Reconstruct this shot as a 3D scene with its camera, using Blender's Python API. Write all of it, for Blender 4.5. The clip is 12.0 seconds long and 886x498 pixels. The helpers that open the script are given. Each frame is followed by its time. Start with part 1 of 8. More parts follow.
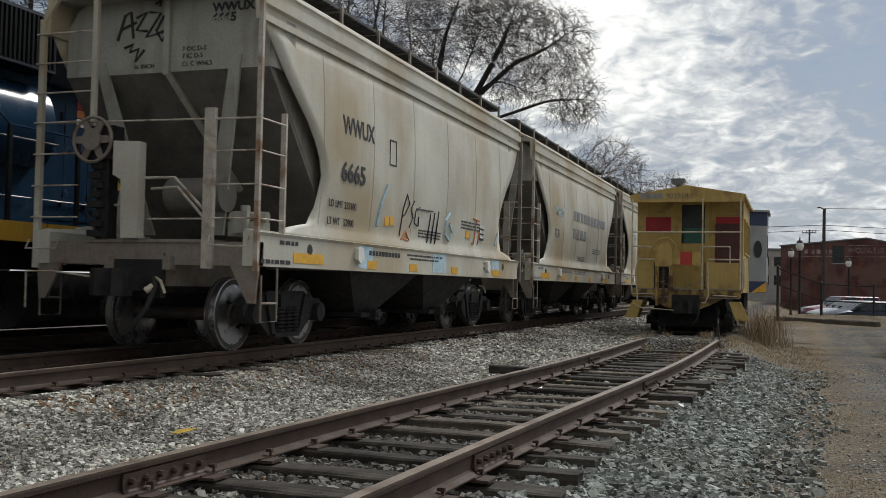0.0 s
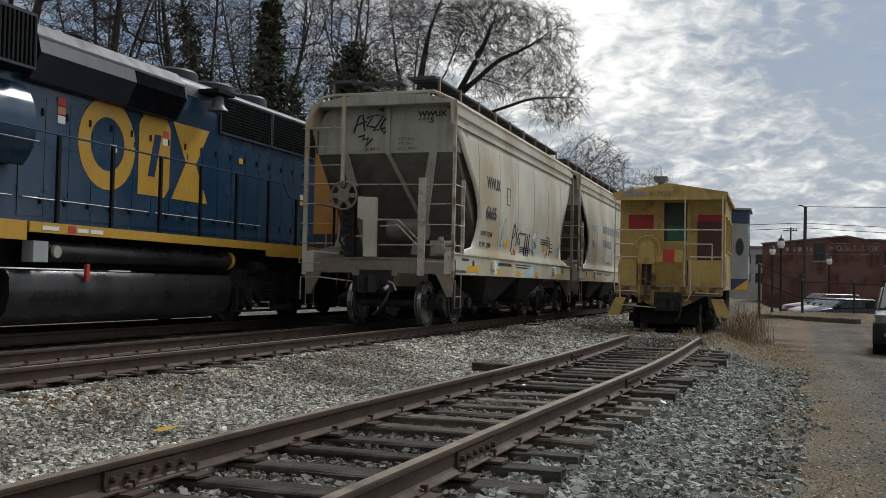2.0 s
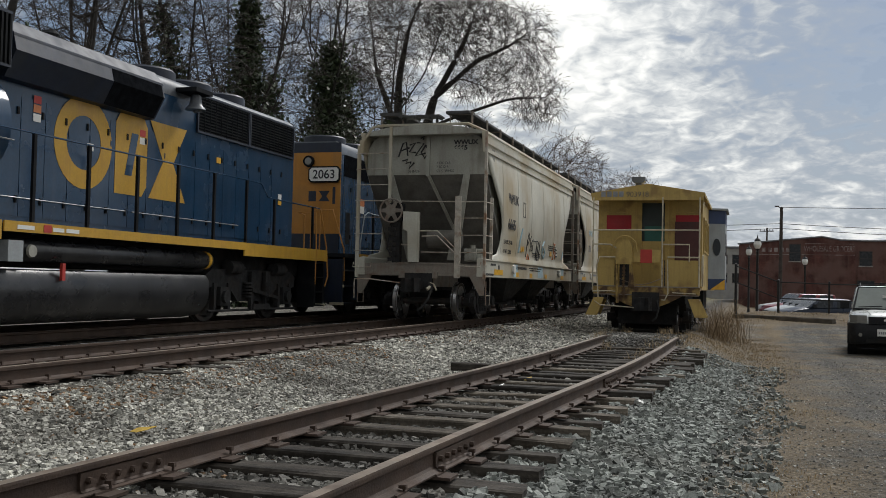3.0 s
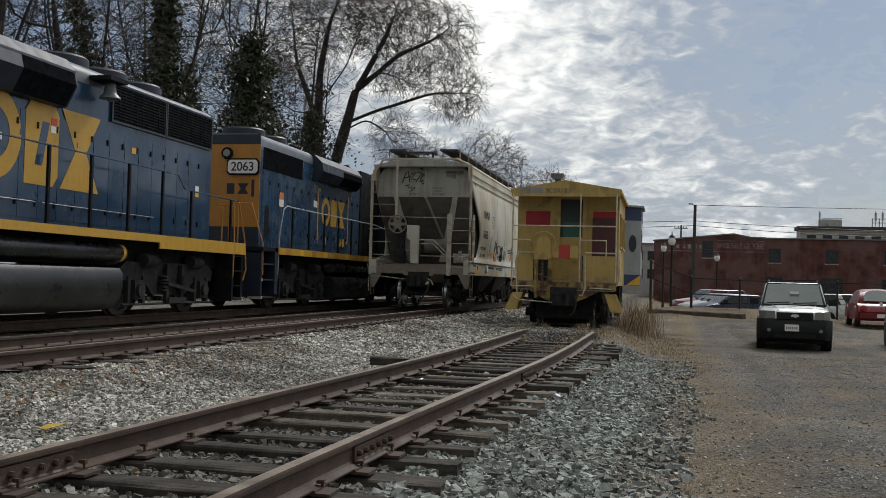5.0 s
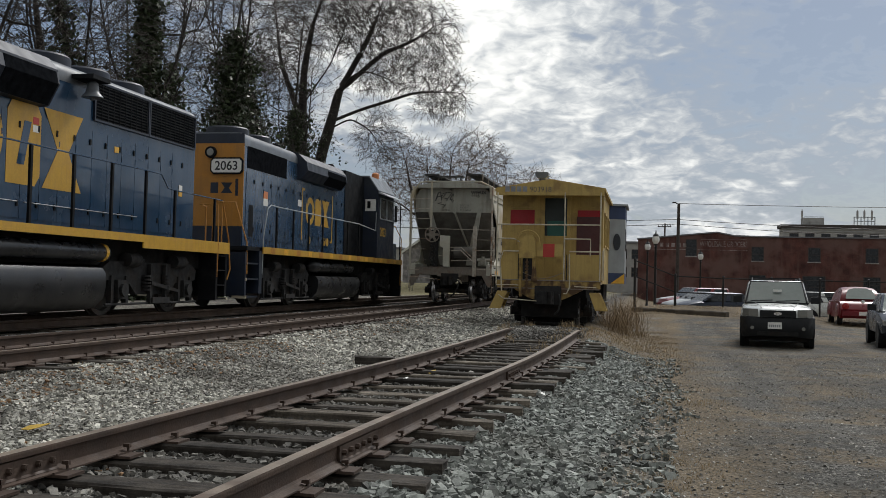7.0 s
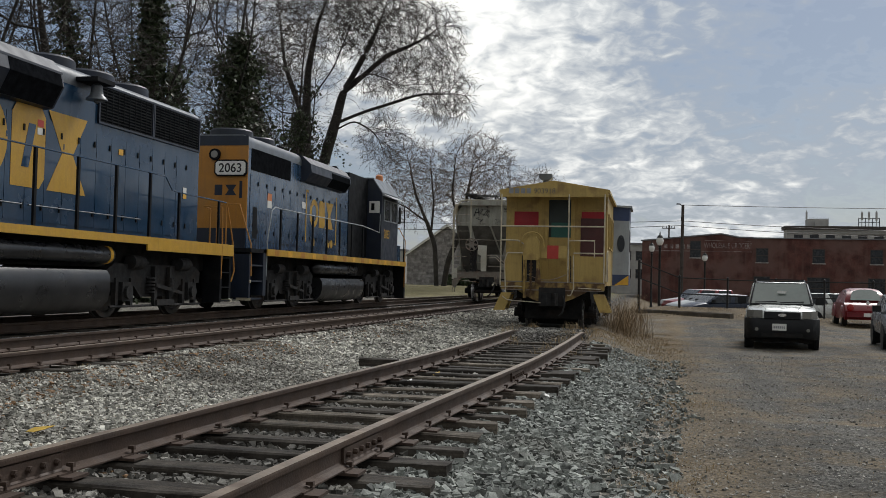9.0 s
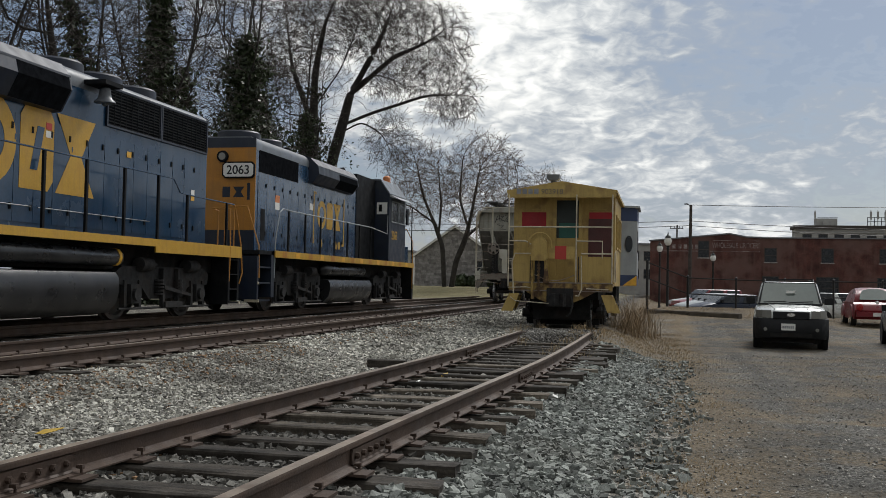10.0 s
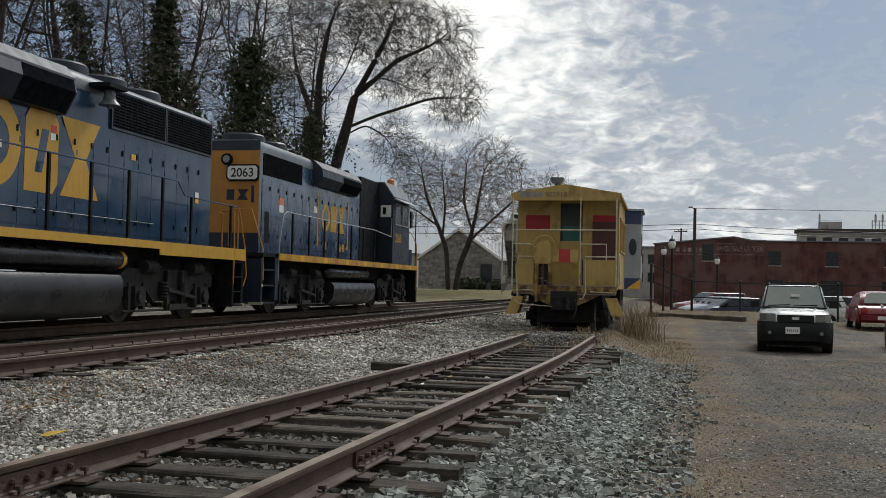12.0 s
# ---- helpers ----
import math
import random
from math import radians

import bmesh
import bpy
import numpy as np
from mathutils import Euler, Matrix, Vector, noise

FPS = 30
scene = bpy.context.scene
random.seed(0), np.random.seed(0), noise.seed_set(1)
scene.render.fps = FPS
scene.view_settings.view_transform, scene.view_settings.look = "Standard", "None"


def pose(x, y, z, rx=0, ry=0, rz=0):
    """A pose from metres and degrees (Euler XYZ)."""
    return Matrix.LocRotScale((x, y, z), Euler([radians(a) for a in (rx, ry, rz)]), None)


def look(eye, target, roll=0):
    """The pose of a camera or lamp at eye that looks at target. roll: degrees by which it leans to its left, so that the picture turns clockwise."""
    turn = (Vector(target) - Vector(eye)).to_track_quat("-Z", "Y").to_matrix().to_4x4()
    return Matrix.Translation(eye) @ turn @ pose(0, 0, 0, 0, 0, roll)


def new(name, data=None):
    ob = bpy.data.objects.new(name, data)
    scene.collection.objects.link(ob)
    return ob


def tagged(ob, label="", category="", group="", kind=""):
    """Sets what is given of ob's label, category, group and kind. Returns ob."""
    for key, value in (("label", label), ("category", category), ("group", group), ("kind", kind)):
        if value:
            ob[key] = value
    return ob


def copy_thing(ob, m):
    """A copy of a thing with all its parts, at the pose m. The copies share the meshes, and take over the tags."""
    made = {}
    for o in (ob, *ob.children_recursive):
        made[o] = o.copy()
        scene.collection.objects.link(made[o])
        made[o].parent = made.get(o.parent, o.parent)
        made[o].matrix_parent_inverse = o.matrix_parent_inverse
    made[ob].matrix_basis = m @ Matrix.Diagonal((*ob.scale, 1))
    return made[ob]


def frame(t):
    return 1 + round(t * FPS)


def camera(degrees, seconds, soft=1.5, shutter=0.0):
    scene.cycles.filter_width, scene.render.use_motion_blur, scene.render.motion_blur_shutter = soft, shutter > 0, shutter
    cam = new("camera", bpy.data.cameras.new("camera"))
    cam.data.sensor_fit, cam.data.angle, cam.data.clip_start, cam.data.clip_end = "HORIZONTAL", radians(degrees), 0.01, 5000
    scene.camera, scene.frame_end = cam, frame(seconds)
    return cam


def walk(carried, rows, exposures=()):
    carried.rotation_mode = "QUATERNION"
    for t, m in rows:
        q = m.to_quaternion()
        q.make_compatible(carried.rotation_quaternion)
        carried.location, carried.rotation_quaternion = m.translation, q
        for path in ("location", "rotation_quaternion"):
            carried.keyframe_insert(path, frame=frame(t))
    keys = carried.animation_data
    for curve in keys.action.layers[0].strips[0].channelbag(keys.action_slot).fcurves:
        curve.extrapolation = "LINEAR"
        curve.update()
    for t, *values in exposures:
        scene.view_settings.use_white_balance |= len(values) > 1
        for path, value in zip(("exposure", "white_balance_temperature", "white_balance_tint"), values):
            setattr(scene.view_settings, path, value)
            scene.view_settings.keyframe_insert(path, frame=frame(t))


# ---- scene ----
import collections

# ---- camera ----
cam = camera(48.0, 12.0, soft=0.65, shutter=0.3)
walk(cam, [
    (0.0, pose(0, 0, 1.55, 92.13, -1.17, 19.39)),
    (0.5, pose(0, 0, 1.55, 92.08, -1.09, 18.19)),
    (1.0, pose(0, 0, 1.55, 91.98, -1.13, 19.90)),
    (1.5, pose(0, 0, 1.55, 92.04, -1.16, 19.48)),
    (2.0, pose(0, 0, 1.55, 92.00, -1.19, 18.43)),
    (2.5, pose(0, 0, 1.55, 91.96, -1.17, 17.99)),
    (3.0, pose(0, 0, 1.55, 92.02, -1.23, 17.20)),
    (5.0, pose(0, 0, 1.55, 91.81, -1.51, 12.60)),
    (5.5, pose(0, 0, 1.55, 91.77, -1.46, 11.99)),
    (6.0, pose(0, 0, 1.55, 91.81, -1.30, 11.52)),
    (6.5, pose(0, 0, 1.55, 91.82, -1.25, 11.20)),
    (7.0, pose(0, 0, 1.55, 91.77, -1.36, 11.72)),
    (9.0, pose(0, 0, 1.55, 91.87, -1.29, 11.95)),
    (9.5, pose(0, 0, 1.55, 91.91, -1.26, 11.80)),
    (10.0, pose(0, 0, 1.55, 91.92, -1.08, 12.40)),
    (10.5, pose(0, 0, 1.55, 91.88, -1.03, 12.30)),
    (11.0, pose(0, 0, 1.55, 91.99, -0.99, 12.26)),
    (11.5, pose(0, 0, 1.55, 92.02, -1.03, 12.73)),
    (12.0, pose(0, 0, 1.55, 92.08, -1.16, 12.62))
])

# ---- sky and sun ----
SUN_EL, SUN_AZ = radians(44), radians(19)      # azimuth from +y towards +x


def make_world():
    w = bpy.data.worlds.new("overcast_sky")
    scene.world = w
    w.use_nodes = True
    nt = w.node_tree
    nt.nodes.clear()
    N, L = nt.nodes.new, nt.links.new
    out = N("ShaderNodeOutputWorld")
    sky = N("ShaderNodeTexSky")
    sky.sky_type, sky.sun_disc = "NISHITA", False
    sky.sun_elevation, sky.sun_rotation = SUN_EL, SUN_AZ
    blue = N("ShaderNodeBackground")
    blue.inputs[1].default_value = 0.10
    L(sky.outputs[0], blue.inputs[0])
    tc = N("ShaderNodeTexCoord")
    sep = N("ShaderNodeSeparateXYZ")
    L(tc.outputs["Generated"], sep.inputs[0])

    def math_node(op, a, b):
        m = N("ShaderNodeMath")
        m.operation = op
        for i, v in enumerate((a, b)):
            if isinstance(v, (int, float)):
                m.inputs[i].default_value = v
            else:
                L(v, m.inputs[i])
        return m.outputs[0]

    up = math_node("ADD", math_node("MAXIMUM", sep.outputs[2], 0.0), 0.32)
    com = N("ShaderNodeCombineXYZ")
    L(math_node("DIVIDE", sep.outputs[0], up), com.inputs[0])
    L(math_node("DIVIDE", sep.outputs[1], up), com.inputs[1])

    def noise_node(scale, detail, rough, dist, offset):
        mp = N("ShaderNodeMapping")
        mp.inputs["Location"].default_value = offset
        L(com.outputs[0], mp.inputs["Vector"])
        n = N("ShaderNodeTexNoise")
        n.inputs["Scale"].default_value, n.inputs["Detail"].default_value = scale, detail
        n.inputs["Roughness"].default_value, n.inputs["Distortion"].default_value = rough, dist
        L(mp.outputs[0], n.inputs["Vector"])
        return n.outputs["Fac"]

    def ramp(fac, stops):
        r = N("ShaderNodeValToRGB")
        els = r.color_ramp.elements
        while len(els) < len(stops):
            els.new(0.5)
        for e, (p, c) in zip(els, stops):
            e.position, e.color = p, (*c, 1)
        L(fac, r.inputs[0])
        return r.outputs[0]

    big = noise_node(1.3, 4, 0.5, 0.4, (4.2, 1.3, 0))
    cells = noise_node(13.0, 2.5, 0.5, 0.9, (0.3, 2.1, 0))
    fine = noise_node(34.0, 6, 0.6, 0.6, (1.7, 0.4, 0))
    mix = math_node("ADD", math_node("MULTIPLY", big, 0.56), math_node("ADD", math_node("MULTIPLY", cells, 0.29), math_node("MULTIPLY", fine, 0.15)))
    # the layer is thickest and whitest before the sun, and thins to blue-grey beside it
    veil = N("ShaderNodeVectorMath")
    veil.operation = "DOT_PRODUCT"
    L(tc.outputs["Generated"], veil.inputs[0])
    veil.inputs[1].default_value = (-0.135, 0.955, 0.265)
    thick = ramp(veil.outputs["Value"], [(0.45, (0.47, 0.47, 0.47)), (0.80, (0.41, 0.41, 0.41)), (0.94, (0.35, 0.35, 0.35)), (0.968, (0.365, 0.365, 0.365)), (0.988, (0.465, 0.465, 0.465)), (0.998, (0.515, 0.515, 0.515))])
    mix = math_node("ADD", mix, math_node("SUBTRACT", thick, 0.5))
    cloud_col = ramp(mix, [(0.29, (0.26, 0.33, 0.45)), (0.38, (0.46, 0.525, 0.62)), (0.45, (0.80, 0.845, 0.88)), (0.54, (1.46, 1.46, 1.41))])
    cover = ramp(mix, [(0.31, (0.65, 0.65, 0.65)), (0.42, (1, 1, 1))])
    cloud = N("ShaderNodeBackground")
    L(cloud_col, cloud.inputs[0])
    # clouds glow round the veiled sun and grow duller away from it
    dot = N("ShaderNodeVectorMath")
    dot.operation = "DOT_PRODUCT"
    L(tc.outputs["Generated"], dot.inputs[0])
    dot.inputs[1].default_value = (math.sin(SUN_AZ) * math.cos(SUN_EL), math.cos(SUN_AZ) * math.cos(SUN_EL), math.sin(SUN_EL))
    glow = N("ShaderNodeMapRange")
    glow.inputs["From Min"].default_value, glow.inputs["From Max"].default_value = 0.1, 0.98
    glow.inputs["To Min"].default_value, glow.inputs["To Max"].default_value = 0.44, 0.90
    glow.interpolation_type = "SMOOTHSTEP"
    L(dot.outputs["Value"], glow.inputs["Value"])
    L(glow.outputs[0], cloud.inputs[1])
    ms = N("ShaderNodeMixShader")
    L(cover, ms.inputs[0])
    L(blue.outputs[0], ms.inputs[1])
    L(cloud.outputs[0], ms.inputs[2])
    L(ms.outputs[0], out.inputs[0])


make_world()
sun_data = bpy.data.lights.new("sun", "SUN")
sun_data.energy, sun_data.angle, sun_data.color = 2.3, radians(16), (1.0, 0.98, 0.95)
sun = new("sun", sun_data)
sun_dir = Vector((math.sin(SUN_AZ) * math.cos(SUN_EL), math.cos(SUN_AZ) * math.cos(SUN_EL), math.sin(SUN_EL)))
sun.matrix_world = look(sun_dir * 60, (0, 0, 0))
scene.view_settings.exposure = -0.15


# ---- materials ----
def mat(name, col, rough=0.6, metal=0.0, var=0.25, scale=6.0, fine=60.0, bump=0.15, dirt=None, dirt_amt=0.0, dirt_scale=1.5, streak=0.0,
        island=0.0, spec=0.5, per_object=0.0, dirt_lo=0.5, dirt_hi=0.68, grain=None):
    """Base colour varied at two scales, with optional stains, rain streaks and per-piece change."""
    m = bpy.data.materials.new(name)
    m.use_nodes = True
    nt = m.node_tree
    N, L = nt.nodes.new, nt.links.new
    b = nt.nodes["Principled BSDF"]
    b.inputs["Roughness"].default_value, b.inputs["Metallic"].default_value = rough, metal
    b.inputs["Specular IOR Level"].default_value = spec
    tc = N("ShaderNodeTexCoord")

    def noise_fac(s, detail=5, squash=None):
        n = N("ShaderNodeTexNoise")
        n.inputs["Scale"].default_value, n.inputs["Detail"].default_value = s, detail
        if squash:
            mp = N("ShaderNodeMapping")
            mp.inputs["Scale"].default_value = squash
            L(tc.outputs["Object"], mp.inputs["Vector"])
            L(mp.outputs[0], n.inputs["Vector"])
        else:
            L(tc.outputs["Object"], n.inputs["Vector"])
        return n.outputs["Fac"]

    def scaled(fac, lo, hi):
        r = N("ShaderNodeMapRange")
        r.inputs["From Min"].default_value, r.inputs["From Max"].default_value = 0.3, 0.7
        r.inputs["To Min"].default_value, r.inputs["To Max"].default_value = lo, hi
        L(fac, r.inputs["Value"])
        return r.outputs[0]

    def times(colour, fac):
        x = N("ShaderNodeVectorMath")
        x.operation = "SCALE"
        L(colour, x.inputs[0])
        L(fac, x.inputs["Scale"])
        return x.outputs[0]

    rgb = N("ShaderNodeRGB")
    rgb.outputs[0].default_value = (*col, 1)
    c = times(rgb.outputs[0], scaled(noise_fac(scale), 1 - var, 1 + var))
    f = noise_fac(fine, 4)
    c = times(c, scaled(f, 1 - var * 0.6, 1 + var * 0.6))
    if grain:
        c = times(c, scaled(noise_fac(1.0, 5, grain), 0.35, 1.9))
    if island:
        g = N("ShaderNodeNewGeometry")
        r = N("ShaderNodeMapRange")
        r.inputs["To Min"].default_value, r.inputs["To Max"].default_value = 1 - island, 1 + island
        L(g.outputs["Random Per Island"], r.inputs["Value"])
        c = times(c, r.outputs[0])
    if per_object:
        g = N("ShaderNodeObjectInfo")
        r = N("ShaderNodeMapRange")
        r.inputs["To Min"].default_value, r.inputs["To Max"].default_value = 1 - per_object, 1 + per_object
        L(g.outputs["Random"], r.inputs["Value"])
        c = times(c, r.outputs[0])
    if dirt:
        for squash, amt, lo, hi in ((None, dirt_amt, dirt_lo, dirt_hi), ((7, 7, 0.5), streak, 0.48, 0.75)):
            if not amt:
                continue
            r = N("ShaderNodeMapRange")
            r.inputs["From Min"].default_value, r.inputs["From Max"].default_value = lo, hi
            r.inputs["To Max"].default_value = amt
            L(noise_fac(dirt_scale, 6, squash), r.inputs["Value"])
            x = N("ShaderNodeMix")
            x.data_type = "RGBA"
            L(r.outputs[0], x.inputs["Factor"])
            L(c, x.inputs["A"])
            x.inputs["B"].default_value = (*dirt, 1)
            c = x.outputs["Result"]
    L(c, b.inputs["Base Color"])
    L(scaled(noise_fac(scale * 1.7), max(rough - 0.12, 0.02), min(rough + 0.12, 1)), b.inputs["Roughness"])
    if bump:
        bp = N("ShaderNodeBump")
        bp.inputs["Strength"].default_value, bp.inputs["Distance"].default_value = bump, 0.01
        L(f, bp.inputs["Height"])
        L(bp.outputs[0], b.inputs["Normal"])
    return m


def glass(name, col, rough=0.05):
    m = mat(name, col, rough, 0, 0.08, 2, 12, 0, spec=0.8)
    return m


RUST = (0.14, 0.07, 0.04)
GRIME = (0.05, 0.045, 0.04)
M = dict(
    # side grey raised, ends lowered: backlight is partly in these two colours
    hopper=mat("hopper_paint", (0.555, 0.545, 0.475), 0.6, 0, 0.12, 0.8, 25, 0.08, (0.36, 0.27, 0.14), 0.75, 0.5, 0.3, dirt_lo=0.46, dirt_hi=0.66),
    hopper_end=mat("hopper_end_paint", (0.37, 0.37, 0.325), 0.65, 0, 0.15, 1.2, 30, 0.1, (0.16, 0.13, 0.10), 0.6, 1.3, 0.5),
    # the car's grey with the overhang's shade put into the colour, plus grime
    hopper_slope=mat("hopper_shaded_paint", (0.165, 0.158, 0.142), 0.75, 0, 0.2, 1.5, 30, 0.1, (0.07, 0.06, 0.05), 0.6, 1.6, 0.3),
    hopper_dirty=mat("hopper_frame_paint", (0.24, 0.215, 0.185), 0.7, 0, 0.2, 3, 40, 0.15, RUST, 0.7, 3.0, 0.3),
    rusty_rail=mat("rusty_ladder_steel", (0.46, 0.42, 0.36), 0.7, 0, 0.25, 8, 50, 0.15, (0.22, 0.10, 0.04), 0.9, 3.5),
    truck=mat("truck_cast_steel", (0.026, 0.026, 0.027), 0.75, 0, 0.35, 6, 60, 0.3, (0.045, 0.034, 0.028), 0.5, 4, spec=0.2),
    wheel=mat("wheel_steel", (0.045, 0.042, 0.040), 0.6, 0.2, 0.2, 4, 40, 0.05, RUST, 0.3, 4),
    wheel_rim=mat("worn_wheel_rim", (0.42, 0.42, 0.43), 0.3, 0.95, 0.08, 3, 30, 0.0),
    underframe=mat("underframe_black", (0.018, 0.018, 0.018), 0.85, 0, 0.4, 4, 50, 0.3, (0.05, 0.035, 0.028), 0.3, 3, spec=0.15),
    grating=mat("walkway_grating", (0.07, 0.07, 0.07), 0.7, 0.2, 0.3, 5, 60, 0.2),
    loco_blue=mat("loco_blue_paint", (0.013, 0.046, 0.098), 0.2, 0, 0.18, 0.9, 20, 0.03, (0.045, 0.068, 0.11), 0.6, 0.9, 0.35, spec=0.55),
    # loco blue made paler, with streaks, to put sky sheen into the colour
    loco_sheen=mat("sheen_loco_blue_paint", (0.018, 0.055, 0.115), 0.19, 0, 0.2, 1.1, 20, 0.03, (0.085, 0.115, 0.165), 0.75, 1.3, 0.65, spec=0.9),
    loco_gray=mat("loco_roof_grey", (0.115, 0.13, 0.148), 0.4, 0, 0.2, 1.5, 30, 0.05, (0.07, 0.07, 0.075), 0.5, 1.2, 0.2),
    loco_yellow=mat("loco_yellow_paint", (0.52, 0.30, 0.03), 0.45, 0, 0.12, 2, 30, 0.05, (0.35, 0.19, 0.04), 0.5, 2.0, 0.4),
    loco_orange=mat("loco_end_yellow", (0.46, 0.20, 0.025), 0.5, 0, 0.14, 1.5, 30, 0.05, (0.25, 0.13, 0.04), 0.5, 1.5, 0.4),
    loco_dark=mat("loco_dark_blue", (0.009, 0.016, 0.034), 0.5, 0, 0.25, 2, 30, 0.05, (0.03, 0.035, 0.04), 0.5, 1.5, 0.3),
    loco_black=mat("loco_black", (0.010, 0.011, 0.013), 0.6, 0, 0.3, 2, 40, 0.1, (0.03, 0.03, 0.03), 0.4, 3, spec=0.08),
    tank=mat("fuel_tank_black", (0.02, 0.021, 0.024), 0.32, 0.1, 0.3, 1.5, 30, 0.05, (0.05, 0.05, 0.05), 0.6, 1.5, 0.2),
    grille=mat("radiator_mesh", (0.010, 0.011, 0.013), 0.85, 0, 0.35, 8, 90, 0.1, spec=0.0),
    white=mat("white_decal", (0.75, 0.75, 0.72), 0.5, 0, 0.06, 6, 40, 0.02),
    red=mat("red_decal", (0.45, 0.04, 0.03), 0.5, 0, 0.1, 6, 40, 0.02),
    orange=mat("orange_decal", (0.58, 0.20, 0.07), 0.5, 0, 0.1, 6, 40, 0.02),
    ink=mat("black_lettering", (0.025, 0.025, 0.028), 0.6, 0, 0.2, 8, 40, 0.02),
    ink_dim=mat("worn_dark_lettering", (0.10, 0.10, 0.10), 0.6, 0, 0.2, 8, 40, 0.02),
    ink_grey=mat("faded_lettering", (0.24, 0.25, 0.27), 0.6, 0, 0.2, 8, 40, 0.02),
    chalk_blue=mat("faded_blue_spray", (0.42, 0.58, 0.66), 0.8, 0, 0.2, 5, 40, 0.02),
    reflector=mat("yellow_reflector", (0.72, 0.40, 0.04), 0.4, 0, 0.12, 8, 60, 0.02),
    caboose=mat("caboose_yellow_paint", (0.46, 0.325, 0.10), 0.6, 0, 0.12, 1.3, 30, 0.08, (0.19, 0.11, 0.045), 0.6, 2.4, 0.3, dirt_lo=0.54, dirt_hi=0.68),
    caboose_rust=mat("rusted_caboose_paint", (0.36, 0.245, 0.075), 0.75, 0, 0.25, 3, 30, 0.25, (0.085, 0.045, 0.024), 0.95, 3.2, 0.5, dirt_lo=0.43, dirt_hi=0.56),
    caboose_blue=mat("caboose_blue_paint", (0.03, 0.05, 0.12), 0.5, 0, 0.15, 2, 30, 0.05),
    caboose_grey=mat("caboose_grey_paint", (0.34, 0.37, 0.39), 0.55, 0, 0.15, 1.5, 30, 0.05, (0.2, 0.2, 0.19), 0.5, 1.5, 0.3),
    caboose_red=mat("caboose_red_panel", (0.34, 0.010, 0.018), 0.55, 0, 0.15, 3, 30, 0.05),
    caboose_maroon=mat("caboose_maroon_panel", (0.075, 0.022, 0.022), 0.6, 0, 0.2, 3, 30, 0.05),
    caboose_green=mat("caboose_green_panel", (0.015, 0.10, 0.08), 0.5, 0, 0.2, 2, 30, 0.05),
    caboose_dark=mat("caboose_dark_door", (0.018, 0.03, 0.028), 0.5, 0, 0.25, 2, 30, 0.05),
    cream=mat("cream_handrail", (0.55, 0.50, 0.38), 0.55, 0, 0.15, 6, 50, 0.05, RUST, 0.4, 5),
    rail=mat("rail_rust", (0.066, 0.042, 0.030), 0.75, 0.15, 0.25, 3, 60, 0.3, (0.05, 0.035, 0.03), 0.5, 4, 0),
    rail_top=mat("worn_rail_head", (0.23, 0.185, 0.145), 0.5, 0.25, 0.25, 3, 60, 0.1, (0.10, 0.06, 0.04), 0.6, 5),
    rail_shine=mat("polished_rail_head", (0.45, 0.45, 0.46), 0.25, 0.9, 0.15, 3, 60, 0.05),
    tie=mat("creosoted_tie", (0.034, 0.029, 0.024), 0.85, 0, 0.45, 5, 45, 0.6, (0.11, 0.098, 0.084), 0.45, 3.5, 0, per_object=0.4, grain=(1.2, 30, 30), spec=0.25),
    tie_pale=mat("weathered_tie", (0.105, 0.09, 0.072), 0.9, 0, 0.4, 5, 45, 0.7, (0.05, 0.04, 0.033), 0.6, 3.5, 0, per_object=0.35, grain=(1.2, 30, 30), spec=0.25),
    stone=mat("grey_ballast_stone", (0.39, 0.38, 0.338), 0.85, 0, 0.3, 20, 120, 0.3, (0.07, 0.062, 0.052), 0.7, 0.55, 0, island=0.78, dirt_lo=0.48, dirt_hi=0.62),
    crib=mat("dirty_crib_stone", (0.20, 0.192, 0.172), 0.85, 0, 0.3, 20, 120, 0.3, (0.04, 0.036, 0.031), 0.8, 0.9, 0, island=0.75, dirt_lo=0.45, dirt_hi=0.6),
    stone_blue=mat("blue_grey_ballast", (0.20, 0.212, 0.195), 0.85, 0, 0.3, 20, 120, 0.3, (0.10, 0.095, 0.08), 0.5, 0.8, 0, island=0.78),
    pebble=mat("dusty_pebbles", (0.30, 0.285, 0.26), 0.9, 0, 0.3, 20, 120, 0.3, island=0.7),
    litter=mat("brown_leaf_litter", (0.21, 0.125, 0.065), 0.85, 0, 0.3, 20, 80, 0.1, island=0.5),
    leaf=mat("dry_yellow_leaf", (0.55, 0.36, 0.06), 0.7, 0, 0.2, 20, 80, 0.1),
    dry=mat("dry_grass", (0.34, 0.255, 0.15), 0.85, 0, 0.25, 10, 60, 0.1, island=0.35),
    weed=mat("dry_weed_stalks", (0.26, 0.19, 0.115), 0.85, 0, 0.25, 10, 60, 0.1, island=0.35),
    bark=mat("tree_bark", (0.038, 0.034, 0.030), 0.9, 0, 0.35, 3, 30, 0.5, (0.07, 0.064, 0.056), 0.5, 2),
    twig_brown=mat("brown_twigs", (0.125, 0.095, 0.078), 0.9, 0, 0.2, 5, 30, 0.1, island=0.25),
    twig=mat("twigs", (0.060, 0.050, 0.044), 0.9, 0, 0.2, 5, 30, 0.1, island=0.25),
    ivy=mat("ivy_leaves", (0.040, 0.058, 0.024), 0.5, 0, 0.25, 6, 40, 0.1, island=0.45),
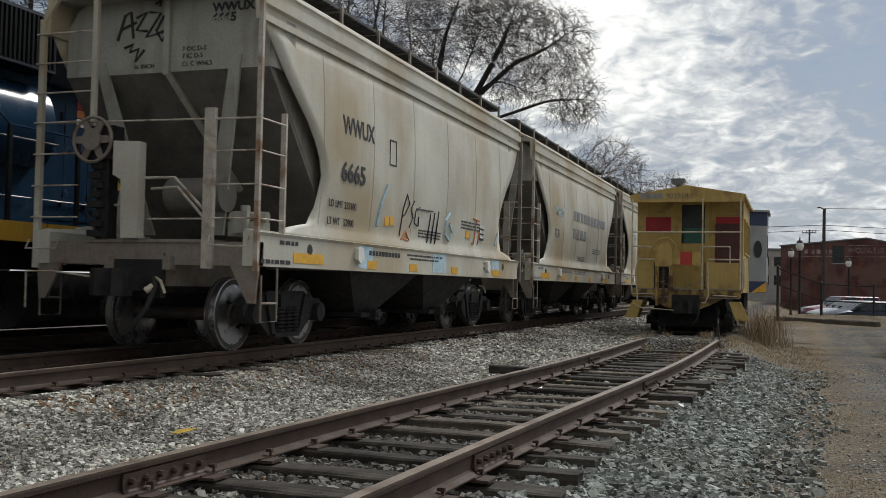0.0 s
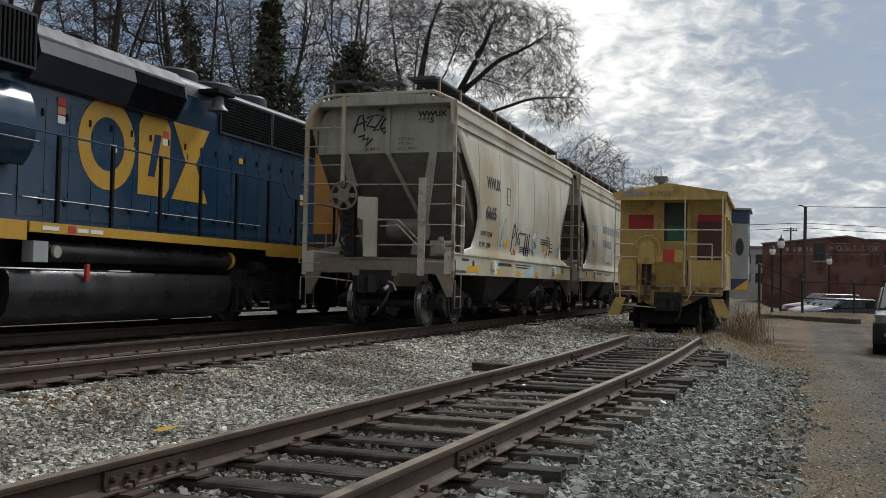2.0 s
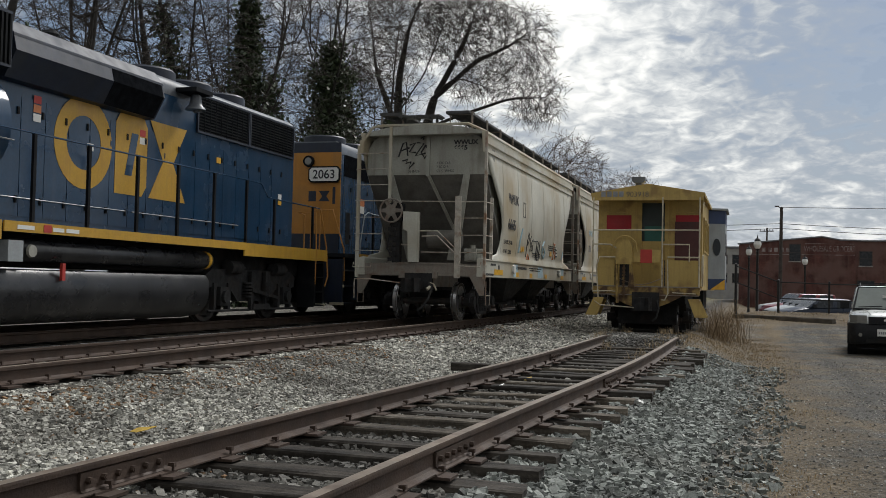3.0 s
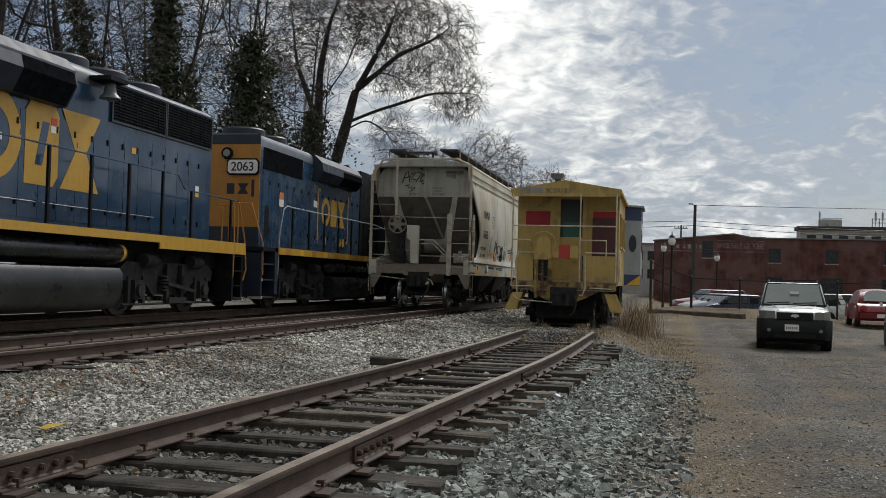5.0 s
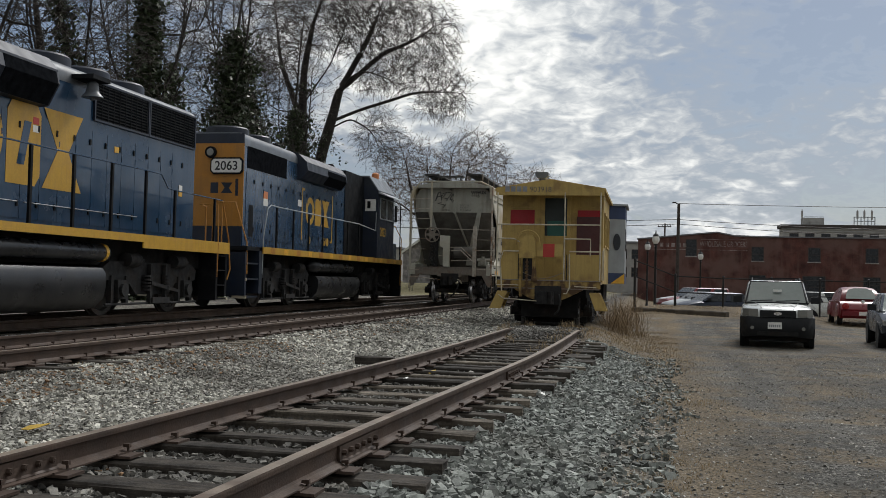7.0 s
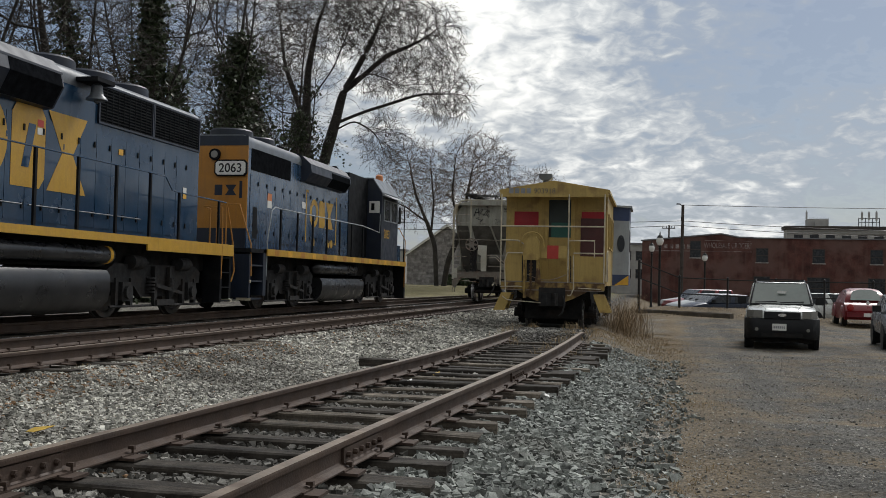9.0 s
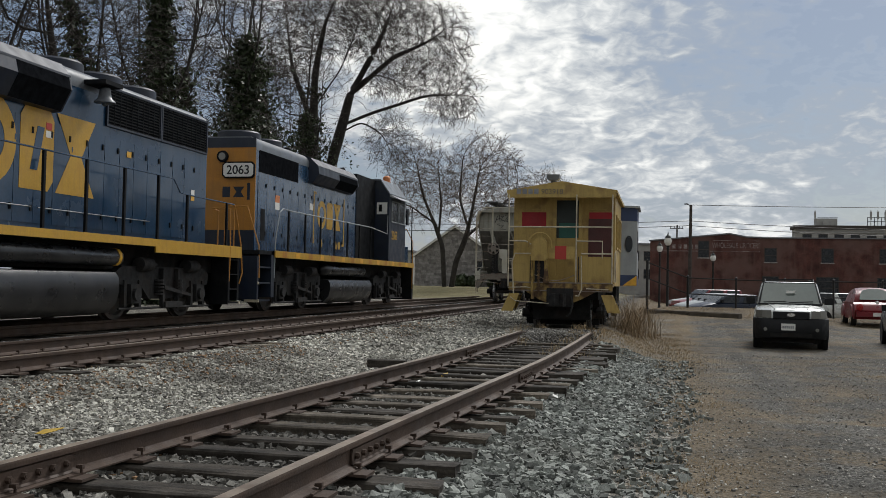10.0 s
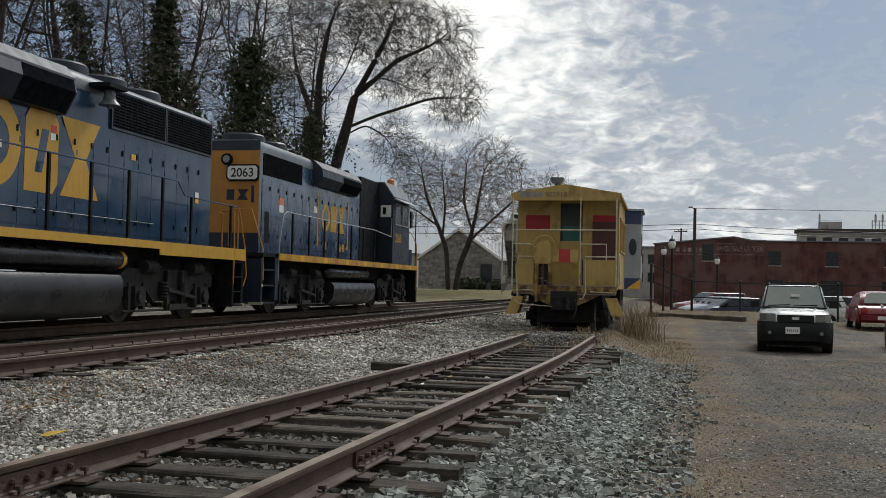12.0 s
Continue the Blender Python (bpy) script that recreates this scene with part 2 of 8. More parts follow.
    brick=mat("red_brick_wall", (0.100, 0.038, 0.031), 0.85, 0, 0.45, 0.9, 9, 0.4, (0.15, 0.088, 0.076), 0.75, 0.45, 0.5, dirt_lo=0.47, dirt_hi=0.60),
    stonehouse=mat("grey_stone_wall", (0.27, 0.255, 0.25), 0.85, 0, 0.3, 3, 15, 0.5, island=0.3),
    roof=mat("slate_roof", (0.16, 0.165, 0.18), 0.7, 0, 0.2, 2, 15, 0.3),
    tin=mat("pale_tin_roof", (0.50, 0.51, 0.53), 0.45, 0.2, 0.15, 1.5, 20, 0.1, (0.30, 0.27, 0.25), 0.4, 1.0, 0.3),
    sign_paint=mat("faded_sign_paint", (0.30, 0.26, 0.25), 0.85, 0, 0.35, 3, 12, 0.1, (0.11, 0.06, 0.055), 0.9, 1.3, 0, dirt_lo=0.45, dirt_hi=0.58),
    concrete=mat("concrete", (0.36, 0.36, 0.35), 0.85, 0, 0.15, 1, 20, 0.2),
    dark_win=mat("dark_window", (0.02, 0.024, 0.03), 0.25, 0, 0.2, 2, 10, 0.0, spec=0.35),
    black_iron=mat("black_iron", (0.015, 0.015, 0.016), 0.5, 0.2, 0.2, 5, 40, 0.05),
    pole=mat("utility_pole_wood", (0.06, 0.05, 0.045), 0.9, 0, 0.3, 4, 30, 0.4),
    globe=mat("lamp_globe", (0.78, 0.78, 0.75), 0.3, 0, 0.03, 4, 20, 0.0),
    timber=mat("old_landscape_timber", (0.10, 0.085, 0.07), 0.9, 0, 0.35, 3, 30, 0.5),
    silver=mat("silver_car_paint", (0.58, 0.60, 0.59), 0.28, 0.3, 0.05, 2, 30, 0.0),
    carwhite=mat("white_car_paint", (0.40, 0.42, 0.44), 0.5, 0.0, 0.05, 2, 30, 0.0),
    carred=mat("red_car_paint", (0.16, 0.006, 0.012), 0.35, 0.0, 0.08, 2, 30, 0.0),
    cardark=mat("dark_car_paint", (0.05, 0.056, 0.07), 0.3, 0.2, 0.1, 2, 30, 0.0),
    carblue=mat("dark_blue_car_paint", (0.014, 0.022, 0.042), 0.35, 0.2, 0.1, 2, 30, 0.0),
    plastic=mat("dark_grey_plastic", (0.014, 0.015, 0.017), 0.6, 0, 0.15, 5, 60, 0.05, spec=0.25),
    tyre=mat("tyre_rubber", (0.018, 0.018, 0.018), 0.8, 0, 0.2, 8, 60, 0.1),
    # pale green-grey base carries part of the sky's reflection
    windscreen=glass("car_glass", (0.15, 0.178, 0.165), 0.05),
    lamp_glass=glass("headlamp_glass", (0.20, 0.20, 0.185), 0.1),
    tail=mat("tail_lamp_red", (0.35, 0.02, 0.02), 0.25, 0, 0.1, 10, 40, 0.0),
    chrome=mat("chrome", (0.7, 0.7, 0.7), 0.15, 1.0, 0.05, 10, 60, 0.0),
)


def ground_material():
    """Gravel, cinders, dirt track and dry grass, mixed by the place's own zones and broken up by noise."""
    m = bpy.data.materials.new("yard_ground")
    m.use_nodes = True
    nt = m.node_tree
    N, L = nt.nodes.new, nt.links.new
    b = nt.nodes["Principled BSDF"]
    b.inputs["Roughness"].default_value = 0.92
    b.inputs["Specular IOR Level"].default_value = 0.2
    tc = N("ShaderNodeTexCoord")
    P = tc.outputs["Object"]

    def nz(s, d=6, r=0.55):
        n = N("ShaderNodeTexNoise")
        n.inputs["Scale"].default_value, n.inputs["Detail"].default_value, n.inputs["Roughness"].default_value = s, d, r
        L(P, n.inputs["Vector"])
        return n.outputs["Fac"]

    def ramp(fac, stops):
        r = N("ShaderNodeValToRGB")
        els = r.color_ramp.elements
        while len(els) < len(stops):
            els.new(0.5)
        for e, (p, c) in zip(els, stops):
            e.position, e.color = p, (*c, 1)
        L(fac, r.inputs[0])
        return r.outputs[0]

    def mixc(fac, a, c):
        x = N("ShaderNodeMix")
        x.data_type = "RGBA"
        L(fac, x.inputs["Factor"])
        L(a, x.inputs["A"])
        L(c, x.inputs["B"])
        return x.outputs["Result"]

    def mathn(op, a, c, clamp=False):
        x = N("ShaderNodeMath")
        x.operation, x.use_clamp = op, clamp
        for i, v in enumerate((a, c)):
            if isinstance(v, (int, float)):
                x.inputs[i].default_value = v
            else:
                L(v, x.inputs[i])
        return x.outputs[0]

    vor = N("ShaderNodeTexVoronoi")
    vor.inputs["Scale"].default_value = 22
    L(P, vor.inputs["Vector"])
    vsep = N("ShaderNodeSeparateColor")
    L(vor.outputs["Color"], vsep.inputs[0])
    # gravel is darkened to paint the shade in gaps between loose stones
    gravel = ramp(vsep.outputs[0], [(0, (0.055, 0.051, 0.045)), (0.5, (0.15, 0.14, 0.122)), (1, (0.34, 0.32, 0.28))])
    cinder = ramp(vsep.outputs[1], [(0, (0.025, 0.024, 0.022)), (0.6, (0.062, 0.059, 0.055)), (1, (0.15, 0.142, 0.132))])
    lot = ramp(nz(9, 12, 0.78), [(0.36, (0.022, 0.021, 0.019)), (0.5, (0.078, 0.074, 0.066)), (0.64, (0.23, 0.222, 0.20))])
    dry = ramp(nz(30, 6, 0.7), [(0.36, (0.05, 0.038, 0.025)), (0.5, (0.14, 0.105, 0.064)), (0.64, (0.28, 0.215, 0.135))])
    lawn = ramp(nz(9, 8, 0.7), [(0.3, (0.10, 0.10, 0.045)), (0.5, (0.17, 0.15, 0.075)), (0.7, (0.25, 0.21, 0.12))])
    sep = N("ShaderNodeSeparateXYZ")
    L(P, sep.inputs[0])
    x, y = sep.outputs[0], sep.outputs[1]
    wob = mathn("MULTIPLY", mathn("SUBTRACT", nz(0.8, 6), 0.5), 3.0)
    xw = mathn("ADD", x, wob)

    def step(v, lo, hi):
        r = N("ShaderNodeMapRange")
        r.inputs["From Min"].default_value, r.inputs["From Max"].default_value = lo, hi
        L(v, r.inputs["Value"])
        return r.outputs[0]

    c = mixc(mathn("MULTIPLY", step(nz(0.7, 5), 0.52, 0.66), 0.6), gravel, cinder)
    mid = mathn("MULTIPLY", step(xw, -4.4, -3.4), mathn("SUBTRACT", 1.0, step(xw, -1.9, -1.0)))
    c = mixc(mathn("MULTIPLY", mid, 0.95), c, cinder)
    grit = N("ShaderNodeTexVoronoi")
    grit.inputs["Scale"].default_value = 48
    L(P, grit.inputs["Vector"])
    gsep = N("ShaderNodeSeparateColor")
    L(grit.outputs["Color"], gsep.inputs[0])
    grit_col = ramp(gsep.outputs[0], [(0, (0.02, 0.019, 0.017)), (0.55, (0.082, 0.078, 0.070)), (1, (0.29, 0.277, 0.25))])
    lot = mixc(step(nz(1.6, 6, 0.7), 0.4, 0.6), lot, grit_col)
    c = mixc(step(xw, 0.0, 0.9), c, lot)
    strip = mathn("MULTIPLY", step(xw, -0.1, 0.4), mathn("SUBTRACT", 1.0, step(xw, 0.7, 1.3)))
    farther = step(y, 10, 19)
    patch = mathn("MULTIPLY", step(nz(0.9, 6, 0.65), 0.47, 0.60), step(xw, -0.2, 0.6))
    beside = mathn("MULTIPLY", mathn("MULTIPLY", step(xw, -2.2, -1.5), mathn("SUBTRACT", 1.0, step(xw, 0.7, 1.3))), mathn("MULTIPLY", step(mathn("ADD", y, wob), 16.5, 19.5), 0.8))
    beside = mathn("MULTIPLY", beside, mathn("ADD", mathn("MULTIPLY", step(nz(1.3, 6, 0.7), 0.42, 0.58), 0.7), 0.3))
    strip = mathn("MAXIMUM", strip, beside)
    dry_f = mathn("MAXIMUM", mathn("MULTIPLY", strip, mathn("ADD", mathn("MULTIPLY", farther, 0.25), 0.7)), mathn("MULTIPLY", patch, 0.75))
    c = mixc(dry_f, c, dry)
    bank = mathn("MULTIPLY", step(mathn("ADD", y, wob), 38, 40), step(x, -3, -1))
    c = mixc(mathn("MULTIPLY", bank, 0.8), c, dry)
    c = mixc(mathn("MULTIPLY", step(mathn("ADD", y, wob), 58, 64), mathn("SUBTRACT", 1.0, step(x, -6, -3))), c, lawn)
    # wheel ruts: long soft streaks along the lot
    mp = N("ShaderNodeMapping")
    mp.inputs["Scale"].default_value = (1.5, 0.09, 1)
    mp.inputs["Rotation"].default_value = (0, 0, radians(-8))
    L(P, mp.inputs["Vector"])
    rut = N("ShaderNodeTexNoise")
    rut.inputs["Scale"].default_value, rut.inputs["Detail"].default_value = 1.0, 5
    L(mp.outputs[0], rut.inputs["Vector"])
    rut_col = ramp(rut.outputs["Fac"], [(0.35, (0.74, 0.74, 0.74)), (0.65, (1.15, 1.15, 1.15))])
    mul = N("ShaderNodeMix")
    mul.data_type, mul.blend_type = "RGBA", "MULTIPLY"
    mul.inputs["Factor"].default_value = 1.0
    L(c, mul.inputs["A"])
    L(rut_col, mul.inputs["B"])
    c = mixc(step(xw, 0.3, 1.2), c, mul.outputs["Result"])
    big = N("ShaderNodeMapRange")
    big.inputs["From Min"].default_value, big.inputs["From Max"].default_value = 0.3, 0.7
    big.inputs["To Min"].default_value, big.inputs["To Max"].default_value = 0.72, 1.25
    L(nz(0.45, 5), big.inputs["Value"])
    sc = N("ShaderNodeVectorMath")
    sc.operation = "SCALE"
    L(c, sc.inputs[0])
    L(big.outputs[0], sc.inputs["Scale"])
    L(sc.outputs[0], b.inputs["Base Color"])
    bp = N("ShaderNodeBump")
    bp.inputs["Strength"].default_value, bp.inputs["Distance"].default_value = 0.7, 0.03
    h = mathn("ADD", mathn("MULTIPLY", vor.outputs["Distance"], -1.0), mathn("MULTIPLY", nz(45, 5), 0.7))
    L(h, bp.inputs["Height"])
    L(bp.outputs[0], b.inputs["Normal"])
    return m


# ---- mesh helpers ----
def box(bm, x0, x1, y0, y1, z0, z1, tilt=None):
    vs = [bm.verts.new((x, y, z)) for x in (x0, x1) for y in (y0, y1) for z in (z0, z1)]
    if tilt is not None:
        for v in vs:
            v.co = tilt @ v.co
    for f in ((0, 1, 3, 2), (4, 6, 7, 5), (0, 4, 5, 1), (2, 3, 7, 6), (0, 2, 6, 4), (1, 5, 7, 3)):
        bm.faces.new([vs[i] for i in f])
    return vs


def cyl(bm, p0, p1, r0, r1=None, n=10, caps=True):
    p0, p1 = Vector(p0), Vector(p1)
    r1 = r0 if r1 is None else r1
    q = (p1 - p0).to_track_quat("Z", "Y")
    rings = []
    for p, r in ((p0, r0), (p1, r1)):
        rings.append([bm.verts.new(p + q @ Vector((r * math.cos(a), r * math.sin(a), 0))) for a in (2 * math.pi * i / n for i in range(n))])
    for i in range(n):
        bm.faces.new((rings[0][i], rings[0][(i + 1) % n], rings[1][(i + 1) % n], rings[1][i]))
    if caps:
        bm.faces.new(rings[0][::-1])
        bm.faces.new(rings[1])


def tube(bm, pts, r, n=6):
    """One connected round bar along the points."""
    pts = [Vector(p) for p in pts]
    rings = []
    u = None
    for k, p in enumerate(pts):
        d = (pts[min(k + 1, len(pts) - 1)] - pts[max(k - 1, 0)]).normalized()
        if u is None:
            u = d.cross(Vector((0.3, 0.2, 0.93)) if abs(d.z) < 0.9 else Vector((1, 0, 0))).normalized()
        else:
            u = (u - d * u.dot(d)).normalized()
        w = d.cross(u)
        rings.append([bm.verts.new(p + (u * math.cos(a) + w * math.sin(a)) * r) for a in (2 * math.pi * i / n for i in range(n))])
    for a, b in zip(rings, rings[1:]):
        for i in range(n):
            bm.faces.new((a[i], a[(i + 1) % n], b[(i + 1) % n], b[i]))
    bm.faces.new(rings[0][::-1])
    bm.faces.new(rings[-1])


def prism(bm, poly, axis, a, b):
    """A flat outline of (u, v) pairs pushed along an axis from a to b. x: (y, z); y: (x, z); z: (x, y)."""
    def at(u, v, w):
        return {"x": (w, u, v), "y": (u, w, v), "z": (u, v, w)}[axis]
    lo = [bm.verts.new(at(u, v, a)) for u, v in poly]
    hi = [bm.verts.new(at(u, v, b)) for u, v in poly]
    n = len(poly)
    bm.faces.new(lo)
    bm.faces.new(hi[::-1])
    for i in range(n):
        bm.faces.new((lo[i], hi[i], hi[(i + 1) % n], lo[(i + 1) % n]))


def lathe(bm, profile, origin, axis="x", n=24):
    """Turns (radius, along) pairs round an axis."""
    o = Vector(origin)
    rings = []
    for r, h in profile:
        ring = []
        for i in range(n):
            a = 2 * math.pi * i / n
            c, s = r * math.cos(a), r * math.sin(a)
            ring.append(bm.verts.new(o + Vector({"x": (h, c, s), "y": (c, h, s), "z": (c, s, h)}[axis])))
        rings.append(ring)
    for a, b in zip(rings, rings[1:]):
        for i in range(n):
            bm.faces.new((a[i], a[(i + 1) % n], b[(i + 1) % n], b[i]))
    bm.faces.new(rings[0])
    bm.faces.new(rings[-1][::-1])


def mesh_of(bm, name, material, bevel=0.0, smooth=False):
    if bevel:
        bmesh.ops.bevel(bm, geom=[e for e in bm.edges if len(e.link_faces) == 2 and e.calc_face_angle(0) > 0.5], offset=bevel, segments=2, affect="EDGES", profile=0.5)
    bmesh.ops.recalc_face_normals(bm, faces=bm.faces)
    me = bpy.data.meshes.new(name)
    bm.to_mesh(me)
    bm.free()
    me.materials.append(material)
    if smooth:
        me.shade_smooth()
        me.set_sharp_from_angle(angle=radians(38))
    return me


def part(name, bm, material, parent=None, label="", bevel=0.0, smooth=False):
    ob = new(name, mesh_of(bm, name, material, bevel, smooth))
    ob.parent = parent
    return tagged(ob, label)


def part_each(name, bm, material, parent, label="", bevel=0.0):
    """Every separate bar or plate of the bmesh becomes a part of its own."""
    bm.verts.ensure_lookup_table()
    left = set(bm.verts)
    while left:
        stack, group = [left.pop()], []
        while stack:
            v = stack.pop()
            group.append(v)
            for e in v.link_edges:
                o = e.other_vert(v)
                if o in left:
                    left.remove(o)
                    stack.append(o)
        one = bmesh.new()
        index = {v: one.verts.new(v.co) for v in group}
        for f in {f for v in group for f in v.link_faces}:
            one.faces.new([index[v] for v in f.verts])
        part(name, one, material, parent, label, bevel)
    bm.free()


def piece(name, me, parent, m):
    ob = new(name, me)
    ob.parent = parent
    ob.matrix_basis = m
    return ob


def thing(name, label, category, m=None, group="", kind=""):
    ob = new(name)
    ob.empty_display_size = 0.2
    if m is not None:
        ob.matrix_basis = m
    return tagged(ob, label, category, group, kind)


def mesh_from(name, verts, faces, material, smooth=False):
    me = bpy.data.meshes.new(name)
    me.from_pydata([tuple(v) for v in verts], [], faces)
    me.materials.append(material)
    if smooth:
        me.shade_smooth()
    return me


def lettering(text, size, m, material, parent, name="lettering", squeeze=1.0, centre=False, bold=0.0):
    """Built-in font as a thin mesh. The text runs along its own x with y up, at the pose m."""
    cu = bpy.data.curves.new("text", "FONT")
    cu.body, cu.size, cu.extrude, cu.offset = text, size, 0.002, bold
    cu.align_x = "CENTER" if centre else "LEFT"
    ob = new("text", cu)
    bpy.context.view_layer.update()
    me = bpy.data.meshes.new_from_object(ob)
    bpy.data.objects.remove(ob)
    bpy.data.curves.remove(cu)
    me.materials.clear()
    me.materials.append(material)
    out = new(name, me)
    out.parent = parent
    out.matrix_basis = m @ Matrix.Diagonal((squeeze, 1, 1, 1))
    return out


# text on a face that looks to +x reads along +y; on a face that looks to -y it reads along +x
def on_right(x, y, z, lean=0):
    return pose(x, y, z, 90 + lean, 0, 90)


def on_end(x, y, z, lean=0):
    return pose(x, y, z, 90 + lean, 0, 0)


# ---- ground ----
MAIN_X, LOCO_X = -7.5, -11.4
RAIL_MAIN, RAIL_SIDE = 0.68, 0.53


def smooth_step(v, a, b):
    k = min(max((v - a) / (b - a), 0.0), 1.0)
    return k * k * (3 - 2 * k)


def siding_x(y):
    """The old siding's centre line: a slight S that bends under the caboose."""
    return -2.80 + 0.40 * smooth_step(y, 1, 15) + 0.15 * smooth_step(y, 7, 19) - 0.44 * smooth_step(y, 23, 30)


def siding_z(y):
    """The top of its rails: level, then sinking into the dirt before the caboose."""
    return RAIL_SIDE - 0.25 * smooth_step(y, 21.5, 25)


def ground_z(x, y):
    s = siding_x(y)
    bed = 0.265 * (1 - smooth_step(x, s + 0.95, s + 2.45))
    main = 0.185 * (1 - smooth_step(x, -6.3, -4.9))
    hump = (0.36 * smooth_step(y, 31, 41) + 0.25 * smooth_step(y, 41, 47) - 0.61 * smooth_step(y, 48.5, 55)) * (1 - 0.6 * smooth_step(x, 4.5, 7.5))
    far = (hump - 0.24 * smooth_step(y, 48.5, 55)) * smooth_step(x, -2.5, 0.5)
    lawn = 0.75 * smooth_step(y, 60, 80) * (1 - smooth_step(x, -13, -9.4))
    bumps = 0.02 * noise.noise(Vector((x * 0.5, y * 0.5, 0))) + 0.012 * noise.noise(Vector((x * 2.2, y * 2.2, 3)))
    filled = 0.19 * smooth_step(y, 20, 22) * (1 - 0.75 * smooth_step(y, 24, 26.5)) * (1 - smooth_step(x, s + 1.0, s + 2.0)) * smooth_step(x, s - 1.8, s - 1.0)
    return bed + main + filled + far + lawn + bumps * (1 if y < 60 else 0.5)


def graded(stops):
    out = []
    for (a, _), (b, d) in zip(stops, stops[1:]):
        n = max(1, round((b - a) / d))
        out += [a + (b - a) * i / n for i in range(n)]
    return out + [stops[-1][0]]


def make_ground():
    xs = graded([(-1500, 0), (-200, 200), (-40, 16), (-14, 1.5), (-6.5, 0.5), (4, 0.18), (14, 0.8), (60, 6), (300, 40), (1500, 200)])
    ys = graded([(-400, 0), (-40, 60), (0, 4), (1.5, 0.5), (16, 0.18), (30, 0.4), (60, 0.9), (120, 6), (400, 40), (2500, 300)])
    verts = [(x, y, ground_z(x, y)) for y in ys for x in xs]
    nx = len(xs)
    faces = [(j * nx + i, j * nx + i + 1, (j + 1) * nx + i + 1, (j + 1) * nx + i) for j in range(len(ys) - 1) for i in range(nx - 1)]
    g = new("ground", mesh_from("ground", verts, faces, ground_material(), True))
    tagged(g, "grey gravel yard with cinders, dirt track and dry grass", "ground", kind="structure")


make_ground()


# ---- railway tracks ----
def rail_profile(s=1.0):
    right = [(0.0, 0.0), (0.036, 0.0), (0.038, -0.012), (0.036, -0.036), (0.012, -0.046), (0.009, -0.06), (0.009, -0.135), (0.02, -0.15), (0.07, -0.163), (0.07, -0.172)]
    pts = right + [(-x, z) for x, z in reversed(right[1:])]
    return [(x * s, z * s) for x, z in pts]


def make_rail(name, line, track, material, top_material, label):
    """line: points along the top middle of the head."""
    prof = rail_profile()
    n = len(prof)
    verts, faces = [], []
    for k, p in enumerate(line):
        a, b = Vector(line[max(k - 1, 0)]), Vector(line[min(k + 1, len(line) - 1)])
        d = (b - a).normalized()
        side = Vector((d.y, -d.x, 0))
        verts += [Vector(p) + side * u + Vector((0, 0, w)) for u, w in prof]
    for k in range(len(line) - 1):
        for i in range(n):
            j = (i + 1) % n
            faces.append((k * n + i, k * n + j, (k + 1) * n + j, (k + 1) * n + i))
    faces += [tuple(range(n)), tuple(reversed(range((len(line) - 1) * n, len(line) * n)))]
    me = mesh_from(name, verts, faces, material)
    me.materials.append(top_material)
    for f in me.polygons:
        if f.normal.z > 0.9 and f.index % n in (0, n - 1):
            f.material_index = 1
    ob = new(name, me)
    ob.parent = track
    return tagged(ob, label)


def tie_mesh(name, length, w, h, material, seed):
    rnd = random.Random(seed)
    bm = bmesh.new()
    n = 7
    rows = []
    for i in range(n):
        u = -length / 2 + length * i / (n - 1)
        jag = 0.012 if i in (0, n - 1) else 0.005
        rows.append([bm.verts.new((u + rnd.uniform(-jag, jag) * 2, sy * w / 2 + rnd.uniform(-jag, jag), z + rnd.uniform(-jag, jag) * 0.8))
                     for sy, z in ((-1, -h), (-1, -0.012), (-0.86, 0), (0, rnd.uniform(-0.006, 0.002)), (0.86, 0), (1, -0.012), (1, -h))])
    for a, b in zip(rows, rows[1:]):
        for i in range(len(a)):
            j = (i + 1) % len(a)
            bm.faces.new((a[i], a[j], b[j], b[i]))
    bm.faces.new(rows[0])
    bm.faces.new(rows[-1][::-1])
    return mesh_of(bm, name, material)


def plate_mesh():
    bm = bmesh.new()
    box(bm, -0.17, 0.17, -0.09, 0.09, 0, 0.018)
    box(bm, -0.085, -0.072, -0.09, 0.09, 0.018, 0.03)
    box(bm, 0.072, 0.085, -0.09, 0.09, 0.018, 0.03)
    return mesh_of(bm, "tie_plate", M["rail"])


def spike_mesh():
    bm = bmesh.new()
    cyl(bm, (0, 0, -0.02), (0, 0, 0.045), 0.009, n=6)
    prism(bm, [(-0.016, 0.04), (0.03, 0.045), (0.028, 0.062), (-0.014, 0.066)], "y", -0.015, 0.015)
    return mesh_of(bm, "spike", M["rail"])


def joint_bar(track, x, y, z, side, heading):
    bm = bmesh.new()
    for u in (0.012, -0.032):
        prism(bm, [(u, -0.045), (u + 0.02, -0.05), (u + 0.016, -0.09), (u + 0.02, -0.14), (u + 0.032 * (1 if u > 0 else -0.3), -0.152), (u, -0.14)], "y", -0.38, 0.38)
    for k in range(6):
        v = -0.32 + k * 0.128
        cyl(bm, (-0.055, v, -0.095), (0.06, v, -0.095), 0.012, n=6)
        cyl(bm, (0.03, v, -0.095), (0.056, v, -0.095), 0.021, n=6)
        cyl(bm, (-0.05, v, -0.095), (-0.03, v, -0.095), 0.021, n=6)
    ob = part("joint_bar", bm, M["rail"], track, "rusty bolted joint bar")
    ob.matrix_basis = pose(x, y, z, 0, 0, heading)


def make_siding():
    track = thing("siding_track", "rusty disused siding with weathered wooden ties in ballast", "railway track", kind="structure")
